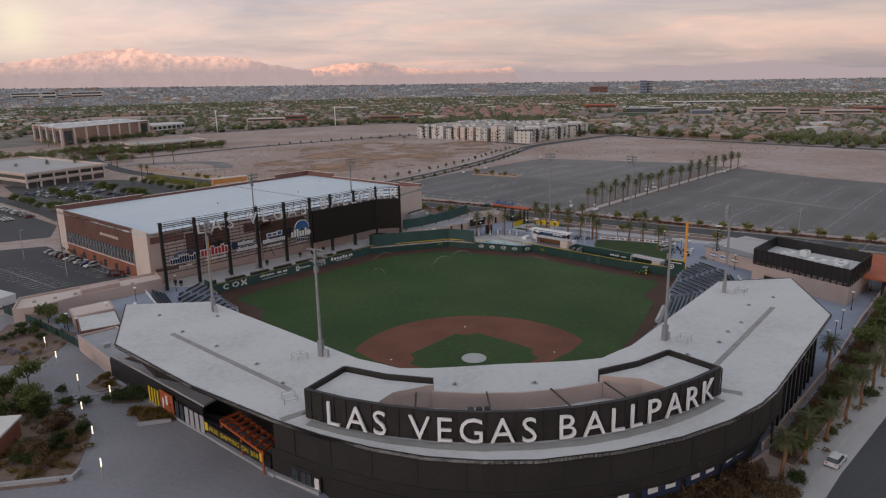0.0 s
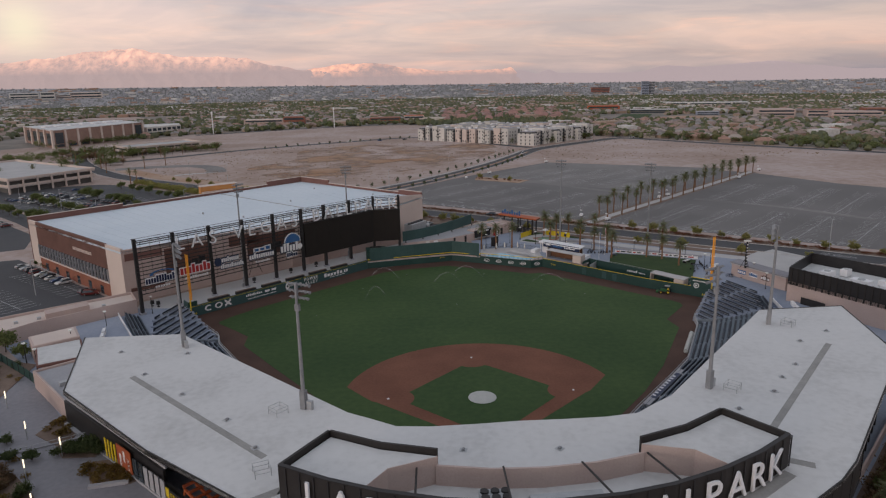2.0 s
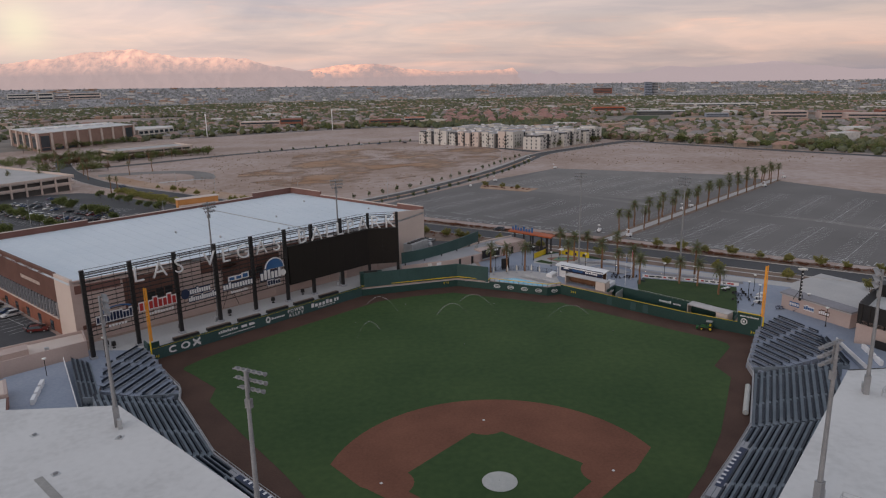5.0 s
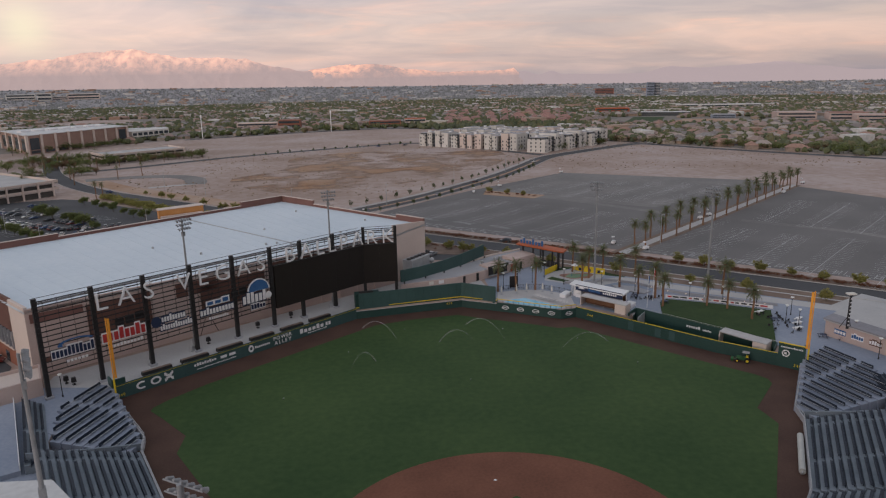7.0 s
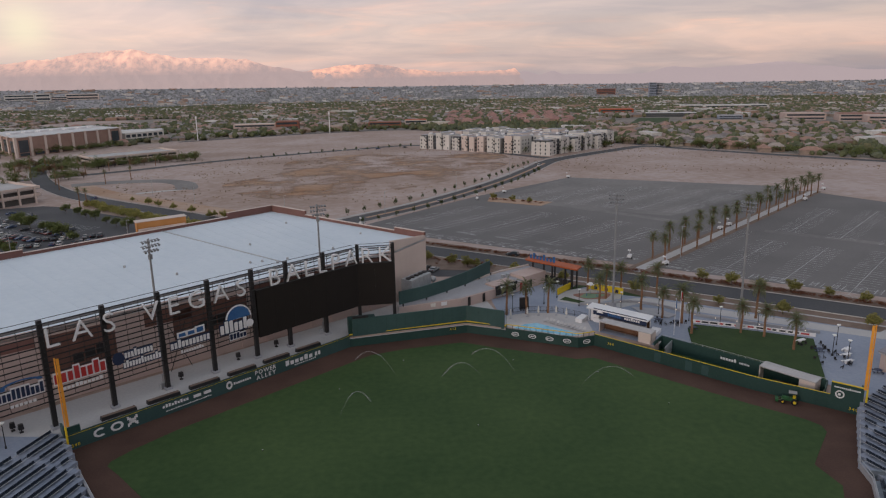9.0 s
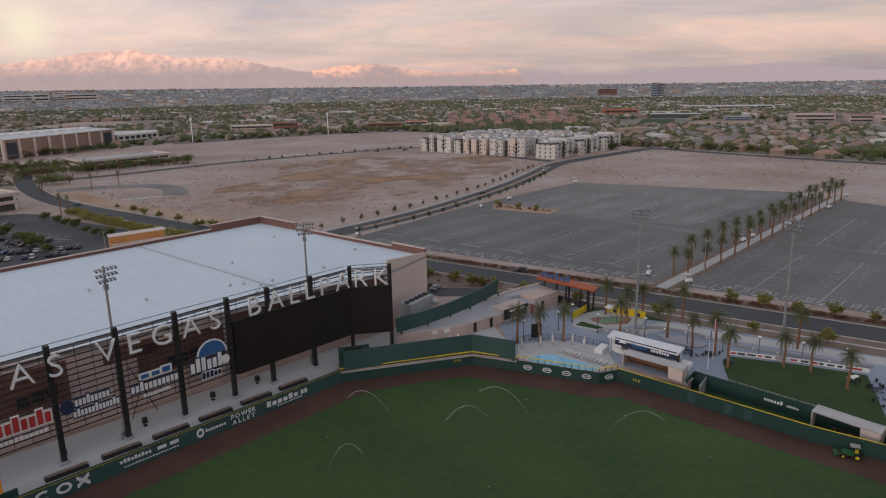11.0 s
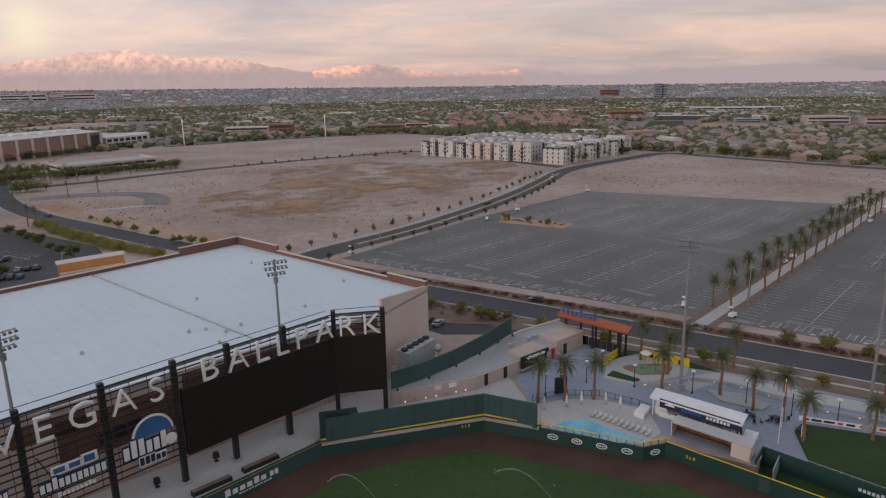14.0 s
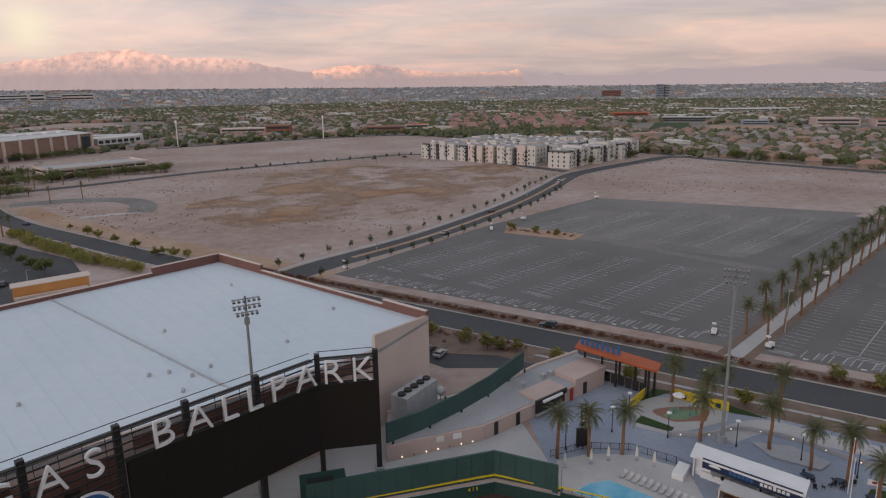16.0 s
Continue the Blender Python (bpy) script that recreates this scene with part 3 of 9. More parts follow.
ROAD_A = smooth_path([(330, -24), (230, 42), (160, 88), (62, 152.3), (-43, 220.4), (-97, 256.5), (-139, 287), (-190, 326), (-228, 368), (-262, 420), (-300, 500)])
road("road_boulevard", ROAD_A, 10.6, "asphalt", "dark asphalt boulevard curving past the ballpark")
ROAD_B = smooth_path([(-52, 226), (-40, 243.5), (1, 285), (48, 347), (80, 400), (101, 438), (121, 462), (180, 512), (218, 538), (252, 505), (298, 458), (362, 400), (430, 345), (620, 215)])
road("road_diagonal", ROAD_B, 12.0, "asphalt", "dark asphalt road with a planted median between empty lots", 0.045)
road("road_crossing", smooth_path([(107, 463), (59, 523), (7, 577), (-59, 545), (-119, 506), (-162, 473), (-207, 430), (-243, 404), (-262, 392)]), 9.0, "asphalt", "asphalt road beyond the sandy lot", 0.04)
road("road_street", smooth_path([(20, -75), (38, -52), (52, -39.5), (82, -16.5), (112, 9), (150, 45), (185, 75)]), 12.5, "asphalt", "asphalt street curving beside the ballpark", 0.05)
road("road_far", smooth_path([(-240, 648), (-100, 738), (10, 764), (120, 670), (222, 548)]), 9.0, "asphalt", "asphalt road at the far edge of the open lots", 0.045)
for i, (p, w) in enumerate(((ROAD_A, 5.6), (ROAD_A, -5.6))):
    kerb("kerb_boulevard_%d" % (i + 1), offset(p, w))
for i, w in enumerate((6.3, -6.3)):
    kerb("kerb_diagonal_%d" % (i + 1), offset(ROAD_B[3:44], w))
kerb("kerb_street", offset(smooth_path([(20, -75), (38, -52), (52, -39.5), (82, -16.5), (112, 9), (150, 45), (185, 75)]), 6.5))
# footpath and planting strip beyond the boulevard
road("pavement_boulevard", offset(ROAD_A[2:28], 10.2), 0.9, "walk", "pale concrete edging beside the boulevard", 0.06, "pavement")
road("verge_boulevard", offset(ROAD_A[2:28], -9.0), 5.8, "mulch", "reddish rock mulch verge with low shrubs", 0.035, "verge")
road("verge_near_lot", offset(ROAD_A[2:28], 12.9), 4.4, "mulch", "bare brown soil strip before the parking lot", 0.04, "verge")
road("verge_far_side", offset(ROAD_A[2:30], 7.8), 3.9, "mulch", "reddish rock mulch verge with low shrubs", 0.035, "verge")
road("pavement_diagonal", offset(ROAD_B[3:32], 8.2), 1.6, "walk", "pale concrete footpath", 0.06, "pavement")
road("median_diagonal", ROAD_B[8:30], 2.0, "scrub", "dry planted road median", 0.09, "verge")

# parking lots, on axes along and across the boulevard
D_AX, E_AX = Vector((0.836, -0.549)), Vector((0.761, 0.649))
N_AX = Vector((0.549, 0.836))


def lot_point(s, n):
    """A point by its way along the boulevard and its distance from the field."""
    k = (n - 177.0) / N_AX.dot(E_AX)
    base = D_AX * s + N_AX * 177.0
    return base + E_AX * k


LOT_C = [lot_point(-155, 178), lot_point(-42, 178), lot_point(-42, 257), lot_point(-155, 257)]
structure("parking_lot_near", Shape().sheet([tuple(p) for p in LOT_C], G + 0.03), "asphalt_new", "empty dark asphalt parking lot with faded white stalls", "parking lot")
LOT_D = [(34, 292), (112, 243), (211, 314), (97, 363)]
structure("parking_lot_far", Shape().sheet(LOT_D, G + 0.034), "asphalt_old", "weathered grey asphalt parking lot with tyre marks", "parking lot")
LOT_E = [tuple(lot_point(-30, 178)), tuple(lot_point(70, 178)), (300, 60), (310, 170), (268, 221), (243, 246), (216, 292)]
structure("parking_lot_right", Shape().sheet(LOT_E, G + 0.03), "asphalt_new", "wide empty dark asphalt parking lot", "parking lot")
structure("parking_lot_base", Shape().sheet([tuple(lot_point(-157, 177.6)), tuple(lot_point(72, 177.6)), (300, 60), (310, 170), (268, 221), (243, 246), (216, 294), (196, 312), (97, 363), (28, 302)], G + 0.024), "asphalt_new", "wide empty asphalt under the parking rows", "parking lot")
for i, (a, b, w) in enumerate((((64.5, 277.8), (119.0, 222.0), 5.5), ((138.0, 211.0), (171.0, 186.0), 5.0), ((171.0, 186.0), (194.0, 155.0), 5.0))):
    road("worn_aisle_%d" % (i + 1), [Vector(a), Vector(b)], w, "asphalt_old", "pale worn driving aisle across the parking rows", 0.038, "road")
W0, W1 = Vector((63.4, 161.2)), Vector((218.5, 297.5))
road("palm_walk", [W0, W1], 3.4, "walk", "straight pale concrete footpath between palms", 0.07, "pavement")
road("palm_verge", [W0, W1], 7.6, "mulch", "strip of reddish mulch under a double row of palms", 0.05, "verge")
structure("lot_island", Shape().prism([(33, 288), (58, 273), (66, 282), (36, 300)], G, G + 0.16), "scrub", "dry planted island in the parking lot", "verge")


def stall_rows(name, starts, way, lengths, pitch=2.75, reach=5.4, mid=True, near_end=True):
    """Double rows of faded parking stalls in metres: a long spine, short lines to both sides and a hatched end."""
    sh = Shape()
    u = Vector(way).normalized()
    n = Vector((u.y, -u.x))

    def line(a, b, w=0.075):
        d = (b - a).normalized()
        e = Vector((-d.y, d.x)) * w
        sh.add([(*(a - e), G + 0.05), (*(b - e), G + 0.05), (*(b + e), G + 0.05), (*(a + e), G + 0.05)], [(0, 1, 2, 3)])
    for start, length in zip(starts, lengths):
        o = Vector(start)
        for k in range(int(length / pitch) + 1):
            p = o + u * (k * pitch)
            line(p - n * reach, p + n * reach)
        if mid:
            line(o, o + u * length)
        if near_end:
            for k in range(8):
                p = o - u * 1.7 + n * (-reach + k * reach / 4)
                line(p, p + u * 1.5 + n * 1.2)
            line(o - u * 1.8 - n * reach, o - u * 1.8 + n * reach)
    return tagged(sh.make(name, "paint", exact=True), "faded white painted parking stalls", "road marking", kind="stuff")


stall_rows("stall_lines", [(-14.9 + 14.62 * k, 256.8 - 11.26 * k) for k in range(6)], (0.744, 0.668), (57, 56, 56, 55, 53, 44))
stall_rows("stall_lines", [(46.0 + 13.2 * k, 312.0 - 9.6 * k) for k in range(7)], (0.744, 0.668), (38, 62, 70, 74, 78, 82, 70), near_end=False)
stall_rows("stall_lines", [(91.2 + 10.6 * k, 168.2 - 15.4 * k) for k in range(8)], (0.715, 0.699), (50, 54, 62, 66, 70, 74, 74, 74))
stall_rows("stall_lines", [(141.0 + 11.6 * k, 217.0 - 14.2 * k) for k in range(8)], (0.715, 0.699), (62, 70, 70, 70, 70, 70, 70, 70), near_end=False)
stall_rows("stall_lines", [(76.2, 173.1)], (0.72, 0.694), (70,), reach=2.7, mid=False)
stall_rows("stall_lines", [(66.5, 186.5)], (0.735, 0.678), (64,), reach=2.7, mid=False)
stall_rows("stall_lines", [site(-111.5 - 11.2 * k, 90.5 - 12.8 * k) for k in range(3)], (-0.755, 0.656), (41, 41, 41), near_end=False)
stall_rows("stall_lines", [site(-222 + 8.9 * k, 243 + 15.0 * k) for k in range(3)], (0.86, -0.51), (62, 66, 70), near_end=False)
# stalls for wheelchair users along the near edge
for s0, s1 in ((-150, -46), (-22, 66)):
    sh = Shape()
    k = s0
    while k < s1:
        for off in (0.0, 2.6, 4.2):
            p, q = lot_point(k + off, 179.5), lot_point(k + off, 184.5)
            w = D_AX * 0.08
            sh.add([(*(p - w), G + 0.05), (*(p + w), G + 0.05), (*(q + w), G + 0.05), (*(q - w), G + 0.05)], [(0, 1, 2, 3)])
        for j in range(4):
            p, q = lot_point(k + 2.6, 180 + j * 1.1), lot_point(k + 4.2, 180.8 + j * 1.1)
            w = Vector((0.08, -0.08))
            sh.add([(*(p - w), G + 0.054), (*(p + w), G + 0.054), (*(q + w), G + 0.054), (*(q - w), G + 0.054)], [(0, 1, 2, 3)])
        c = lot_point(k + 1.3, 179.0)
        sh.box(c.x, c.y, G + 0.03, 1.1, 0.7, 0.04, -33)
        k += 5.6
    tagged(sh.make("stall_lines", "paint"), "white painted accessible stalls with hatching", "road marking", kind="stuff")

# lots on the arena's other sides
LOT_L1 = [(-95, 66), (-103, 86), (-152, 131), (-200, 118), (-232, 60), (-170, 30), (-128, 60)]
structure("parking_lot_arena", Shape().sheet(list(reversed(LOT_L1)), G + 0.03), "asphalt", "asphalt parking lot beside the arena", "parking lot")
LOT_L2 = [(-112, 232), (-131, 260), (-187, 298), (-197, 301), (-252, 282), (-228, 250), (-190, 212), (-166, 190), (-140, 180)]
structure("parking_lot_behind", Shape().sheet(LOT_L2, G + 0.033), "asphalt", "half-full asphalt parking lot with small trees", "parking lot")
LOT_L3 = [(-244, 242), (-198, 199), (-166, 168), (-158, 146), (-176, 138), (-270, 190)]
structure("parking_lot_west", Shape().sheet(list(reversed(LOT_L3)), G + 0.036), "asphalt", "asphalt parking lot full of cars", "parking lot")
road("road_west", smooth_path([(-420, 345), (-345, 290), (-278, 262), (-232, 240), (-190, 203), (-168, 180)]), 9.0, "asphalt", "asphalt service road", 0.037)
road("verge_arena", offset(ROAD_A[24:48], -14.5), 12.0, "scrub", "dry earth verge with yellow-green trees", 0.03, "verge")

# paving round the ballpark
structure("gate_apron", Shape().sheet([(110.4, 84.8), (128.7, 100.4), (120.6, 113.6), (104.4, 105.0)], G + 0.05), "walk", "pale concrete apron beside the corner building", "pavement")
PLAZA = [(24, -48), (20, -75), (-90, -80), (-150, -20), (-126, 56), (-97, 36), (-80, 14), (-57, -8), (-38, -25), (-30, -32), (-8, -41), (14, -41), (31, -33), (38, -38)]
structure("plaza", Shape().sheet(list(reversed(PLAZA)), G + 0.03), "plaza", "smooth grey-violet concrete entrance plaza", "pavement")
DECK_R = [(83.2, 76.8), (76.2, 74.2), (74.3, 81.0), (88, 118), (128, 91), (140, 62), (112, 28), (40, -31), (28, -38), (0, -44), (0, -30), (40, -10), (62, 22), (76, 44.5), (82.6, 54.6), (86.4, 65.8)]
structure("concourse_right", Shape().sheet(DECK_R, G + 0.035), "deck", "blue-grey concrete concourse", "pavement")
DECK_L = [(-75.4, 73.5), (-79.7, 75.2), (-82.0, 66.0), (-78.6, 53.4), (-76, 44.5), (-62, 22), (-40, -10), (-8, -38), (-30, -33), (-80, 13), (-97, 35), (-113, 52), (-112, 68), (-90, 75)]
structure("concourse_left", Shape().sheet(list(reversed(DECK_L)), G + 0.032), "deck", "blue-grey concrete concourse", "pavement")
DECK_LF = [(-75.4, 73.5), (-90, 74), (-91, 80), (-16, 138), (-5, 150), (10, 142), (13, 124), (1, 124), (-26.5, 118.6), (-29.2, 113.8)]
structure("concourse_outfield", Shape().sheet(list(reversed(DECK_LF)), G + 0.03), "walk", "grey concrete walkway under the scoreboard", "pavement")
DECK_C = [(13, 119.6), (12, 142), (30, 162), (36, 168), (88, 130), (88, 118), (74.3, 81.0), (49.8, 107.0), (46.0, 103.2), (34.5, 113.4), (30, 112.0)]
structure("concourse_centre", Shape().sheet(list(reversed(DECK_C)), G + 0.026), "deck", "blue-grey concrete concourse round the pool", "pavement")

# ---- grandstand, roof and entrance front ----
HALF = [(0, -46.2), (11.2, -45.2), (20.8, -43.0), (30.0, -39.4), (37.0, -35.4), (41.6, -31.8), (71.8, -2.4), (78.6, 21.8), (60.0, 21.6), (25.2, -12.4), (21.6, -14.6), (18.0, -17.0), (13, -17.6), (6.5, -17.6), (0, -17.4)]
LEFT = [(-7.6, -45.5), (-15.0, -43.8), (-22.2, -40.9), (-29.5, -36.9), (-36.8, -31.9), (-52.2, -19.6), (-71.8, -0.8), (-78.6, 21.8)] + [(-x, y) for x, y in HALF[8:-1]]
ROOF = HALF + list(reversed(LEFT))
RZ = 15.75
grand = thing("grandstand", "horseshoe grandstand under a broad white roof with brown fronts", "grandstand", 0, -30, G)
Shape().prism(ROOF, RZ - 0.45, RZ).make("roof", "roof", grand, "broad white membrane roof")
Shape().wall(list(reversed(LEFT[:8])) + HALF[:9], RZ - 0.6, RZ + 0.07, 0.22).make("roof_edge", "brown", grand, "thin dark metal roof edge")


def polar(pts):
    """The same outline, listed anticlockwise."""
    area = sum(pts[i][0] * pts[(i + 1) % len(pts)][1] - pts[(i + 1) % len(pts)][0] * pts[i][1] for i in range(len(pts)))
    return list(pts) if area > 0 else list(reversed(pts))


band = list(reversed(LEFT[:5])) + HALF[:6] + [(44.5, -29.0)]
Shape().wall(band, 11.2, RZ - 0.5, 0.6).make("fascia", "brown", grand, "dark brown metal fascia curving round the front")
Shape().wall(offset(band, -0.12), 10.9, 11.2, 2.2).make("soffit", "black", grand)
Shape().wall(offset(band, 1.4), 8.3, 10.9, 0.5).make("fascia", "brown", grand)
for i in range(14):
    p, a = along(band, 4 + i * 6.6)
    Shape().box(p.x + math.sin(a) * 0.03, p.y - math.cos(a) * 0.03, 11.2, 0.22, 0.12, RZ - 11.9, math.degrees(a)).make("rib", "black", grand)
outer_l = offset(band, 3.2)
outer_l[0] = (-33.4, -26.6)
body = [(66.0, 1.5)] + list(reversed(outer_l)) + [(-34.5, -24.5), (-38.5, -17.5), (-50.5, -6.5), (-66, 1.5), (-70.8, 8.0), (-66, 13), (-28, -22), (-16, -25.5), (0, -25), (16, -25.5), (28, -22), (66, 13), (70.8, 8.0)]
Shape().prism(polar(body), G, 13.2).make("wall", "brown", grand, "dark brown building under the roof")
wl = [(-72.5, 3.5), (-44.5, -23.5)]
Shape().wall([(-79.5, 13.0), (-53.5, -11.3)], G, 7.2, 0.4).make("wall", "black", grand, "black mesh front below the roof")
Shape().wall([(-53.5, -11.3), (-39.3, -24.6)], G, 5.4, 0.4).make("wall", "black", grand, "low shop front under the pergola")
Shape().prism(polar([(-79.3, 13.4), (-53.3, -10.9), (-50.7, -6.7), (-66.0, 1.6), (-70.9, 8.0)]), 7.2, 7.6).make("gallery_floor", "concrete", grand, "grey concrete gallery floor")
Shape().wall([(38.5, -25.3), (73.5, 4.0)], 8.0, 11.2, 0.4).make("wall", "black", grand, "black railed gallery below the roof")
Shape().wall([(38.5, -24.9), (73.3, 4.4)], 7.6, 8.0, 1.6).make("ledge", "brown", grand)
for k in range(14):
    p, a = along([(38.8, -25.6), (73.8, 3.7)], 1.5 + k * 3.2)
    Shape().box(p.x, p.y, 11.2, 0.12, 0.12, 0.9, math.degrees(a)).make("rail_post", "steel", grand)
Shape().wall([(38.8, -25.6), (73.8, 3.7)], 12.0, 12.1, 0.08).make("handrail", "steel", grand)
for k in range(10):
    for sx in (1,):
        p, a = along([(sx * 44.5, -26.5), (sx * 70.5, -0.8)], 2 + k * 3.6)
        Shape().box(p.x, p.y, G, 0.45, 0.45, RZ - G - 0.5, math.degrees(a)).make("column", "brown", grand)
# bright panels and shop fronts on the plaza side
PW = [(-79.9, 12.7), (-38.9, -25.6)]


def on_front(s0, s1, z0, z1, material, name, label=""):
    (p, a), (q, _) = along(PW, s0), along(PW, s1)
    Shape().wall([(p.x, p.y), (q.x, q.y)], z0, z1, -0.12).make(name, material, grand, label)


for k in range(4):
    on_front(17.2 + k * 1.1, 17.7 + k * 1.1, G + 0.2, 6.3, "yellow", "banner_strip", "tall yellow strip")
on_front(21.6, 26.4, G + 0.3, 6.9, "rust", "banner", "orange wall panel with pale shapes")
for k in range(3):
    on_front(22.4 + k * 1.3, 23.1 + k * 1.3, G + 0.8 + (k % 2) * 1.1, G + 3.0 + (k % 2) * 0.8, "white", "banner_shape")
for k in range(6):
    on_front(27.0 + k * 1.7, 28.2 + k * 1.7, G + 0.4, 6.2, "glass" if k < 2 else "concrete", "shop_window")
on_front(38.0, 53.0, 3.9, 5.4, "black", "shop_sign", "black sign with yellow lettering")
on_front(37.0, 38.0, 3.9, 5.4, "yellow", "sign_panel")
on_front(53.0, 53.8, 3.9, 5.4, "yellow", "sign_panel")
Shape().wall([(-79.9, 12.4), (-38.6, -26.2)], G, G + 0.45, 0.9).make("plinth", "concrete", grand)
# orange frame over the shop
frame_o = thing("pergola", "orange steel pergola frame beside the stadium shop", "pergola", -44, -19, G)
FA, FB, FC, FD = Vector((-49.6, -14.6)), Vector((-40.2, -25.2)), Vector((-46.6, -12.2)), Vector((-38.4, -21.6))
for k in range(8):
    p, q = FA.lerp(FB, k / 7), FC.lerp(FD, k / 7)
    Shape().wall([p, q], 6.3, 6.75, 0.22).make("beam", "rust", frame_o)
for t in (0.0, 0.45, 0.95):
    Shape().wall([FA.lerp(FC, t), FB.lerp(FD, t)], 5.9, 6.3, 0.28).make("rafter", "rust", frame_o)
for t in (0.02, 0.5, 0.98):
    p = FA.lerp(FB, t)
    Shape().box(p.x, p.y, G, 0.28, 0.28, 3.4).make("post", "rust", frame_o)
# private entrance under the curved front
ENT = [(-38.9, -25.0), (-30.6, -31.0)]
Shape().wall(ENT, G, 7.2, 0.5).make("wall", "brown", grand, "dark entrance wall")
for s0, s1, z0, z1, m_ in ((6.2, 7.2, G + 0.1, G + 2.5, "glass"), (7.4, 8.4, G + 0.1, G + 2.5, "glass"), (4.2, 5.6, G + 0.3, G + 2.6, "glass"), (9.0, 9.9, G + 0.2, G + 2.3, "white")):
    (p, _), (q, _) = along(ENT, s0), along(ENT, s1)
    Shape().wall([p, q], z0, z1, -0.08).make("door" if m_ == "glass" else "notice", m_, grand)
Shape().wall(ENT, G, G + 0.5, -0.6).make("plinth", "concrete", grand)
# navy boards with white marks along the curved base
Shape().wall(offset(band, 1.3), 8.0, 8.3, 2.4).make("soffit", "black", grand)
basew = offset(band, 3.0)
for k in range(7):
    p, a = along(basew, 22 + k * 8.2)
    q, _ = along(basew, 22 + k * 8.2 + 7.0)
    Shape().wall([(p.x, p.y), (q.x, q.y)], 5.0, 7.4, -0.15).make("board", "navy", grand, "navy board with white marks")
    for j in range(2):
        m, _ = along([(p.x, p.y), (q.x, q.y)], 1.0 + j * 3.2)
        n_, _ = along([(p.x, p.y), (q.x, q.y)], 2.8 + j * 3.2)
        d = Vector((math.sin(a), -math.cos(a))) * 0.16
        Shape().wall([(m.x + d.x, m.y + d.y), (n_.x + d.x, n_.y + d.y)], 5.8, 6.7, -0.03).make("board_mark", "white", grand)

# things lying on the roof
for sx in (-1, 1):
    a0, a1 = Vector((sx * 62.2, 3.7)), Vector((sx * 35.2, -22.6))
    Shape().wall([a0, a1], RZ, RZ + 0.03, 1.0 * sx).make("roof_walkway", "roofgrey", grand, "grey walkway strip on the white roof")
    Shape().wall([(sx * 35.9, -31.6), (sx * 31.9, -29.3), (sx * 31.4, -30.2)], RZ, RZ + 0.03, 1.3 * sx).make("roof_walkway", "roofgrey", grand)
rngr = random.Random(3)
vent = thing("roof_vent", "small dark vent hood on the white roof", "vent", -60.7, 4.0, RZ, 45, "roof vents")
Shape().box(0, 0, 0, 0.4, 0.4, 0.15, taper=1.1).box(0, 0, 0.15, 0.6, 0.35, 0.15, taper=0.7).make("hood", "mast", vent, local=True)
Shape().box(0, 0, -0.02, 1.0, 1.0, 0.06).make("base", "steel", vent, local=True)
for x, y in ((-52, -4), (-42.9, -12.7), (-37.2, -20.6), (-68.5, 13.9), (51.1, -4.2), (41.8, -13), (58, 5), (46, -8.5), (66, 9), (33.5, -17.5), (-56, 12), (4, -25), (-9, -24), (62, 14)):
    copy_thing(vent, put(x, y, RZ, 0, 0, rngr.uniform(0, 90)))
cage = thing("roof_cage", "square steel guard rail round a roof hatch", "guard rail", -35.1, -26.6, RZ, 20, "roof hatches")
for x, y in ((-1, -1), (1, -1), (1, 1), (-1, 1)):
    Shape().tube((x, y, 0), (x, y, 1.2), 0.05, n=6).make("post", "steel", cage, local=True)
for z in (0.6, 1.15):
    Shape().tube((-1, -1, z), (1, -1, z), 0.04, n=5).tube((1, -1, z), (1, 1, z), 0.04, n=5).tube((1, 1, z), (-1, 1, z), 0.04, n=5).tube((-1, 1, z), (-1, -1, z), 0.04, n=5).make("rail", "steel", cage, local=True)
for x, y, r in ((35.5, -11.8, 45), (60.4, 12.5, 40), (-35.6, -11.5, -45)):
    copy_thing(cage, put(x, y, RZ, 0, 0, r))

# raised front with the ballpark's name
CURVE = [(-31.8, -32.1), (-26.0, -35.5), (-20.0, -38.2), (-13.0, -40.4), (-7.0, -41.5), (0, -41.9), (7.0, -41.5), (13.0, -40.4), (20.0, -38.2), (26.0, -35.5), (31.8, -32.1)]
ZT = 20.2
pent = thing("name_wall", "curved dark brown parapet wall carrying large white letters", "sign wall", 0, -36, RZ)
Shape().wall(CURVE, RZ + 0.1, ZT, 0.5).make("wall", "brown", pent, "dark brown slatted metal wall")
for sx in (-1, 1):
    Shape().wall([(sx * 31.7, -31.9), (sx * 26.5, -24.9)], RZ, ZT, 0.35 * -sx).make("end_wall", "brown", pent)
    Shape().wall([(sx * 26.5, -24.9), (sx * 20, -28.4), (sx * 12.9, -30.6)], RZ, ZT, 0.3 * -sx).make("parapet", "brown", pent)
    wing = [(sx * 31.5, -31.9), (sx * 26.4, -25.1), (sx * 20, -28.6), (sx * 13.0, -30.8), (sx * 19.0, -32.6), (sx * 22.4, -36.9), (sx * 26.0, -35.2)]
    Shape().prism(polar(wing), 19.0, 19.4).make("wing_roof", "roof", pent, "white flat roof")
    Shape().wall([(sx * 12.9, -30.9), (sx * 19.0, -32.7), (sx * 22.4, -37.0)], RZ, 19.38, 0.3 * sx).make("well_wall", "pink", pent, "pink stucco wall of the plant well")
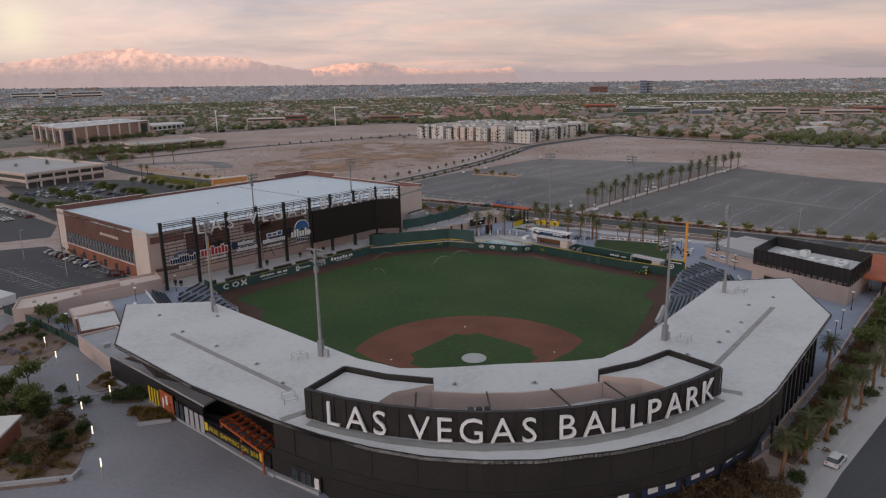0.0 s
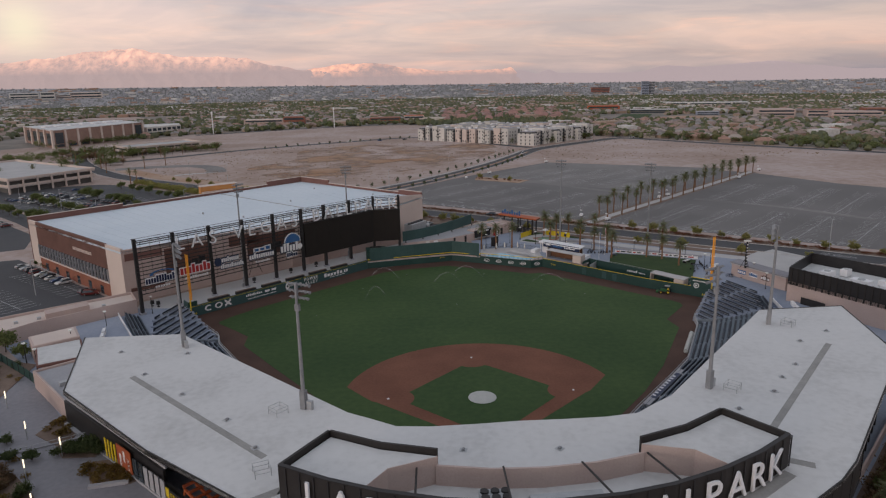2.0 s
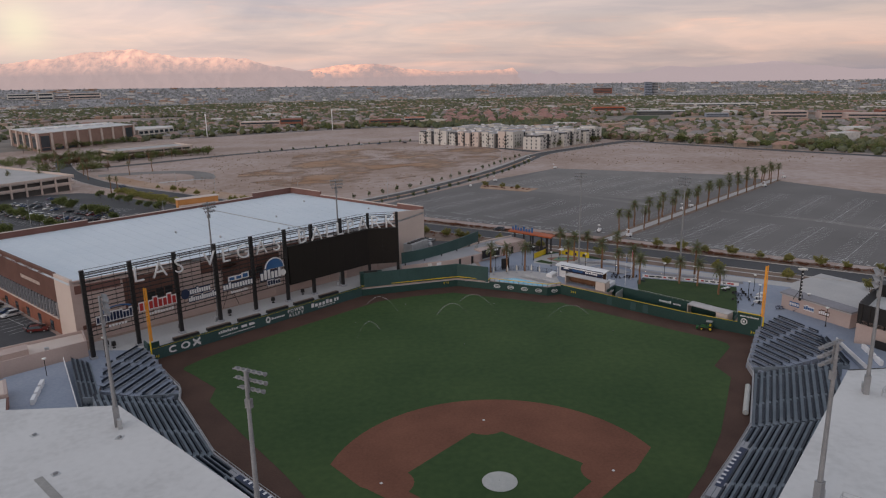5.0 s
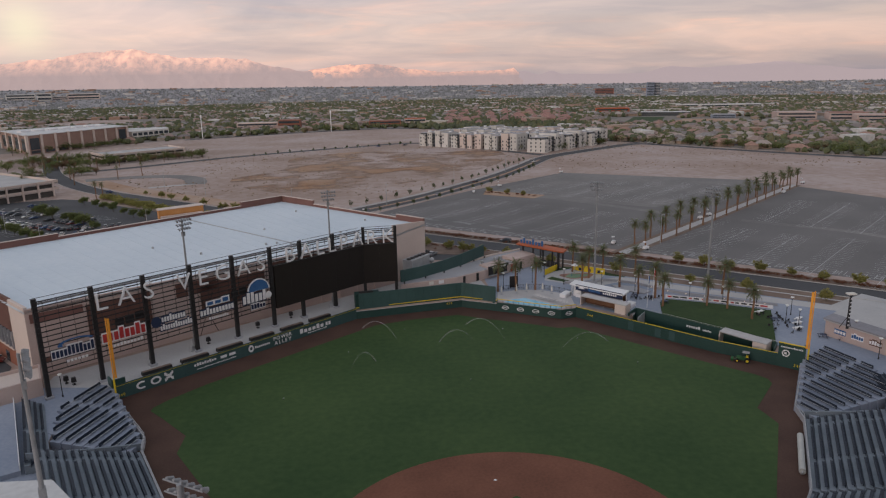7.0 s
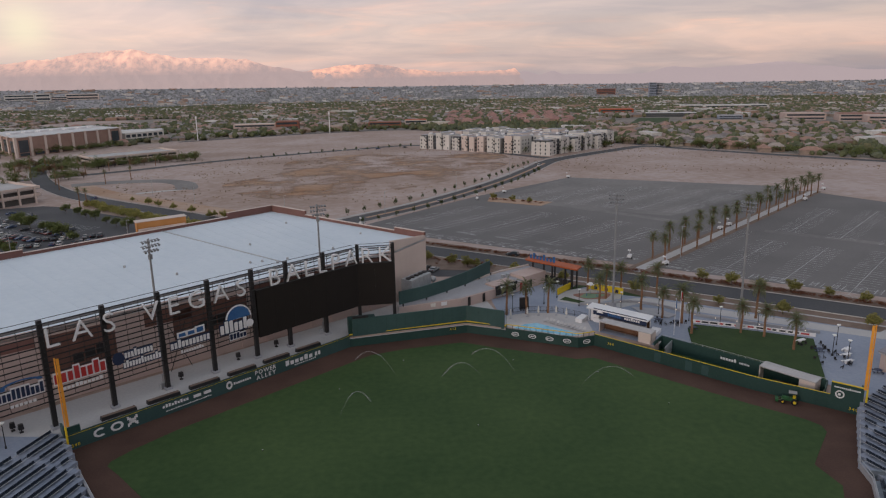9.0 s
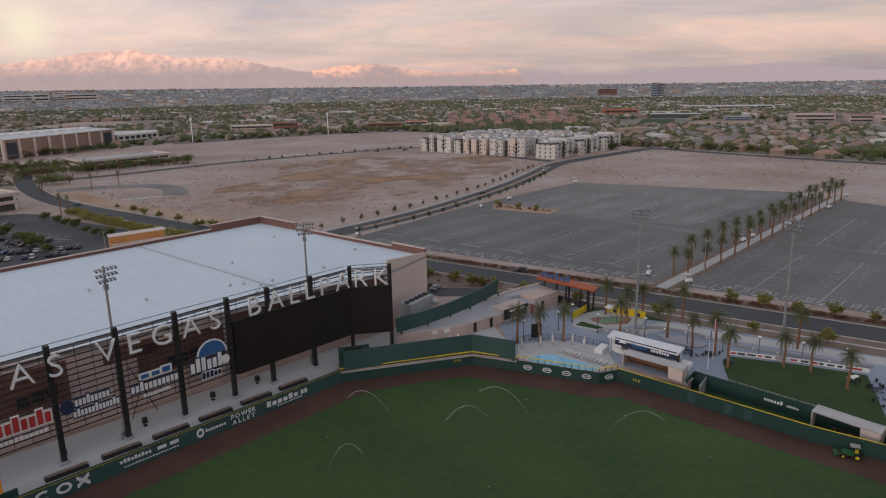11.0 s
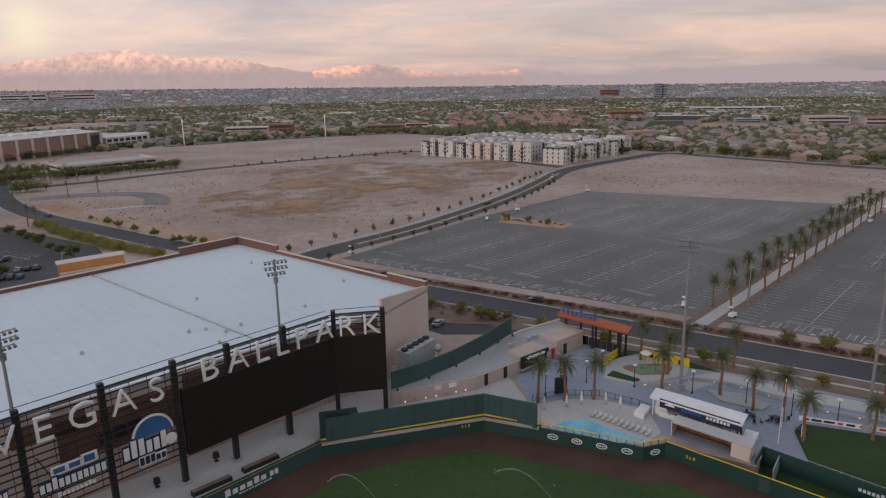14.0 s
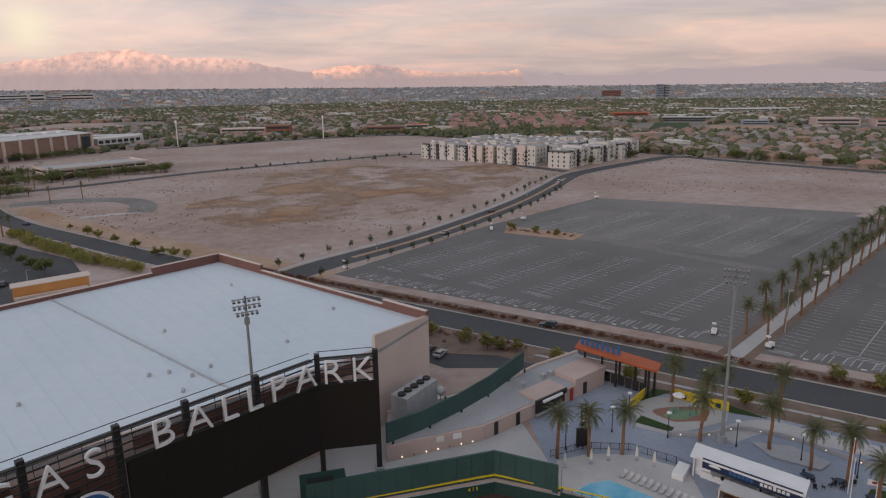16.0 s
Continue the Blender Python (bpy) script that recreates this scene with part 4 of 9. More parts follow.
Shape().wall([(-13.2, -31.2), (-6.5, -32.6), (0, -33.0), (6.5, -32.6), (13.2, -31.2)], RZ, 18.4, 0.3).make("well_wall", "pink", pent, "pink stucco wall of the plant well")
for x in (-15.5, -5, 4.8, 13.5):
    y0 = -33.0 + abs(x) * 0.12
    y1 = -41.6 + x * x * 0.0088
    Shape().tube((x, y0, 18.5), (x + (1.5 if x > 0 else -0.5), y1, 19.5), 0.14, n=6).make("brace", "black", pent)
for k in range(34):
    p, a = along(CURVE, 1.0 + k * 2.02)
    d = Vector((math.sin(a), -math.cos(a))) * 0.06
    Shape().box(p.x + d.x, p.y + d.y, RZ + 0.15, 0.16, 0.14, ZT - RZ - 0.2, math.degrees(a)).make("slat", "black", pent)
Shape().wall(CURVE, ZT, ZT + 0.12, 0.55).make("coping", "black", pent)
Shape().wall([(x, y - 1.9) for x, y in CURVE], RZ, RZ + 0.05, 1.5).make("footwalk", "roofgrey", pent, "stained grey walkway below the letters")


def wall_letters(text, path, s0, s1, z, height, parent, out, material="letter", squeeze=1.0, bold=0.0, depth=0.14):
    """Spreads a text over a stretch of a wall."""
    size = height / 0.73
    ws = [(letter_mesh(c, depth / size, bold)[2] - letter_mesh(c, depth / size, bold)[1]) * size * squeeze if c != " " else 0 for c in text]
    gaps = sum(1 if c != " " else 0.75 for c in text[:-1])
    free = s1 - s0 - sum(ws) - text.count(" ") * height * 0.35
    sp = max(0.05, free / gaps)

    def at(s):
        p, a = along(path, s0 + s)
        return (p.x + math.sin(a) * out, p.y - math.cos(a) * out, z), a
    lettering(text, at, height, sp, material, parent, depth=depth, bold=bold, squeeze=squeeze)


wall_letters("LAS VEGAS BALLPARK", CURVE, 4.1, 65.0, RZ + 0.28, 3.75, pent, 0.35, squeeze=1.0, bold=-0.005)
wall_letters("VIP ENTRY", ENT, 3.6, 7.4, 5.9, 0.55, grand, 0.06, "white", 1.0, 0.0, 0.03)
wall_letters("FREE SHIPPING ON $50", PW, 38.5, 52.6, 4.2, 0.9, grand, 0.16, "yellow", 1.0, 0.0, 0.03)
unit = thing("rooftop_chiller", "grey chiller with round fans in the plant well", "chiller", -6.6, -36.4, RZ)
Shape().box(0, 0, 0.3, 3.6, 2.4, 1.6).make("case", "steel", unit, local=True)
for i in range(3):
    for j in range(2):
        Shape().tube((-1.2 + i * 1.2, -0.6 + j * 1.2, 1.9), (-1.2 + i * 1.2, -0.6 + j * 1.2, 2.15), 0.5, n=12).make("fan_cowl", "black", unit, local=True)
Shape().box(0, 0, 0, 3.2, 2.0, 0.3).make("skid", "black", unit, local=True)
duct = thing("rooftop_duct", "long pale metal duct in the plant well", "duct", 1.8, -36.9, RZ)
Shape().box(0, 0, 0.4, 9.0, 1.8, 1.1, 2, taper=0.94).make("casing", "steel", duct, local=True)
Shape().box(-3, 0, 0, 0.5, 1.6, 0.4).box(3, 0, 0, 0.5, 1.6, 0.4).make("skid", "black", duct, local=True)

# ---- seating ----


def clip_line(poly, p, d):
    """The stretch of the line p + t d inside a convex outline."""
    t0, t1 = -1e9, 1e9
    P = polar(poly)
    for i in range(len(P)):
        a, b = Vector(P[i]), Vector(P[(i + 1) % len(P)])
        e = b - a
        nn = Vector((-e.y, e.x))
        den, num = nn.dot(d), nn.dot(a - p)
        if abs(den) < 1e-9:
            if num > 0:
                return None
            continue
        t = num / den
        if den > 0:
            t0 = max(t0, t)
        else:
            t1 = min(t1, t)
    return (t0, t1) if t1 - t0 > 1.0 else None


def seating(name, poly, row_dir, up_dir, z0, rise, pitch, label, start, aisles=9.0, sparse=0.0, seed=1):
    """Stepped concrete rows with seats; rows run along row_dir and rise towards up_dir."""
    rng = random.Random(seed)
    c = sum((Vector(p) for p in poly), Vector((0, 0))) / len(poly)
    th = thing(name, label, "stand", c.x, c.y, z0, group="stands")
    r, uu = Vector(row_dir).normalized(), Vector(up_dir).normalized()
    base = min(Vector(p).dot(uu) for p in poly)
    top = max(Vector(p).dot(uu) for p in poly)
    seats, backs = Shape(), Shape()
    nrow = int((top - base) / pitch)
    for k in range(nrow):
        h = base + (k + 0.5) * pitch
        seg = clip_line(poly, uu * h, r)
        if not seg:
            continue
        z = z0 + k * rise
        a, b = uu * h + r * seg[0], uu * h + r * seg[1]
        lo, hi = -uu * pitch / 2, uu * pitch / 2
        step = Shape()
        q = [a + lo, b + lo, b + hi, a + hi]
        if (b - a).cross(hi - lo) < 0:
            q.reverse()
        step.prism([tuple(v) for v in q], z0 - 1.1, z)
        step.make("tread", "deck" if pitch > 1.2 else "tread", th)
        row_s = Shape()
        t = seg[0] + 0.5
        while t < seg[1] - 0.5:
            if (t - start) % aisles < 1.1:
                t += 0.55
                continue
            if sparse and rng.random() < sparse:
                t += 0.55 * rng.randint(2, 5)
                continue
            p = uu * (h + pitch * 0.12) + r * t
            ang = math.degrees(math.atan2(r.y, r.x))
            row_s.box(p.x, p.y, z + 0.38, 0.48, 0.40, 0.07, ang)
            pb = p + uu * 0.22
            row_s.box(pb.x, pb.y, z + 0.10, 0.48, 0.07, 0.72, ang)
            t += 0.55
        if pitch > 1.2:
            e0, e1 = uu * (h - pitch * 0.2) + r * (seg[0] + .4), uu * (h - pitch * 0.2) + r * (seg[1] - .4)
            Shape().tube((*e0, z + .75), (*e1, z + .75), .05, n=5).make("rail", "steel", th)
        if row_s.v:
            tagged(row_s.make("seating", "seat", th), "dark navy folding seats", kind="stuff")
    return th


for sx in (-1, 1):
    side = "navy seats on pale steps"
    fa = [(63.2, 55.6), (75.4, 72.4), (83.0, 76.4), (86.2, 65.8), (82.4, 54.8), (64.2, 51.6)] if sx > 0 else [(-63.2, 54.8), (-75.2, 72.2), (-79.5, 75.0), (-81.8, 66.0), (-78.4, 53.6), (-64.0, 51.2)]
    seating("corner_stand", fa, (sx * 0.30, -0.954), (0.954 * sx, 0.30), 0.95, 0.24, 2.1, "corner stand of " + side + " by the pole", 2.0, 14.0, 0.0, 5)
    fb = [(sx * 62.2, 51.4), (sx * 49.4, 30.6), (sx * 62.4, 22.6), (sx * 75.6, 43.8)]
    seating("side_stand", fb, (-sx * 0.524, -0.852), (sx * 0.852, -0.524), 0.95, 0.45, 1.15, "steep stand of " + side + " along the field", 1.0, 12.5)
    fc = [(sx * 48.8, 30.0), (sx * 30.2, 10.8), (sx * 41.0, 0.4), (sx * 61.6, 20.6), (sx * 61.9, 22.4)]
    seating("side_stand", fc, (-sx * 0.697, -0.717), (sx * 0.717, -0.697), 0.95, 0.45, 1.15, "steep stand of " + side + " behind the dugout", 3.0, 12.5)
    fd = [(sx * 29.8, 10.2), (sx * 16.4, -5.8), (sx * 24.0, -13.4), (sx * 40.2, -0.2)]
    seating("side_stand", fd, (-sx * 0.64, -0.768), (sx * 0.768, -0.64), 0.95, 0.45, 1.15, "steep stand of " + side + " under the roof", 3.0, 12.5)
    pts = [(sx * x, y) for x, y in ((75.3, 72.5), (63.0, 56.3), (61.8, 51.6), (49.2, 30.8), (41.2, 22.3), (29.8, 10.8), (24.2, 4.8), (16.0, -6.0))]
    structure("field_wall_" + ("left" if sx < 0 else "right"), Shape().wall(pts, -0.05, 1.15, 0.3 * sx), "concrete", "low grey concrete field wall", "wall")
    rail = thing("field_rail", "grey tube railing on the field wall", "railing", sx * 62, 52, 1.15)
    for a, b in zip(pts, pts[1:]):
        Shape().tube((a[0] + sx * .15, a[1], 1.75), (b[0] + sx * .15, b[1], 1.75), 0.06, n=6).make("rail", "steel", rail)
        L = (Vector(b) - Vector(a)).length
        for k in range(int(L // 2.4) + 1):
            p = Vector(a) + (Vector(b) - Vector(a)) * min(1, k * 2.4 / L)
            Shape().tube((p.x + sx * .15, p.y, 1.1), (p.x + sx * .15, p.y, 1.78), 0.04, n=5).make("post", "steel", rail)
    # wall between the corner stand and the steep stand
    structure("stand_wall_" + ("left" if sx < 0 else "right"), Shape().wall([(sx * 62.6, 53.6), (sx * 70, 49.2), (sx * 77.4, 44.8)], 0.0, [1.2, 3.2, 5.6], 0.35 * sx), "tread", "sloping concrete side wall of the stand", "wall")
    # long advertising board and dugout roof at the field's edge
    dug = thing("dugout", "dugout with a flat grey roof bearing a blue board", "dugout", sx * 36, 15.5, 0)
    Shape().prism(polar([(sx * 44.6, 25.0), (sx * 30.6, 11.0), (sx * 32.6, 9.4), (sx * 46.2, 22.8)]), 1.1, 1.75).make("roof", "concrete", dug)
    Shape().prism(polar([(sx * 43.0, 23.0), (sx * 33.2, 13.2), (sx * 34.0, 12.4), (sx * 43.8, 22.2)]), 1.75, 1.8).make("board", "navy", dug)
    for k in range(9):
        p = Vector((sx * 42.4, 22.0)) + Vector((-sx, -1)) * (0.6 + k * 0.95)
        Shape().box(p.x, p.y, 1.8, 0.5, 0.62, 0.02, 45 * sx).make("board_mark", "white", dug)

# upper terraces behind the corner stands
for sx in (-1, 1):
    tb = [(86.5, 61.5), (82.0, 47.5), (79.0, 48.8), (83.4, 63.0)] if sx > 0 else [(-91.0, 67.0), (-86.2, 67.0), (-73.8, 44.4), (-77.2, 43.8)]
    seating("terrace_seating", tb, (-sx * 0.3, -0.954) if sx > 0 else (0.49, -0.87), (0.954, -0.3) if sx > 0 else (-0.87, -0.49), G + 0.3, 0.4, 0.9, "short bank of dark seats on the concourse", 1.0, 30.0)
    dk = thing("party_deck", "raised pale blue deck with white counters behind the stand", "deck", sx * 91, 52, G)
    Shape().prism(polar([(87.4, 60.6), (83.6, 45.6), (95.0, 41.6), (99.0, 55.6)] if sx > 0 else [(-92.0, 67.4), (-77.8, 43.6), (-88.0, 38.0), (-101.0, 60.0)]), G, G + 0.9).make("platform", "deck", dk)
    Shape().wall([(87.4, 60.6), (83.6, 45.6)] if sx > 0 else [(-92.0, 67.4), (-77.8, 43.6)], G + 0.9, G + 1.9, 0.12 * sx).make("balustrade", "white", dk)
    for k in range(3):
        q = Vector((sx * 90.5, 55.0)) + Vector((-sx * 0.28, -0.96)) * k * 3.4
        Shape().box(q.x, q.y, G + 0.9, 0.7, 2.6, 1.05, -16 * sx).make("counter", "white", dk)

# ---- the arena and the scoreboard ----
FL, FR, RC, PK, BL = (-94.6, 79.6), (-16.3, 137.4), (-5.9, 152.6), (-60.6, 200.2), (-143.0, 124.0)
AZ = 17.7
arena = thing("arena", "large arena with a pale blue roof, cream and maroon walls", "building", -75, 140, G)
Shape().prism([FL, FR, RC, PK, BL], AZ - 0.6, AZ).make("roof", "arena_roof", arena, "low pale blue metal roof with fine seams")
Shape().wall([FR, RC], G, [AZ + 3.2, AZ + 0.9], 0.6).make("wall", "cream", arena, "cream stucco end wall")
Shape().wall([FL, FR], G, AZ + 0.35, 0.6).make("wall", "pink", arena, "pinkish stucco wall behind the scoreboard")


def mid_pt(a, b, t):
    return (a[0] + (b[0] - a[0]) * t, a[1] + (b[1] - a[1]) * t)


Shape().wall([RC, mid_pt(RC, PK, 0.165)], G, AZ + 1.9, 0.7).make("wall", "maroon", arena, "raised maroon parapet")
Shape().wall([mid_pt(RC, PK, 0.165), mid_pt(RC, PK, 0.74)], G, AZ + 0.9, 0.7).make("wall", "maroon", arena, "maroon wall")
Shape().wall([mid_pt(RC, PK, 0.74), PK], G, AZ + 2.3, 0.7).make("wall", "maroon", arena, "raised maroon parapet")
Shape().wall([PK, mid_pt(PK, BL, 0.165)], G, AZ + 2.3, 0.7).make("wall", "maroon", arena, "raised maroon parapet")
Shape().wall([mid_pt(PK, BL, 0.165), mid_pt(PK, BL, 0.72)], G, AZ + 0.9, 0.7).make("wall", "maroon", arena, "maroon wall")
Shape().wall([mid_pt(PK, BL, 0.72), BL], G, AZ + 1.9, 0.7).make("wall", "maroon", arena, "raised maroon parapet")
Shape().wall([BL, mid_pt(BL, FL, 0.10)], G, AZ + 1.0, 0.7).make("wall", "cream", arena, "cream corner wall")
Shape().wall([mid_pt(BL, FL, 0.10), mid_pt(BL, FL, 0.86)], 11.0, AZ + 0.9, 0.7).make("wall", "maroon_dark", arena, "dark maroon panel wall")
Shape().wall([mid_pt(BL, FL, 0.10), mid_pt(BL, FL, 0.86)], G, 7.0, 0.7).make("wall", "brick", arena, "brick-red base wall")
Shape().wall(offset([mid_pt(BL, FL, 0.10), mid_pt(BL, FL, 0.86)], 0.25), 7.0, 11.0, 0.4).make("window_band", "glass", arena, "long band of dark windows")
Shape().wall([mid_pt(BL, FL, 0.86), FL], G, AZ + 0.8, 0.7).make("wall", "cream", arena, "cream corner wall")
for k in range(24):
    p = mid_pt(BL, FL, 0.11 + k * 0.0325)
    Shape().box(p[0] - 0.12, p[1] - 0.1, 7.0, 0.22, 0.5, 4.0, -41).make("mullion", "concrete", arena)
p0, p1 = mid_pt(BL, FL, 0.10), mid_pt(BL, FL, 0.86)
Shape().wall([p0, p1], 6.6, 7.0, -0.35).make("sill", "cream", arena)
Shape().wall([p0, p1], 9.0, 9.12, -0.06).make("transom", "concrete", arena)
for k in range(14):
    p = mid_pt(BL, FL, 0.52 + k * 0.014)
    Shape().wall([p, mid_pt(BL, FL, 0.528 + k * 0.014)], 13.6, 14.5, -0.1).make("sign_bar", "cream", arena)
for k in range(6):
    a = mid_pt(BL, FL, 0.16 + k * 0.12)
    Shape().wall([a, mid_pt(BL, FL, 0.19 + k * 0.12)], G, G + 2.6, -0.08).make("door", "glass", arena)
# pale copings on the parapets
for a, b, t0, t1, z in ((RC, PK, 0, .165, 1.9), (RC, PK, .165, .74, .9), (RC, PK, .74, 1, 2.3), (PK, BL, 0, .165, 2.3), (PK, BL, .165, .72, .9), (PK, BL, .72, 1, 1.9)):
    Shape().wall(offset([mid_pt(a, b, t0), mid_pt(a, b, t1)], 0.06), AZ + z, AZ + z + 0.14, 0.82).make("coping", "cream", arena)
# roof seams and fittings
for t in np.linspace(0.05, 0.95, 26):
    a, b = mid_pt(FL, FR, t), mid_pt(BL, PK, t)
    Shape().wall([mid_pt(a, b, 0.01), mid_pt(a, b, 0.985)], AZ, AZ + 0.045, 0.09).make("roof_seam", "arena_roof", arena)
Shape().wall([(-91.0, 171.4), (-38.7, 124.5)], AZ, AZ + 0.22, 0.3).make("roof_pipe", "steel", arena)
Shape().wall([mid_pt(FL, FR, 0.1), mid_pt(FL, FR, 0.95)], AZ, AZ + 0.15, 4.6).make("gutter_strip", "arena_roof", arena)
box_o = thing("stair_tower", "orange stucco roof box at the arena's rear wall", "roof box", -91.5, 175, G)
Shape().prism(polar([(-97.8, 169.8), (-85.2, 178.6), (-87.0, 181.6), (-99.6, 172.9)]), G, AZ + 3.3).make("wall", "orange", box_o)
Shape().prism(polar([(-98.0, 169.5), (-84.8, 178.6), (-86.8, 182.0), (-100.0, 172.9)]), AZ + 3.3, AZ + 3.5).make("coping", "cream", box_o)
Shape().prism(polar([(-97.0, 168.8), (-85.0, 177.2), (-85.4, 177.9), (-97.4, 169.5)]), AZ, AZ + 1.3).make("base", "cream", box_o)
tower_vent = thing("roof_fan", "small galvanised roof fan on the arena", "roof fan", -33, 143, AZ, 30, "roof fans")
Shape().box(0, 0, 0, 0.6, 0.6, 0.25).make("curb", "steel", tower_vent, local=True)
Shape().tube((0, 0, 0.25), (0, 0, 0.6), 0.36, 0.28, 10).make("cowl", "steel", tower_vent, local=True)
for x, y in ((-53.8, 130.6), (-50.8, 131.5), (-46.5, 130.0), (-44.4, 133.3), (-46.3, 124.7), (-58, 150), (-26, 160), (-70, 122), (-86, 130), (-52, 178)):
    copy_thing(tower_vent, put(x, y, AZ, 0, 0, 20))

# scoreboard frame
SA, SM, SK, SC = (-86.6, 69.6), (-47.6, 104.2), (-25.0, 123.6), (-15.9, 124.8)
SIGN_L, SIGN_R = [SA, SM], [SM, SK, SC]
ZS = 23.3
sign = thing("scoreboard", "long black steel scoreboard frame with white letters and dark screen", "scoreboard", -50, 104, G)


def sign_at(path, s, out=0.0):
    p, a = along(path, s)
    return Vector((p.x + math.sin(a) * out, p.y - math.cos(a) * out)), a


p, _ = sign_at(SIGN_R, 1.0)
q, _ = sign_at(SIGN_R, 39.2)
Shape().wall([p, SK, q], 7.3, 18.5, 0.9).make("screen", "screen", sign, "switched-off dark video screen")
Shape().wall([sign_at(SIGN_R, 0.8, 0.06)[0], sign_at(SIGN_R, 29.9, 0.06)[0], sign_at(SIGN_R, 39.3, 0.06)[0]], 18.4, 18.65, 0.6).make("screen_edge", "black", sign)
for k in range(1, 8):
    m, a = sign_at(SIGN_R, 1 + 38.0 * k / 8, 0.015)
    Shape().box(m.x, m.y, 7.35, 0.05, 0.04, 10.6, math.degrees(a)).make("screen_joint", "black", sign)
for path, posts in ((SIGN_L, (0.2, 10.5, 21.0, 31.5, 42.0, 52.4)), (SIGN_R, (9.1, 19.6, 29.9, 39.1))):
    for s_ in posts:
        m, a = sign_at(path, s_, -0.5)
        Shape().box(m.x, m.y, G, 0.85, 0.8, ZS - G + 0.3, math.degrees(a)).make("post", "black", sign)
        Shape().box(m.x, m.y, G, 1.5, 1.5, 0.5, math.degrees(a)).make("footing", "concrete", sign)
n_rail = 15
for k in range(n_rail):
    z = ZS - 0.25 - k * 1.06
    Shape().tube((*sign_at(SIGN_L, 0.0, 0.1)[0], z), (*sign_at(SIGN_L, 52.5, 0.1)[0], z), 0.13, n=6).make("rail", "black", sign)
    if k < 5:
        knee = (*sign_at(SIGN_R, 29.9, -0.1)[0], z)
        Shape().tube((*sign_at(SIGN_R, 0.0, -0.1)[0], z), knee, 0.13, n=6).make("rail", "black", sign)
        Shape().tube(knee, (*sign_at(SIGN_R, 39.2, -0.1)[0], z), 0.13, n=6).make("rail", "black", sign)
for k in range(30):
    path, s_ = (SIGN_L, 1.5 + k * 2.6) if k < 20 else (SIGN_R, 2 + (k - 20) * 3.7)
    m, a = sign_at(path, s_, -0.05)
    zl = ZS - 0.25 - 14 * 1.06 if k < 20 else 18
    Shape().box(m.x, m.y, zl, 0.08, 0.08, ZS - zl - 0.25, math.degrees(a)).make("hanger", "black", sign)
# maintenance walkway behind the top
for path, L in ((SIGN_L, 52.4), (SIGN_R[:2], 29.9), (SIGN_R[1:], 9.2)):
    Shape().wall([sign_at(path, 0.2, -1.0)[0], sign_at(path, L, -1.0)[0]], ZS - 1.2, ZS - 1.1, 1.2).make("catwalk", "black", sign)
    Shape().tube((*sign_at(path, 0, -2.2)[0], ZS - 0.1), (*sign_at(path, L, -2.2)[0], ZS - 0.1), 0.06, n=5).make("handrail", "black", sign)
for s_, drop in ((33, 1), (36.5, -1)):
    a, b = sign_at(SIGN_L, s_, -0.4)[0], sign_at(SIGN_L, s_ + 4 * drop, -0.4)[0]
    Shape().tube((*a, 16), (*b, 6), 0.08, n=5).make("brace", "black", sign)
wall_letters("LAS VEGAS", SIGN_L, 11.0, 50.0, 18.4, 4.0, sign, 0.45, squeeze=1.02, bold=-0.014, depth=0.25)
wall_letters("BALLPARK", SIGN_R, 4.4, 38.6, 18.9, 4.2, sign, 0.45, squeeze=1.02, bold=-0.014, depth=0.25)

# brown panels on the arena wall behind the frame
AW = [FL, FR]
for s0, s1, z0, z1, m_ in ((11.6, 25.2, 8.6, 16.4, "maroon_dark"), (31.2, 41.2, 13.4, 16.6, "maroon_dark"), (37.0, 54.2, 8.8, 15.6, "maroon_dark"), (0.8, 11.0, 14.8, 16.8, "maroon"),
                           (56.0, 96.0, 15.2, 17.2, "maroon_dark"), (1.5, 10.8, 5.6, 6.6, "maroon_dark")):
    a, b = along(AW, s0)[0], along(AW, s1)[0]
    Shape().wall([a, b], z0, z1, -0.18).make("wall_panel", m_, arena, "dark maroon wall panel")
for s0 in (17.0, 42.5):
    for k in range(3):
        a, b = along(AW, s0 + k * 2.2)[0], along(AW, s0 + 1.9 + k * 2.2)[0]
        Shape().wall([a, b], 9.6 + k * 0.4, 11.6 + k * 0.4, -0.26).make("vent_grille", "black", arena)
for k in range(8):
    a, b = along(AW, 46 + k * 6.2)[0], along(AW, 46.3 + k * 6.2)[0]
    Shape().wall([a, b], G, 7.4, -0.3).make("pilaster", "pink", arena)

# sponsors' marks as plain shapes


def word_bars(parent, path, s0, s1, z, h, material, n, out=0.5, seed=0, backing=None, name="mark_bar"):
    """A row of upright blocks where small lettering stands."""
    rng = random.Random(seed)
    w = (s1 - s0) / n
    for k in range(n):
        hh = h * rng.choice((0.72, 0.72, 0.72, 1.0))
        a, b = sign_at(path, s0 + k * w + w * 0.08, out)[0], sign_at(path, s0 + (k + 1) * w - w * 0.2, out)[0]
        Shape().wall([a, b], z, z + hh, 0.1).make(name, material, parent)
        if backing:
            a, b = sign_at(path, s0 + k * w - w * 0.1, out - 0.12)[0], sign_at(path, s0 + (k + 1) * w, out - 0.12)[0]
            Shape().wall([a, b], z - 0.3, z + hh + 0.3, 0.06).make("mark_backing", backing, parent)


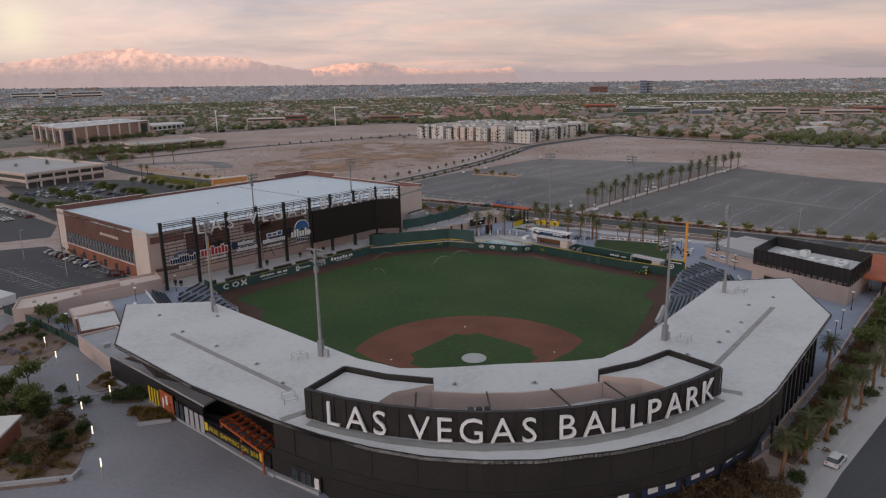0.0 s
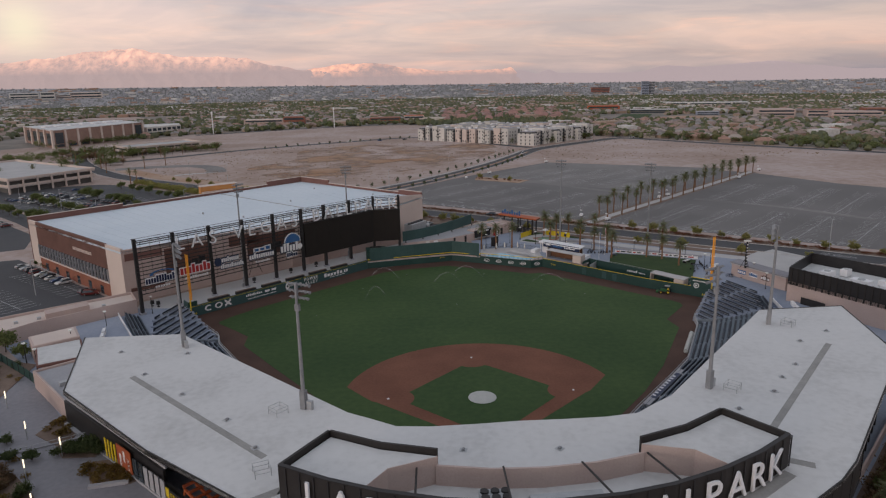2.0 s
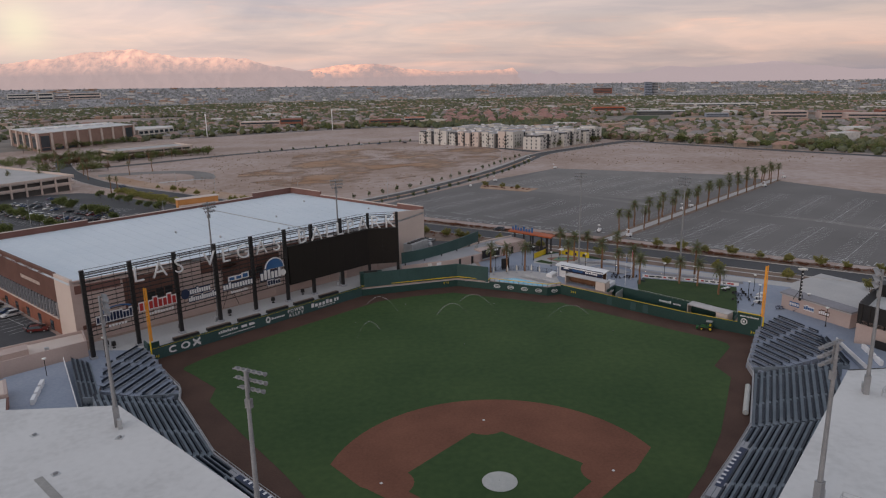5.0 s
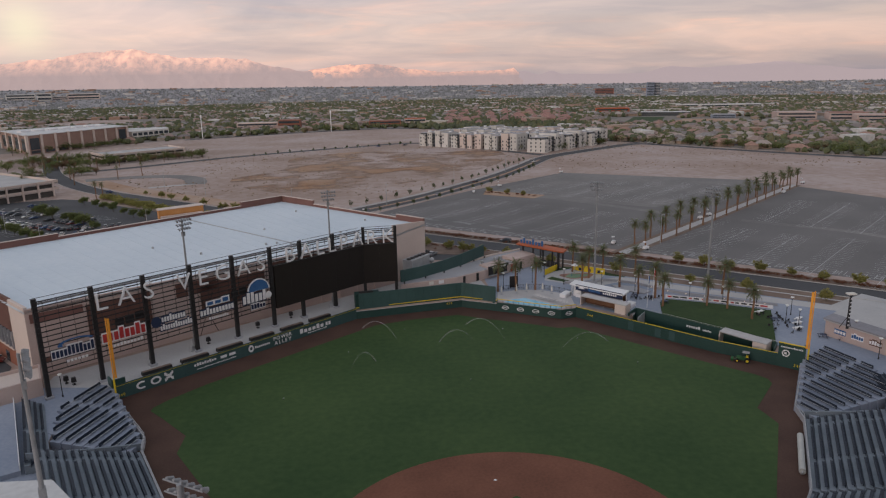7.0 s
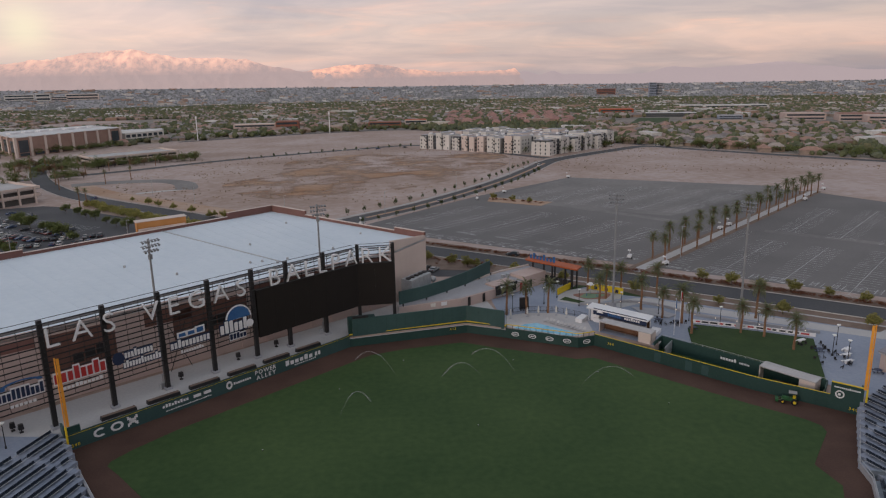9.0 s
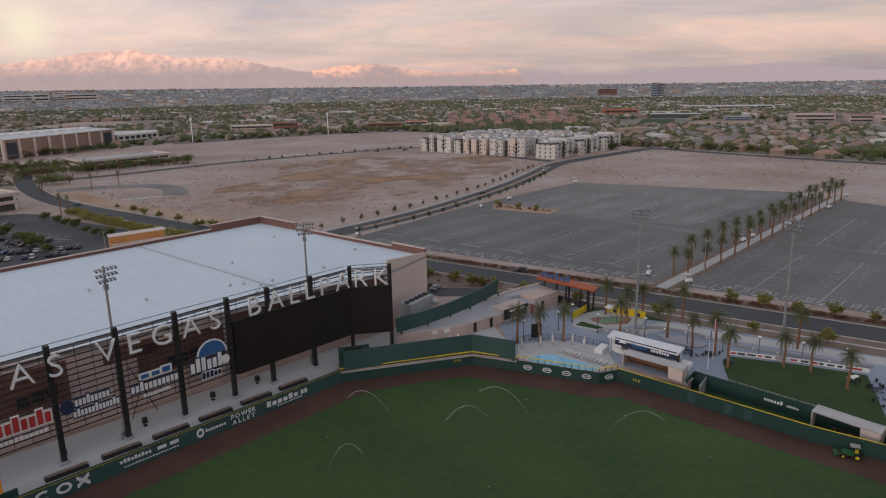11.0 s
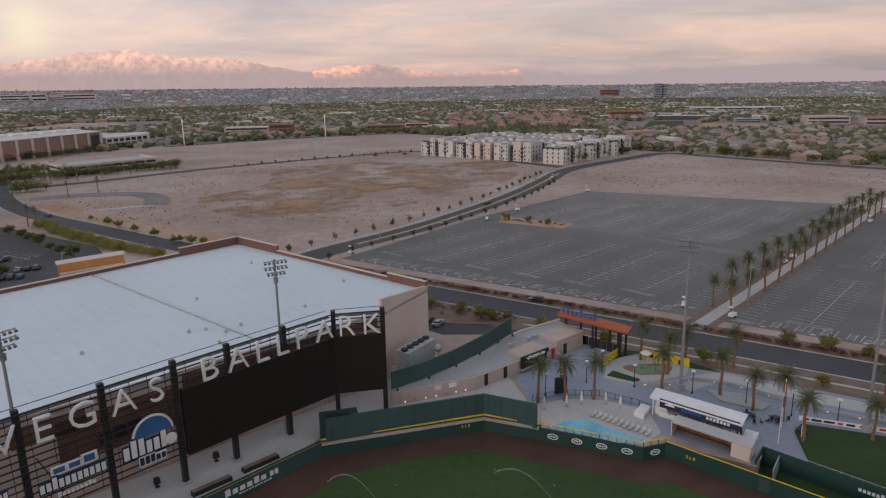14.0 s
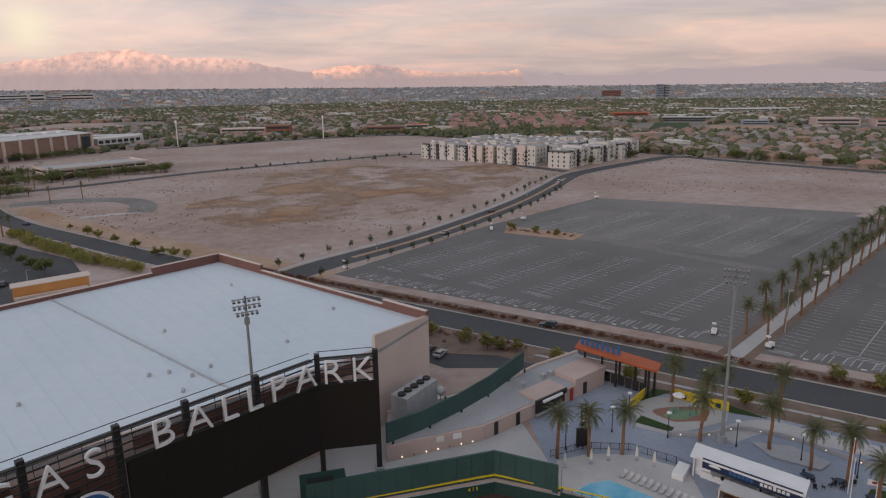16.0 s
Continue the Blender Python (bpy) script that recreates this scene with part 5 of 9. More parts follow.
def oval(parent, path, s, z, rs, rz, material, out, name="mark_oval", hole=0.0, a0=0.0, a1=360.0):
    c, a = sign_at(path, s, out)
    d = Vector((math.cos(a), math.sin(a), 0))
    n = 28
    sh = Shape()
    angs = [radians(a0 + (a1 - a0) * i / n) for i in range(n + 1)]
    outp = [Vector((c.x, c.y, z)) + d * (rs * math.cos(t)) + Vector((0, 0, rz * math.sin(t))) for t in angs]
    inp = [Vector((c.x, c.y, z)) + d * (rs * hole * math.cos(t)) + Vector((0, 0, rz * hole * math.sin(t))) for t in angs]
    k = n + 1
    off = Vector((math.sin(a), -math.cos(a), 0)) * 0.12
    sh.add(outp + inp + [p + off for p in outp] + [p + off for p in inp],
           [(2 * k + i, 2 * k + i + 1, 3 * k + i + 1, 3 * k + i) for i in range(n)] + [(i, i + 1, 2 * k + i + 1, 2 * k + i) for i in range(n)]
           + [(k + i + 1, k + i, 3 * k + i, 3 * k + i + 1) for i in range(n)])
    return sh.make(name, material, parent)


word_bars(sign, SIGN_L, 1.6, 9.6, 10.8, 1.9, "navy", 11, 0.5, 1, "white")
oval(sign, SIGN_L, 6.2, 13.2, 3.4, 1.0, "blue", 0.55, hole=0.75, a0=10, a1=200)
word_bars(sign, SIGN_L, 4.0, 8.2, 9.3, 0.7, "white", 6, 0.5, 2)
word_bars(sign, SIGN_L, 11.2, 20.2, 11.2, 2.5, "red", 8, 0.5, 3, "white")
word_bars(sign, SIGN_L, 12.4, 19.4, 9.7, 0.7, "white", 10, 0.5, 4)
word_bars(sign, SIGN_L, 23.6, 29.2, 12.2, 1.5, "white", 9, 0.5, 5, "navy")
word_bars(sign, SIGN_L, 23.2, 30.6, 10.3, 1.4, "white", 13, 0.5, 6, "navy")
oval(sign, SIGN_L, 22.4, 12.6, 1.1, 1.3, "navy", 0.6)
word_bars(sign, SIGN_L, 32.6, 41.2, 11.0, 1.7, "white", 11, 0.5, 7, "navy")
word_bars(sign, SIGN_L, 34.4, 40.2, 13.2, 1.0, "blue", 3, 0.5, 8, "white")
word_bars(sign, SIGN_L, 34.6, 39.6, 9.6, 0.7, "white", 9, 0.5, 9)
oval(sign, SIGN_L, 48.0, 13.6, 3.1, 3.1, "white", 0.5, a0=0, a1=180)
oval(sign, SIGN_L, 48.0, 13.7, 2.7, 2.7, "blue", 0.66, a0=0, a1=180)
word_bars(sign, SIGN_L, 43.4, 50.0, 11.0, 2.7, "white", 6, 0.75, 10, "navy")
word_bars(sign, SIGN_L, 45.6, 49.6, 9.2, 1.2, "navy", 5, 0.6, 11, "white")
oval(sign, SIGN_L, 50.4, 12.0, 0.9, 0.9, "white", 0.85)

# left-field wall boxes: planting troughs behind the wall
for k in range(6):
    p, a = along([(-73.6, 77.2), (-31.0, 114.0)], 2.5 + k * 8.6)
    tr = thing("planter_trough", "long low dark trough behind the outfield wall", "planter", p.x, p.y, G, math.degrees(a), "troughs behind the wall")
    Shape().box(3.2, 0, 0, 6.6, 1.1, 0.75, taper=0.97).make("box", "black", tr, local=True)
    Shape().box(3.2, 0, 0.75, 6.2, 0.8, 0.05).make("soil", "mulch", tr, local=True)
spk = thing("field_speaker", "small dark speaker on a stand under the scoreboard", "speaker", -72, 85.5, G, 40, "speakers under the scoreboard")
Shape().box(0, 0, 0, 0.6, 0.6, 0.25).tube((0, 0, 0.25), (0, 0, 0.8), 0.08, n=6).make("stand", "black", spk, local=True)
Shape().box(0, 0, 0.7, 0.9, 0.8, 1.0, taper=0.85).make("box", "black", spk, local=True)
for x, y in ((-86.5, 76.5), (-84.6, 75.8), (-62, 95), (-52, 104), (-44.5, 110.5)):
    copy_thing(spk, put(x, y, G, 0, 0, 40))

# outfield wall
WZ = 2.95
lf = thing("outfield_wall_left", "long grey-green padded left-field wall with white marks", "wall", -52, 93, 0, kind="structure")
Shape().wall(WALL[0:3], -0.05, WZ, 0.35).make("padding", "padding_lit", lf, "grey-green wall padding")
Shape().wall(offset(WALL[0:3], -0.02), WZ, WZ + 0.1, 0.4).make("cap", "padding", lf, "dark cap on top of the wall")
Shape().wall(offset(WALL[0:3], -0.03), WZ - 0.12, WZ - 0.04, 0.01).make("line", "yellow", lf, "thin yellow line below the cap")
Shape().wall([(-75.4, 73.3), (-77.2, 75.6)], -0.05, WZ + 1.3, 0.35).make("padding", "padding_lit", lf)
Shape().wall([(-75.5, 73.2), (-73.6, 74.85)], WZ, WZ + 1.3, 0.35).make("padding", "padding", lf)
LFW = [WALL[0], WALL[1]]
for s_, sh_ in ((5.4, 0.3), (8.4, 0.3)):
    oval(lf, LFW, s_, 1.5, 1.15, 0.85, "white", 0.02, hole=0.62, a0=50 if s_ < 6 else 0, a1=310 if s_ < 6 else 360)
a_ = along(LFW, 10.2)[0], along(LFW, 12.2)[0]
for za, zb in ((0.7, 2.3), (2.3, 0.7)):
    for k in range(6):
        t = k / 6
        x0 = along(LFW, 10.3 + 1.9 * t)[0]
        x1 = along(LFW, 10.3 + 1.9 * (t + 0.17))[0]
        z_ = za + (zb - za) * (t + 0.08)
        Shape().wall([x0, x1], z_ - 0.32, z_ + 0.32, -0.1).make("mark_bar", "white", lf)
word_bars(lf, LFW, 17.0, 22.4, 1.6, 0.7, "white", 9, 0.02, 21)
word_bars(lf, LFW, 23.2, 27.6, 1.5, 0.9, "white", 2, 0.02, 22)
word_bars(lf, LFW, 17.6, 27.2, 0.7, 0.28, "white", 20, 0.02, 23)
oval(lf, LFW, 31.2, 1.5, 0.7, 0.9, "white", 0.02, hole=0.5)
word_bars(lf, LFW, 32.2, 36.4, 1.2, 0.6, "white", 8, 0.02, 24)
wall_letters("POWER", LFW, 37.4, 42.6, 1.62, 0.95, lf, 0.06, "white", 1.0, 0.01, 0.04)
wall_letters("ALLEY", LFW, 37.6, 42.4, 0.42, 0.95, lf, 0.06, "white", 1.0, 0.01, 0.04)
word_bars(lf, LFW, 45.0, 52.6, 1.1, 1.2, "white", 6, 0.02, 25)
word_bars(lf, LFW, 53.0, 54.8, 1.1, 1.3, "white", 2, 0.02, 26)
word_bars(lf, LFW, 47.4, 53.4, 0.55, 0.3, "white", 11, 0.02, 27)
wall_letters("340", LFW, 0.5, 1.9, 0.5, 0.6, lf, 0.06, "yellow", 1.0, 0.01, 0.03)

cf = thing("outfield_wall_centre", "dark green padded centre-field wall below the batter's eye", "wall", 0, 121, 0, kind="structure")
CFW = WALL[2:5]
Shape().wall(CFW, -0.05, 2.1, 0.3).make("padding", "padding", cf, "dark green wall padding")
Shape().wall(offset(CFW, 0.5), -0.05, WZ - 0.1, 0.3).make("padding", "padding", cf)
Shape().wall(offset(CFW, 0.48), WZ - 0.1, WZ + 0.08, 0.32).make("cap", "yellow", cf, "yellow line on top of the wall")
Shape().wall(offset(CFW, -0.02), 2.1, 2.16, 0.34).make("cap", "steel", cf)
wall_letters("415", [CFW[0], CFW[1]], 26.2, 27.9, 1.25, 0.62, cf, 0.06, "yellow", 1.0, 0.01, 0.03)
be = thing("batters_eye", "tall plain grey-green screen wall behind centre field", "screen wall", 0, 124, G)
BE = [(-26.4, 115.0), (3.0, 121.9), (12.3, 117.2)]
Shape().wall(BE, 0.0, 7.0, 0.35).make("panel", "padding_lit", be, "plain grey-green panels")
for k in range(17):
    p, a = along(BE, 1.2 + k * 2.5)
    Shape().box(p.x + math.sin(a) * 0.01, p.y - math.cos(a) * 0.01, 0, 0.06, 0.05, 7.0, math.degrees(a)).make("joint", "padding", be)
bx = thing("camera_box", "dark recessed camera opening beside the batter's eye", "camera box", -24.2, 121.8, G)
Shape().prism(polar([(-27.4, 115.6), (-20.6, 117.0), (-21.1, 119.6), (-27.9, 118.2)]), G, 6.6).make("box", "padding", bx)
Shape().prism(polar([(-26.3, 115.2), (-22.4, 116.0), (-22.5, 116.6), (-26.4, 115.8)]), 6.62, 7.5).make("opening", "black", bx)

gs = thing("green_screen_wall", "long curved grey-green screen wall on the pink building", "screen wall", 0, 137, G)
GSW = [(-14.5, 126.6), (-8.5, 130.4), (-1.5, 136.0), (5.5, 142.6), (14.0, 152.8)]
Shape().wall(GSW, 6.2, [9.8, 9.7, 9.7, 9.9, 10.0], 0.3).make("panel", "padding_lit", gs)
for k in range(5):
    p, a = along(GSW, 1.5 + k * 8.0)
    Shape().box(p.x - math.sin(a) * 0.5, p.y + math.cos(a) * 0.5, G, 0.3, 0.3, 7.0, math.degrees(a)).make("post", "black", gs)
hv = thing("air_handler", "tall pale blue steel air handling unit beside the arena", "air handler", -9.5, 139.5, G)
for k in range(5):
    c = Vector((-11.8, 134.6)) + Vector((0.62, 0.78)) * (k * 1.9)
    Shape().box(c.x, c.y, G, 3.6, 1.86, 8.2, 51.5 - 90).make("module", "steel", hv)
    Shape().tube((c.x, c.y, G + 8.2), (c.x, c.y, G + 8.55), 0.75, n=14).make("fan_cowl", "black", hv)
Shape().ball(-4.6, 138.2, 9.4, 0.9, 0.9, 1.0).make("tank", "steel", hv, smooth=True)
Shape().tube((-4.6, 138.2, G), (-4.6, 138.2, 8.6), 0.12, n=6).make("pipe", "steel", hv)

pk = thing("concession_building", "low pink stucco concession building with a pale flat roof", "building", 8, 140, G)
PB = [(-14.6, 127.0), (2.6, 132.4), (14.5, 140.2), (31.2, 152.0), (28.0, 162.0), (17.0, 155.5), (6.5, 146.8), (-14.6, 137.8)]
Shape().prism(polar(PB), G, 5.3).make("wall", "pink", pk, "pink stucco walls")
Shape().prism(polar(offset(PB + [PB[0]], 0.5)[:-1]), 5.3, 5.42).make("roof", "concrete", pk, "pale flat roof")
Shape().wall([(-14.6, 137.8), (6.5, 146.8), (17, 155.5), (28, 162)], G, 5.9, -0.35).make("parapet", "cream", pk)
Shape().prism(polar([(14.0, 139.6), (21.0, 144.4), (18.2, 148.4), (11.2, 143.6)]), 5.3, 5.9).make("upper_block", "pink", pk)
Shape().prism(polar([(23.4, 146.6), (31.6, 152.4), (28.2, 157.2), (20.0, 151.4)]), 5.3, 6.4).make("upper_block", "pink", pk)
Shape().wall([(13.6, 139.2), (20.4, 143.9)], G + 0.9, G + 2.9, -0.15).make("counter_opening", "black", pk, "dark serving opening")
Shape().wall([(13.4, 138.8), (20.6, 143.7)], G + 3.0, G + 3.9, -0.4).make("menu_board", "black", pk, "dark menu board")
Shape().wall([(15.0, 139.4), (19.4, 142.5)], G + 3.2, G + 3.6, -0.46).make("menu_bar", "white", pk)
Shape().wall([(13.5, 139.0), (20.5, 143.8)], G + 0.8, G + 0.95, -0.6).make("counter", "steel", pk)
for x0, y0, x1, y1, m_ in ((-6.0, 129.7, -4.6, 130.15, "canvas"), (-3.0, 130.6, -1.4, 131.1, "white"), (9.4, 136.8, 10.2, 137.4, "black"), (4.8, 133.8, 5.6, 134.4, "black"), (22.0, 145.4, 22.8, 146.0, "red"), (25.4, 147.9, 26.3, 148.5, "black")):
    Shape().wall([(x0, y0), (x1, y1)], G + 0.6 + (1.0 if m_ in ("white", "canvas") else -0.5), G + 2.6, -0.08).make("wall_sign" if m_ in ("white", "canvas", "red") else "door", m_, pk)
for k in range(7):
    p, a = along([(-13, 127.2), (2, 131.9)], 1 + k * 2.2)
    Shape().box(p.x, p.y - 0.1, G + 0.5, 0.2, 0.16, 0.16).make("wall_light", "glowlamp" if k % 3 != 1 else "black", pk)
for k in range(6):
    p, a = along([(-10, 139), (6.5, 146.3), (17, 155)], 2 + k * 5.2)
    Shape().box(p.x, p.y, 5.42, 0.35, 0.35, 0.8).make("roof_fixture", "black", pk)
for x, y in ((17.5, 149.8), (19.2, 150.9), (12.4, 146.2)):
    Shape().box(x, y, 5.42, 1.0, 0.9, 1.0, 35, taper=0.92).make("roof_unit", "steel", pk)

# ---- pool terrace, bar, lawn and entrance gate ----
pw = thing("pool_wall", "dark green wall with a yellow rail beside the pool", "wall", 22, 115, 0, kind="structure")
PWL = [WALL[4], WALL[5], WALL[6]]
Shape().wall(PWL, -0.05, G + 0.05, 0.3).make("padding", "padding", pw, "dark green padding")
Shape().wall(PWL, WZ + 0.55, WZ + 0.7, 0.2).make("cap", "yellow", pw, "yellow top rail")
for k in range(16):
    p, a = along(PWL, 0.3 + k * 1.52)
    Shape().box(p.x - math.sin(a) * 0.1, p.y + math.cos(a) * 0.1, G, 0.1, 0.1, WZ + 0.55 - G, math.degrees(a)).make("post", "padding", pw)
for k in range(5):
    oval(pw, [WALL[4], WALL[5]] if k < 4 else [WALL[5], WALL[6]], 2.6 + k * 4.4 if k < 4 else 2.4, 1.35, 1.0, 0.55, "white", 0.02, hole=0.8)
    word_bars(pw, [WALL[4], WALL[5]] if k < 4 else [WALL[5], WALL[6]], (2.6 + k * 4.4 if k < 4 else 2.4) - 0.6, (2.6 + k * 4.4 if k < 4 else 2.4) + 0.6, 1.2, 0.35, "white", 4, 0.04, 30 + k)
rw = thing("outfield_wall_right", "dark green padded right-field wall with a yellow line", "wall", 56, 92, 0, kind="structure")
RWL = [WALL[6], WALL[7], (71.4, 75.8)]
Shape().wall(RWL, -0.05, WZ, 0.3).make("padding", "padding", rw, "dark green padding")
Shape().wall(offset(RWL, -0.02), WZ, WZ + 0.08, 0.2).make("cap", "yellow", rw, "yellow line on top of the wall")
for k, s_ in enumerate((13.5, 15.3, 17.1, 22.5, 24.3, 26.1, 27.9)):
    a, b = sign_at(RWL, s_, 0.03)[0], sign_at(RWL, s_ + 1.5, 0.03)[0]
    Shape().wall([a, b], 0.3, 2.5, 0.02).make("mesh_window", "padding_lit" if k % 2 else "padding", rw, "mesh window in the wall")
wall_letters("360", RWL, 3.6, 5.2, 1.3, 0.6, rw, 0.06, "yellow", 1.0, 0.01, 0.03)
Shape().wall([(71.4, 75.8), WALL[8], (76.6, 73.6)], -0.05, 5.6, 0.4).make("padding", "padding", rw, "tall dark green corner padding")
Shape().wall([(71.3, 75.7), (75.5, 72.2)], 5.6, 5.74, 0.4).make("cap", "yellow", rw)
RC2 = [(71.4, 75.8), WALL[8]]
oval(rw, RC2, 1.6, 3.4, 0.8, 0.8, "white", 0.03, hole=0.72)
word_bars(rw, RC2, 1.2, 1.9, 3.1, 0.5, "white", 1, 0.04, 41)
word_bars(rw, RC2, 0.5, 5.0, 4.6, 0.42, "white", 14, 0.03, 42)
wall_letters("340", RC2, 3.4, 4.9, 0.7, 0.62, rw, 0.06, "yellow", 1.0, 0.01, 0.03)

for x, y, n_ in ((-74.4, 71.6, "left"), (75.9, 71.8, "right")):
    fp = thing("foul_pole", "tall orange foul pole with a mesh wing on the wall", "foul pole", x, y, 0, group="foul poles")
    Shape().tube((x, y, 0), (x, y, 18.6), 0.12, n=8).make("pole", "polepaint", fp)
    sx = 1 if x < 0 else -1
    Shape().wall([(x + sx * 0.15, y + 0.1), (x + sx * 0.52, y + 0.38)], WZ + 2.5, 18.4, 0.05).make("wing", "polepaint", fp)
    Shape().tube((x, y - 0.02, 0), (x, y - 0.02, 5.6), 0.18, n=8).make("base", "yellow", fp)

# bullpen behind the right-field wall
bp = [(46.0, 102.4), (49.6, 106.5), (74.0, 80.6), (71.0, 77.4)]
structure("bullpen_floor", Shape().sheet(polar(bp), 0.05), "lawn", "dark green turf floor of the sunken bullpen", "floor")
bw = thing("bullpen_wall", "dark green rear wall of the bullpen with white marks", "wall", 62, 93, 0, kind="structure")
BW = [(46.2, 102.8), (49.6, 106.4), (74.0, 80.6), (71.4, 77.6)]
Shape().wall(BW, 0.0, G + 0.9, 0.25).make("padding", "padding", bw, "dark green padding")
word_bars(bw, [BW[1], BW[2]], 14.0, 17.6, G - 0.8, 0.75, "white", 6, 0.02, 51)
word_bars(bw, [BW[1], BW[2]], 18.2, 20.4, G - 0.8, 0.5, "white", 7, 0.02, 52)
word_bars(bw, [BW[0], BW[1]], 0.6, 4.4, G - 0.6, 0.7, "white", 7, 0.02, 53)
for k in range(22):
    p, a = along([BW[1], BW[2]], 0.2 + k * 1.6)
    Shape().box(p.x - math.sin(a) * 0.1, p.y + math.cos(a) * 0.1, G + 0.9, 0.06, 0.06, 0.35, math.degrees(a)).make("post", "steel", bw)
Shape().wall([BW[1], BW[2]], G + 1.22, G + 1.28, 0.06).make("rail", "steel", bw)
Shape().wall([(48.0, 100.7), (51.5, 104.6)], 0.0, WZ, 0.15).make("gate", "steel", bw, "pale steel gate across the bullpen")


def shelter(name, a, b, depth, label, z=0.05, h=2.6):
    """A bullpen bench shelter: back wall, end walls, flat roof with a pale edge, a bench."""
    a, b = Vector(a), Vector(b)
    d = (b - a).normalized()
    nn = Vector((-d.y, d.x))
    th = thing(name, label, "shelter", *((a + b) / 2), z, group="bullpen shelters")
    Shape().prism(polar([tuple(v) for v in (a, b, b + nn * depth, a + nn * depth)]), z + h, z + h + 0.25).make("roof", "poolstone", th, "pale flat roof")
    Shape().wall([a + nn * (depth - 0.2), b + nn * (depth - 0.2)], z, z + h, 0.15).make("back_wall", "wood", th)
    Shape().wall([a, a + nn * depth], z, z + h, -0.2).make("end_wall", "cream", th)
    Shape().wall([b - d * 3.2, b], z, z + h, 0.2).make("store_wall", "cream", th, "cream store room front")
    Shape().wall([b, b + nn * depth], z, z + h, 0.2).make("end_wall", "cream", th)
    Shape().wall([a + nn * (depth - 1.0) + d * 0.6, b + nn * (depth - 1.0) - d * 4], z + 0.4, z + 0.5, 0.45).make("bench", "wood", th)
    for k in range(4):
        p = a + d * (0.8 + k * 2.6) + nn * (depth - 0.8)
        Shape().box(p.x, p.y, z, 0.12, 0.4, 0.4).make("bench_leg", "steel", th)
    return th


shelter("bullpen_shelter", (63.8, 88.2), (70.8, 79.4), 3.4, "bullpen shelter with a pale roof and brown back wall", 0.05, 3.3)
shelter("bullpen_shelter", (35.8, 112.6), (45.6, 103.4), 3.0, "bullpen shelter with a pale roof below the bar", G, 2.5)

LAWN = [(50.6, 106.6), (55.8, 101.2), (74.4, 81.4), (76.4, 84.6), (86.2, 102.8), (75.0, 108.6), (61.5, 114.4)]
lw = polar(LAWN)
structure("berm_lawn", Shape().prism(lw[:0] + [(55.2, 102.0), (74.6, 81.6), (76.2, 84.6), (86.0, 102.6), (75.0, 108.4), (61.5, 114.2), (58.8, 112.0)], G, G + 0.35), "lawn", "dense green lawn behind the bullpen", "lawn")
bn = thing("lawn_banner", "long white banner with dark marks along the lawn fence", "banner", 73, 110.5, G)
BNL = [(61.8, 115.4), (75.6, 109.6), (87.2, 103.6)]
Shape().wall(BNL, G + 0.3, G + 1.2, 0.08).make("cloth", "white", bn)
rngb = random.Random(8)
s_ = 0.6
while s_ < 26:
    L = rngb.uniform(0.8, 2.0)
    a, b = sign_at(BNL, s_, 0.04)[0], sign_at(BNL, min(s_ + L, 27), 0.04)[0]
    Shape().wall([a, b], G + 0.55, G + 0.95, 0.03).make("banner_bar", rngb.choice(("black", "black", "steel", "red")), bn)
    s_ += L + rngb.uniform(0.3, 0.8)
for k in range(11):
    p, a = along(BNL, 0.1 + k * 2.7)
    Shape().box(p.x, p.y + 0.1, G, 0.08, 0.08, 1.25).make("post", "steel", bn)

# pool
POOL = [(14.6, 116.8), (17.8, 118.9), (21.3, 119.5), (30.8, 111.1), (28.6, 110.2), (26.0, 110.9)]
structure("pool_deck", Shape().prism(polar([(12.8, 118.2), (14.2, 125.4), (20.4, 127.0), (27.6, 126.2), (35.2, 121.6), (34.4, 113.4), (30.2, 110.2), (25.5, 110.9)]), G, G + 0.08), "poolstone", "pale stone deck round the pool", "floor")
pool = thing("swimming_pool", "small angular blue swimming pool with a pale rim", "pool", 22, 116, G)
Shape().prism(polar(POOL), G, G + 0.16).make("rim", "tile", pool, "pale blue tiled rim")
cx, cy = sum(p[0] for p in POOL) / len(POOL), sum(p[1] for p in POOL) / len(POOL)
Shape().prism(polar([(cx + (x - cx) * 0.975, cy + (y - cy) * 0.95) for x, y in POOL]), G + 0.1, G + 0.175).make("water", "pool", pool, "clear blue water")
lounger = thing("sun_lounger", "low pale mesh sun lounger on the pool deck", "sun lounger", 22, 123.5, G + 0.08, 0, "pool loungers")
Shape().box(0, -0.2, 0.28, 0.65, 1.3, 0.07).make("seat", "poolstone", lounger, local=True)
Shape().add([(-.32, .45, .30), (.32, .45, .30), (.32, 1.0, .75), (-.32, 1.0, .75), (-.32, .47, .24), (.32, .47, .24), (.32, 1.04, .7), (-.32, 1.04, .7)],
            [(0, 1, 2, 3), (7, 6, 5, 4), (0, 4, 5, 1), (1, 5, 6, 2), (2, 6, 7, 3), (3, 7, 4, 0)]).make("backrest", "poolstone", lounger, local=True)
for x in (-.28, .28):
    for y in (-.75, .4):
        Shape().box(x, y, 0, 0.06, 0.06, 0.28).make("leg", "steel", lounger, local=True)
lounger.matrix_world = put(24.0, 120.4, G + 0.08, 0, 0, -45)
for k in range(1, 11):
    copy_thing(lounger, put(24.0 + k * 0.78, 120.4 - k * 0.74, G + 0.08, 0, 0, -45))
umb = thing("folded_umbrella", "folded cream parasol on a stand at the pool deck", "parasol", 15.1, 123.4, G + 0.08, 0, "folded parasols")
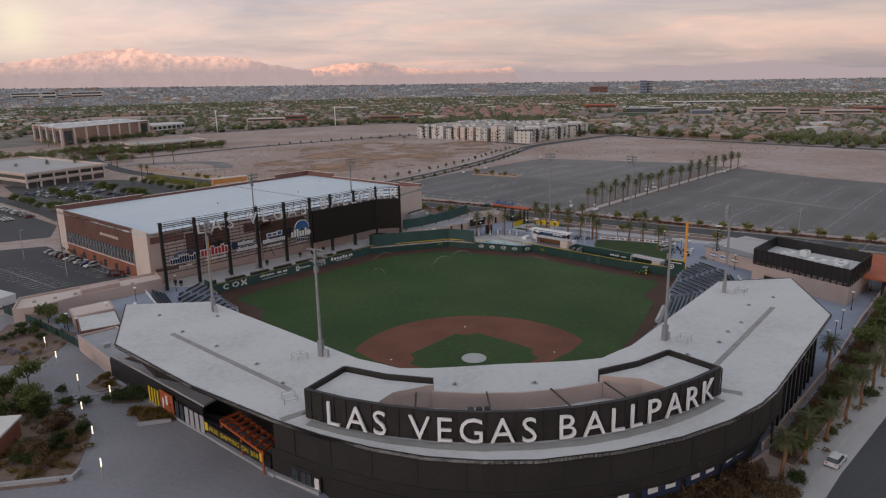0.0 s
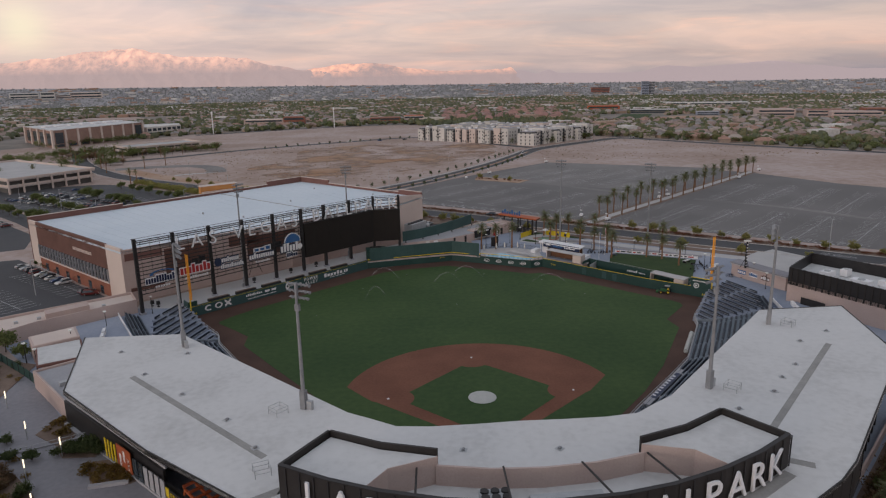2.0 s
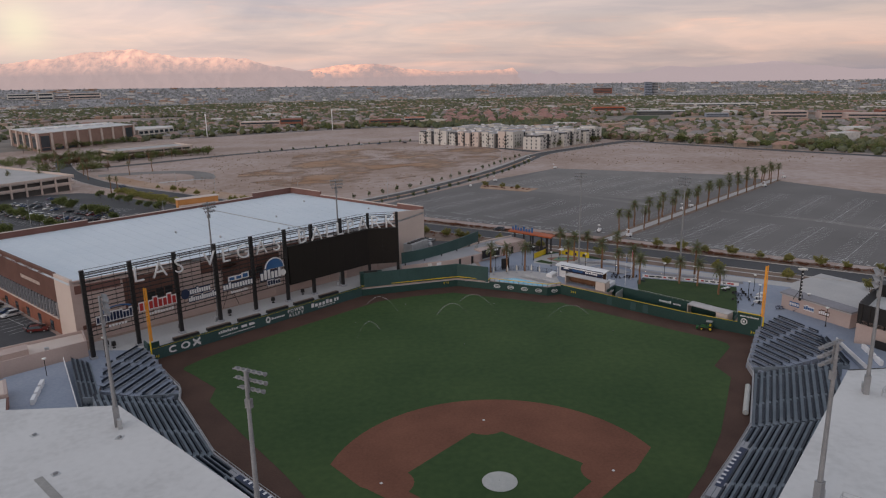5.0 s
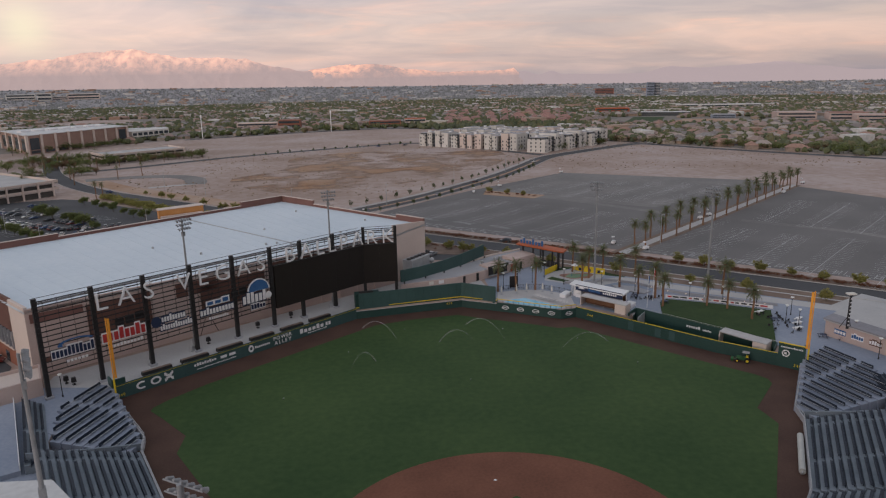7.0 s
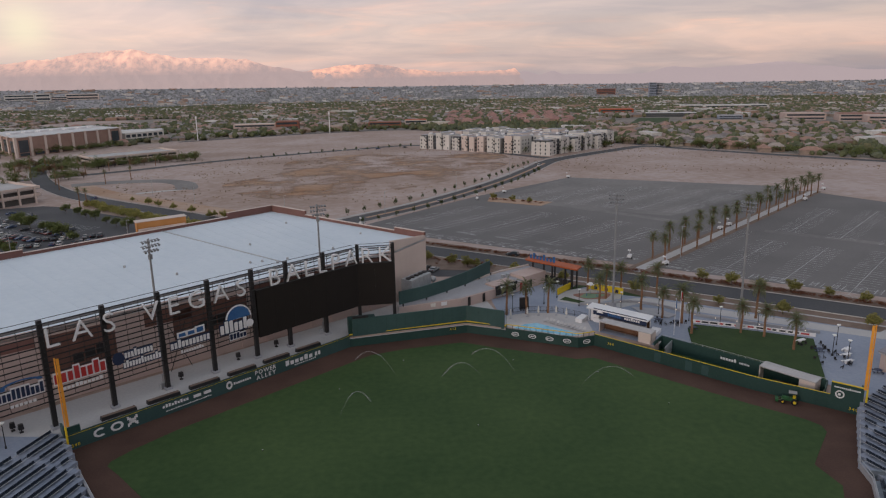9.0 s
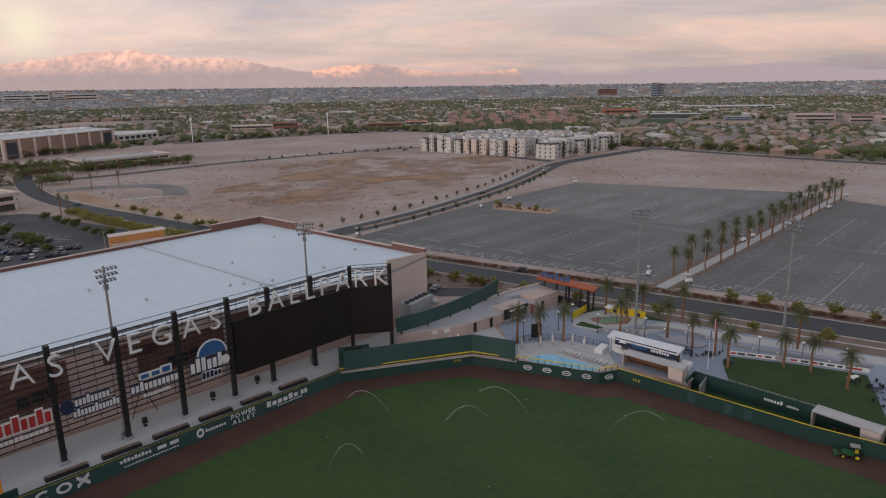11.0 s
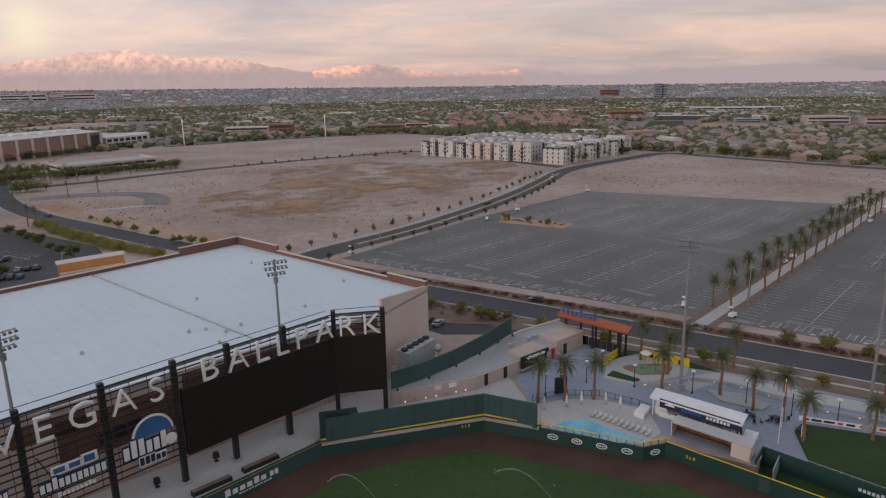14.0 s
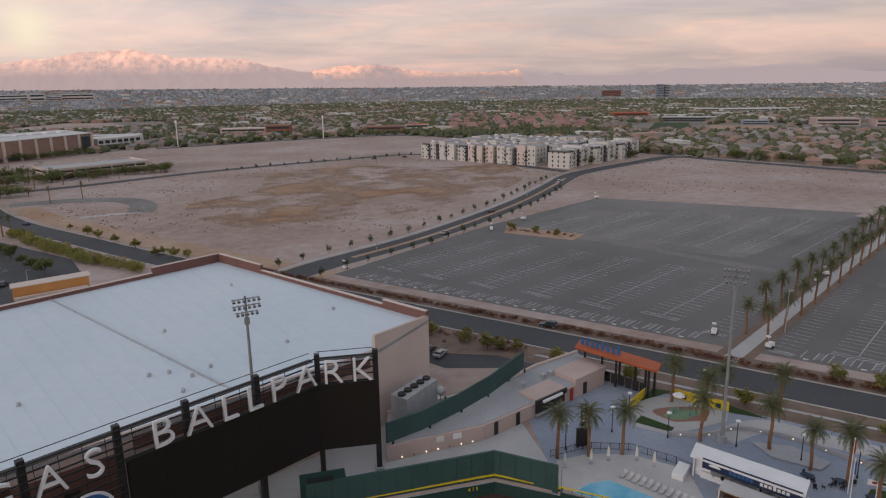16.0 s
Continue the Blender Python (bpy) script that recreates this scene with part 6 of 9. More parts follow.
Shape().tube((0, 0, 0), (0, 0, 2.7), 0.04, n=6).make("pole", "steel", umb, local=True)
Shape().tube((0, 0, 1.0), (0, 0, 2.1), 0.30, 0.20, 10).tube((0, 0, 2.1), (0, 0, 2.75), 0.20, 0.03, 10).tube((0, 0, 0.8), (0, 0, 1.0), 0.22, 0.30, 10).make("canopy", "canvas", umb, local=True)
Shape().tube((0, 0, 0), (0, 0, 0.12), 0.4, 0.34, 10).make("base", "concrete", umb, local=True)
for x, y in ((19.8, 124.2), (23.0, 124.9), (27.8, 124.6), (30.1, 122.7)):
    copy_thing(umb, put(x, y, G + 0.08))
fence = thing("pool_fence", "black steel fence between pool and concourse", "fence", 24, 127, G)
FNC = [(13.4, 126.4), (20, 128.4), (27.9, 127.4), (33.8, 123.2), (36.0, 120.6)]
tot = sum((Vector(b) - Vector(a)).length for a, b in zip(FNC, FNC[1:]))
for z in (0.25, 1.35):
    Shape().wall(FNC, G + z, G + z + 0.05, 0.05).make("rail", "black", fence)
for k in range(int(tot / 1.6)):
    p, a = along(FNC, k * 1.6)
    Shape().box(p.x, p.y, G, 0.08, 0.08, 1.5).make("post", "black", fence)
pick = Shape()
for k in range(int(tot / 0.3)):
    p, a = along(FNC, k * 0.3)
    pick.box(p.x, p.y, G + 0.25, 0.025, 0.025, 1.1)
tagged(pick.make("picket", "black", fence), kind="stuff")

# bar with a flat roof
bar = thing("poolside_bar", "open bar with a pale flat roof and navy sign board", "bar", 41, 114.5, G, kind="")
BR = [(34.6, 119.6), (37.2, 123.0), (49.6, 111.8), (46.6, 108.4)]
Shape().prism(polar(BR), G + 3.6, G + 3.95).make("roof", "white", bar, "pale flat roof")
Shape().prism(polar([(36.4, 119.4), (38.0, 121.4), (48.0, 112.2), (46.4, 110.2)]), G, G + 1.1).make("counter", "white", bar)
Shape().prism(polar([(36.0, 120.4), (37.6, 122.3), (39.4, 120.7), (37.8, 118.8)]), G, G + 3.6).make("store_wall", "white", bar)
Shape().wall([(37.6, 121.9), (48.8, 111.8)], G, G + 3.0, 0.2).make("back_wall", "wood", bar)
SB = [(36.0, 118.3), (46.4, 108.7)]
Shape().wall(SB, G + 2.5, G + 4.1, 0.25).make("sign_board", "navy", bar, "navy sign board with pale marks")
word_bars(bar, SB, 4.0, 7.6, G + 2.9, 0.8, "blue", 6, 0.04, 61)
word_bars(bar, SB, 8.4, 12.6, G + 2.9, 0.7, "white", 7, 0.04, 62)
oval(bar, SB, 1.9, G + 3.2, 0.9, 0.45, "white", 0.04, a0=0, a1=180)
for k in range(9):
    p, a = along([(37.4, 118.0), (46.0, 110.0)], 0.4 + k * 1.35)
    Shape().box(p.x, p.y, G + 1.1, 0.35, 0.3, 0.3 + 0.25 * (k % 3)).make("appliance", "black" if k % 2 else "steel", bar)
for x, y in ((35.4, 119.8), (37.3, 122.2), (48.7, 111.7), (46.6, 109.2), (42.4, 113.0)):
    Shape().box(x, y, G, 0.2, 0.2, 3.6).make("post", "white", bar)
Shape().prism(polar([(31.6, 119.4), (34.2, 122.4), (35.6, 121.2), (33.0, 118.2)]), G, G + 1.05).make("counter", "white", bar)
Shape().prism(polar([(46.9, 109.0), (49.6, 112.0), (51.2, 110.6), (48.5, 107.6)]), G, G + 1.05).make("counter", "white", bar)

# entrance canopy
can = thing("gate_canopy", "orange-red flat canopy on dark posts over the gate", "canopy", 36, 156, G)
CN = [(25.9, 156.5), (28.4, 160.4), (41.4, 147.2), (39.0, 143.6)]
Shape().prism(polar(CN), G + 6.2, G + 6.6).make("roof", "rust", can, "orange-red metal roof")
Shape().prism(polar([(26.6, 156.6), (28.5, 159.6), (40.8, 147.2), (39.0, 144.4)]), G + 5.9, G + 6.2).make("soffit", "brown", can)
for x, y in ((28.6, 157.6), (31.4, 154.4), (34.2, 151.4), (37.0, 149.6), (38.4, 147.8), (39.8, 146.6), (38.2, 145.8), (33.2, 150.8)):
    Shape().box(x, y, G, 0.4, 0.4, 6.0, -42).make("post", "black", can)
for k in range(8):
    p, a = along([(27.6, 157.8), (34.6, 150.8)], k * 1.2)
    Shape().wall([(p.x, p.y), (p.x + math.cos(a) * 0.8, p.y + math.sin(a) * 0.8)], G + 6.6, G + 7.7 + 0.7 * (k % 3 == 1), 0.15).make("sign_bar", "blue", can, "blue sign letters as plain bars")
for k in range(7):
    p, a = along([(30.6, 154.8), (38.8, 146.4)], k * 1.6)
    Shape().wall([(p.x, p.y), (p.x + 1.1, p.y - 0.7)], G, G + 2.2, 0.06).make("gate_leaf", "black", can)
board = thing("notice_board", "dark notice board on the concourse", "notice board", 19.9, 129.2, G)
Shape().box(19.9, 129.2, G + 0.3, 2.6, 0.4, 3.4, 10).make("panel", "black", board)
Shape().box(18.9, 129.0, G, 0.2, 0.2, 0.3).box(20.9, 129.4, G, 0.2, 0.2, 0.3).make("foot", "black", board)
bl2 = thing("totem_sign", "slim black totem sign with white bars", "sign", 22.0, 136.0, G)
Shape().box(22.0, 136.0, G, 1.0, 0.3, 4.4, 10).make("panel", "black", bl2)
for k in range(5):
    Shape().box(21.98, 135.84, G + 1.0 + k * 0.7, 0.7, 0.05, 0.35, 10).make("bar", "white", bl2)

# splash pad, yellow walls, lawn strips
structure("splash_terrace", Shape().prism(polar([(31.0, 135.7), (32.6, 140.4), (38.6, 146.2), (43.0, 145.2), (51.4, 138.8), (49.6, 135.8), (36.8, 131.8)]), G, G + 0.06), "walk", "pale concrete terrace round the splash pad", "floor")
sp = thing("splash_pad", "round green and terracotta splash pad with a fountain mushroom", "splash pad", 42.5, 139.5, G)
blob = [(42.5 + (5.2 + 0.9 * math.sin(3 * t)) * math.cos(t), 138.8 + (3.4 + 0.7 * math.cos(2 * t)) * math.sin(t)) for t in np.linspace(0, 2 * math.pi, 36, endpoint=False)]
Shape().prism(blob, G, G + 0.1).make("rim", "terracotta", sp, "terracotta coloured surround")
blob2 = [(42.4 + (3.6 + 0.8 * math.sin(2 * t)) * math.cos(t), 139.0 + (2.0 + 0.5 * math.cos(3 * t)) * math.sin(t)) for t in np.linspace(0, 2 * math.pi, 36, endpoint=False)]
Shape().prism(blob2, G + 0.1, G + 0.115).make("pad", "splash", sp, "green rubber pad")
Shape().tube((42.2, 140.6, G + 0.1), (42.2, 140.6, G + 3.0), 0.12, n=8).make("stem", "steel", sp)
Shape().tube((42.2, 140.6, G + 3.0), (42.2, 140.6, G + 3.5), 1.2, 0.5, 14).make("cap", "white", sp)
for x, y in ((40.6, 139.0), (44.6, 140.8), (43.4, 138.0)):
    Shape().tube((x, y, G + 0.1), (x, y, G + 0.9), 0.1, 0.06, 6).make("jet", "blue", sp)
yw = thing("yellow_wall", "bright yellow mural wall with dark patches", "wall", 42, 150, G)
Shape().wall([(32.5, 140.8), (37.8, 146.1)], G, G + 1.9, 0.2).make("panel", "yellow", yw)
Shape().wall([(43.0, 145.6), (51.7, 139.2)], G, G + 1.9, 0.2).make("panel", "yellow", yw)
for k in range(3):
    p, a = along([(43.0, 145.6), (51.7, 139.2)], 2.5 + k * 3.2)
    Shape().box(p.x - 0.05, p.y - 0.1, G + 0.3, 0.9, 0.08, 0.9, math.degrees(a)).make("mural_patch", "navy", yw)
for i, pl in enumerate(([(36.0, 144.4), (40.6, 149.2), (44.0, 147.8), (41.0, 146.4)], [(49.6, 143.2), (52.6, 142.0), (57.6, 136.2), (52.0, 138.6)], [(32.0, 136.6), (34.2, 138.8), (38.6, 134.2), (37.4, 132.8)])):
    structure("lawn_patch_%d" % (i + 1), Shape().prism(polar(pl), G, G + 0.12), "lawn", "small patch of green turf", "lawn")
sw = thing("seat_wall", "low curved grey concrete wall with small lights", "wall", 52, 130, G)
SWP = smooth_path([(36.5, 131.6), (44.0, 131.0), (50.0, 132.6), (58.0, 128.6), (66.0, 120.0), (78.0, 112.6), (90.0, 106.0)], 5)
Shape().wall(SWP, G, G + 0.75, 0.45).make("wall", "concrete", sw)
for k in range(12):
    p, a = along(SWP, 2 + k * 5.2)
    Shape().box(p.x + math.sin(a) * 0.05, p.y - math.cos(a) * 0.05, G + 0.3, 0.18, 0.1, 0.1, math.degrees(a)).make("step_light", "glowlamp", sw)
structure("planter_bed", Shape().prism(polar([(50.2, 128.4), (56.6, 126.4), (60.0, 121.4), (57.0, 119.6), (51.0, 123.8)]), G, G + 0.3), "concrete", "curved concrete planting bed with palms", "planter")
path_c = road("ramp_path", smooth_path([(46, 130.5), (56, 133.5), (66, 126.8), (84, 115.6), (110, 100)]), 4.6, "walk", "pale concrete path along the boulevard", 0.055, "pavement")

# ---- light towers, lamps, plants and vehicles ----


def light_tower(x, y, z0, z1, base, label):
    """A floodlight mast: tapered pole, head frame of three tiers with lamps that look at the field."""
    ang = math.degrees(math.atan2(45 - y, 0 - x)) - 90
    th = thing("light_tower", label, "light tower", x, y, z0, ang, "floodlight masts")
    h = z1 - z0
    Shape().tube((0, 0, 0), (0, 0, h), 0.33, 0.18, 10).make("pole", "mast", th, local=True)
    if base:
        Shape().box(0, 0, 0, 0.9, 0.8, 3.0).make("base_case", "mast", th, local=True)
        Shape().box(0.95, 0.2, 0, 0.9, 0.6, 1.4).make("control_box", "steel", th, local=True)
    else:
        Shape().tube((0, 0, 0), (0, 0, 1.4), 0.9, 0.85, 12).make("footing", "concrete", th, local=True)
    for k, w in enumerate((4.0, 4.0, 3.2)):
        z = h - 0.3 - k * 1.0
        Shape().tube((-w / 2, 0.35, z), (w / 2, 0.35, z), 0.07, n=6).make("crossarm", "mast", th, local=True)
        n = 6 if k < 2 else 5
        for j in range(n):
            lx = -w / 2 + 0.25 + j * (w - 0.5) / (n - 1)
            lamp = Shape().tube((lx, 0.45, z + 0.1), (lx, 0.95, z - 0.25), 0.12, 0.25, 9)
            lamp.make("floodlight", "mast", th, local=True)
    Shape().tube((0, 0.35, h - 2.6), (0, 0.35, h + 0.1), 0.08, n=6).make("mast_arm", "mast", th, local=True)
    Shape().box(0, 0.1, h - 4.2, 0.7, 0.5, 1.0).make("ballast_box", "mast", th, local=True)
    return th


for x, y in ((-57.6, 15.4), (-31.9, -10.5), (32.2, -10.8), (57.0, 13.6)):
    light_tower(x, y, RZ, 35.4, True, "tall grey floodlight mast on the white roof")
p, _ = sign_at(SIGN_L, 31.5, -1.6)
light_tower(p.x, p.y, G, 34.4, True, "tall grey floodlight mast behind the scoreboard frame")
p, _ = sign_at(SIGN_R, 19.6, -1.5)
light_tower(p.x, p.y, G, 35.4, True, "tall grey floodlight mast behind the video screen")
light_tower(45.0, 129.0, G, 34.2, False, "tall grey floodlight mast on the concourse")
light_tower(72.0, 111.4, G, 34.6, False, "tall grey floodlight mast beside the lawn")

lamp = thing("lamp_post", "black lamp post with a pale disc head", "lamp post", 16.6, 128.6, G, 0, "concourse lamps")
Shape().tube((0, 0, 0), (0, 0, 4.6), 0.09, 0.07, 8).make("post", "black", lamp, local=True)
Shape().tube((0, 0, 0), (0, 0, 0.5), 0.18, 0.14, 8).make("base", "black", lamp, local=True)
Shape().tube((0, 0, 4.6), (0, 0, 4.9), 0.12, 0.42, 12).tube((0, 0, 4.9), (0, 0, 5.0), 0.46, 0.4, 12).make("head", "lampglow", lamp, local=True)
for x, y in ((26.6, 133.6), (31.6, 138.6), (36.0, 131.0), (46.8, 127.4), (55.4, 122.4), (61.6, 117.4), (68.2, 113.8), (76.0, 109.8), (83.6, 105.8), (89.6, 99.4), (86.0, 90.6), (84.6, 93.8), (50.4, 147.0),
             (94.6, 82.0), (92.6, 71.6), (-84.4, 70.6), (-92.0, 60.0), (80.6, 9.4), (86.2, 14.4), (92.8, 21.0), (104.6, 33.2), (-101.6, 41.0), (-97.4, 37.4), (-94.8, 48.0), (121.0, 47.0)):
    copy_thing(lamp, put(x, y, G))
bol = thing("light_column", "slim plaza light column with a lit white tube", "light column", -71.8, -13.3, G, 0, "plaza light columns")
Shape().tube((0, 0, 0), (0, 0, 2.2), 0.09, n=8).make("post", "steel", bol, local=True)
Shape().tube((0, 0, 2.2), (0, 0, 3.6), 0.11, n=8).make("tube", "glowlamp", bol, local=True)
for x, y in ((-77.7, -4.2), (-94.2, 20.2), (-75.2, 2.1), (-66.0, -23.6), (-84.0, 8.0), (-101.0, 29.0)):
    copy_thing(bol, put(x, y, G))


def palm(name, seed, h, label, group, crown=2.95, n=50):
    """A date palm: leaning ringed trunk, hanging skirt, arched feather fronds of many leaflets."""
    rng = random.Random(seed)
    th = thing(name, label, "palm tree", 0, 0, 0, 0, group)
    tr = Shape()
    bend = rng.uniform(-0.3, 0.3)
    pts = [Vector((bend * (k / 8) ** 2, 0.1 * math.sin(k), h * k / 8)) for k in range(9)]
    for k in range(8):
        r = 0.30 - 0.012 * k
        tr.tube(pts[k], pts[k + 1], r + 0.03, r - 0.02, 8)
    tr.tube(pts[8] - Vector((0, 0, 0.5)), pts[8] + Vector((0, 0, 0.35)), 0.42, 0.3, 8)
    tr.make("trunk", "trunk", th, local=True)
    cr = Shape()
    top = pts[8]
    for i in range(n):
        az = i * 2.39996 + rng.uniform(-0.2, 0.2)
        el = radians(80 - 118 * (i / n) ** 0.9 + rng.uniform(-8, 8))
        L = crown * rng.uniform(0.85, 1.12)
        out = Vector((math.cos(az), math.sin(az), 0))
        side = Vector((-math.sin(az), math.cos(az), 0))
        spine = []
        p, e = top.copy(), el
        m = 7
        for k in range(m + 1):
            spine.append(p.copy())
            p = p + (out * math.cos(e) + Vector((0, 0, math.sin(e)))) * (L / m)
            e -= radians(9 + 5 * k / m) * rng.uniform(0.7, 1.2)
        for k in range(m):
            a, b = spine[k], spine[k + 1]
            d = (b - a).normalized()
            w = (0.42 * math.sin(math.pi * min(0.97, (k + 0.9) / (m + 0.6))) + 0.08)
            for sgn in (-1, 1):
                for j in (0.0, 0.5):
                    q = a + (b - a) * j
                    tip = q + side * sgn * w * rng.uniform(0.75, 1.1) + d * 0.42 + Vector((0, 0, -0.12 * rng.random()))
                    cr.add([q, q + (b - a) * 0.42, tip], [(0, 1, 2)])
    tagged(cr.make("crown", "frond", th, local=True), kind="stuff")
    return th


def plant_stuff(name, material, places, seed, h, spread, leaves, label, category, low=0.3):
    """Many small plants, too many to count, as one mesh of leaf clumps."""
    rng = np.random.RandomState(seed)
    P = np.array(places, float)
    n = len(P)
    k = np.repeat(np.arange(n), leaves)
    size = rng.uniform(0.7, 1.3, n)[k]
    d = rng.normal(0, 1, (len(k), 3))
    d /= np.linalg.norm(d, axis=1)[:, None]
    r = rng.uniform(0.25, 1.0, len(k)) ** 0.6
    c = np.stack([P[k, 0] + d[:, 0] * r * spread * size, P[k, 1] + d[:, 1] * r * spread * size, G + h * size * (0.5 + (0.5 - low / 2) * d[:, 2] * r + low / 4)], -1)
    a = rng.normal(0, 1, (len(k), 3))
    a /= np.linalg.norm(a, axis=1)[:, None]
    b = np.cross(a, rng.normal(0, 1, (len(k), 3)))
    b /= np.linalg.norm(b, axis=1)[:, None]
    s = (rng.uniform(0.10, 0.17, len(k)) * h ** 0.5 * size)[:, None]
    v = np.stack([c - a * s, c + b * s * 0.7, c + a * s, c - b * s * 0.7], 1).reshape(-1, 3)
    sh = Shape()
    sh.v, sh.f = v.tolist(), [(i, i + 1, i + 2, i + 3) for i in range(0, len(v), 4)]
    return tagged(sh.make(name, material), label, category, kind="stuff")


def plant_all(proto, places, seed, smin=0.9, smax=1.12):
    rng = random.Random(seed)
    first = True
    for x, y in places:
        m = put(x, y, G, 0, 0, rng.uniform(0, 360)) @ Matrix.Scale(rng.uniform(smin, smax), 4)
        if first:
            proto.matrix_world = m
            first = False
        else:
            c = copy_thing(proto, put(x, y, G))
            c.matrix_basis = m


P1 = palm("date_palm", 1, 8.0, "tall date palm with a rust-brown trunk by the concourse", "concourse palms")
P2 = palm("date_palm", 2, 8.6, "tall date palm in the double row along the footpath", "avenue palms", 3.0)
P3 = palm("date_palm", 3, 6.6, "young date palm beside the street kerb", "street palms", 2.45)
P4 = palm("date_palm", 4, 9.0, "slender palm among distant car parks", "far palms", 2.4, 30)
plant_all(P1, [(14.5, 126.2), (20.0, 126.3), (26.0, 126.5), (41.4, 129.6), (45.4, 136.2), (51.7, 141.1), (52.0, 126.0), (55.4, 120.0), (59.0, 116.0), (58.0, 108.5), (70.5, 107.8), (74.8, 105.0), (77.4, 97.0), (61.6, 138.4), (80.0, 117.5), (42.3, 143.7)], 11)
walk_d = (W1 - W0).normalized()
walk_n = Vector((-walk_d.y, walk_d.x))
row = []
for k in range(15):
    for sgn in (-1, 1):
        q = W0 + walk_d * (16 + k * 13.2 + (3 if sgn > 0 else 0)) + walk_n * sgn * 3.0
        row.append((q.x, q.y))
plant_all(P2, row, 12)
plant_all(P3, [(41.9, -34.7), (48.2, -30.8), (55.8, -25.7), (64.3, -19.1), (70.6, -14.6), (78.0, -8.4), (84.6, -3.0), (92.0, 3.6), (99.5, 10.4), (107.0, 17.4), (115.0, 25.0), (25.6, -37.6), (61.0, -8.2), (72.6, -2.0)], 13)
plant_all(P4, [(-232, 330), (-246, 322), (-262, 316), (-275, 310), (-214, 352), (-226, 372), (-196, 372), (-186, 386), (-292, 360), (-310, 380), (-330, 398), (-177.1, 297.7), (-173.4, 297.4), (-240, 410), (-252, 424), (-262, 436), (-270, 446), (-230, 420), (-244, 440), (-220, 434), (-284, 452), (-300, 462), (-258, 404), (-276, 418), (-210, 446), (-196, 458)], 14)


def leafy(name, seed, h, spread, material, label, group, leaves=620, trunk=True, low=0.35):
    """A small desert tree: forked tapered trunk, limbs and a loose crown of leaf clumps."""
    rng = random.Random(seed)
    th = thing(name, label, "tree" if trunk else "shrub", 0, 0, 0, 0, group)
    tips = []
    wood = Shape()
    if trunk:
        fork = Vector((rng.uniform(-.1, .1), rng.uniform(-.1, .1), h * 0.26))
        wood.tube((0, 0, 0), fork, 0.028 * h, 0.02 * h, 7)
    else:
        fork = Vector((0, 0, 0.05 * h))
    nl = 7 if trunk else 9
    for i in range(nl):
        az = i * 2 * math.pi / nl + rng.uniform(-.35, .35)
        r = spread * rng.uniform(0.45, 0.8)
        tip = Vector((math.cos(az) * r, math.sin(az) * r, h * rng.uniform(0.5, 0.88)))
        midp = fork.lerp(tip, 0.5) + Vector((0, 0, 0.06 * h))
        if leaves > 150:
            wood.tube(fork, midp, 0.014 * h, 0.009 * h, 5).tube(midp, tip, 0.009 * h, 0.003 * h, 4)
        tips += [tip, midp.lerp(tip, 0.5)]
    tips.append(Vector((0, 0, h * 0.92)))
    wood.make("trunk" if trunk else "stems", "bark", th, local=True)
    lv = Shape()
    for i in range(leaves):
        c = rng.choice(tips)
        p = c + Vector((rng.gauss(0, 0.19 * spread), rng.gauss(0, 0.19 * spread), rng.gauss(0, 0.10 * h)))
        if p.z < h * low * 0.5:
            p.z = h * low * rng.uniform(0.5, 1.0)
        s = rng.uniform(0.085, 0.17) * (h ** 0.5)
        a = Vector((rng.gauss(0, 1), rng.gauss(0, 1), rng.gauss(0, 0.6))).normalized() * s
        b = a.orthogonal().normalized() * s * rng.uniform(0.5, 0.9)
        lv.add([p - a, p + b, p + a, p - b], [(0, 1, 2, 3)])
    tagged(lv.make("crown", material, th, local=True), kind="stuff")
    return th


T1 = leafy("desert_tree", 21, 4.6, 2.6, "leaf_y", "small yellow-green palo verde tree on the verge", "verge trees", 900)
T2 = leafy("desert_tree", 22, 5.4, 3.2, "leaf", "rounded olive-green tree in a planting bed", "olive trees", 1300)
T5 = leafy("shrub", 25, 2.2, 1.7, "bush", "dense dark green bush", "green bushes", 700, False)
T6 = leafy("sapling", 26, 3.0, 0.9, "bush", "slim young tree staked beside the road", "road saplings", 150)
T7 = leafy("desert_tree", 27, 6.6, 4.6, "leaf", "wide-crowned green mesquite tree on the plaza", "plaza trees", 4200)
T8 = leafy("shrub", 28, 2.8, 2.2, "hedge", "tall brown and green shrub by the wall", "wall shrubs", 800, False)

rp = random.Random(31)
verge_t, verge_s = [], []
for path, w in ((ROAD_A[3:27], -8.0), (ROAD_A[3:26], 12.6)):
    o = offset(path, w)
    tot = sum((Vector(b) - Vector(a)).length for a, b in zip(o, o[1:]))
    s_ = 2.0
    while s_ < tot - 2:
        p, a = along(o, s_)
        if w < 10:
            verge_s.append((p.x + rp.uniform(-.8, .8), p.y + rp.uniform(-.8, .8)))
            verge_s.append((p.x + rp.uniform(-1.2, 1.2), p.y + rp.uniform(-1.2, 1.2)))
            s_ += rp.uniform(0.8, 1.5)
        else:
            verge_t.append((p.x, p.y))
            s_ += rp.uniform(16, 26)
verge_m = [(-155.7, 310.1), (-143.1, 298.8), (-135.8, 292.4), (-125.7, 284.2), (-113.8, 274.5), (-102.0, 262.4), (-100.4, 264.8), (-94.4, 260.2), (-89.5, 259.8)]
structure("driveway", Shape().sheet(polar([(-56, 210), (-2, 162), (26, 160), (42, 158), (30, 168), (-40, 214)]), G + 0.022), "asphalt", "dark asphalt driveway behind the arena", "road")
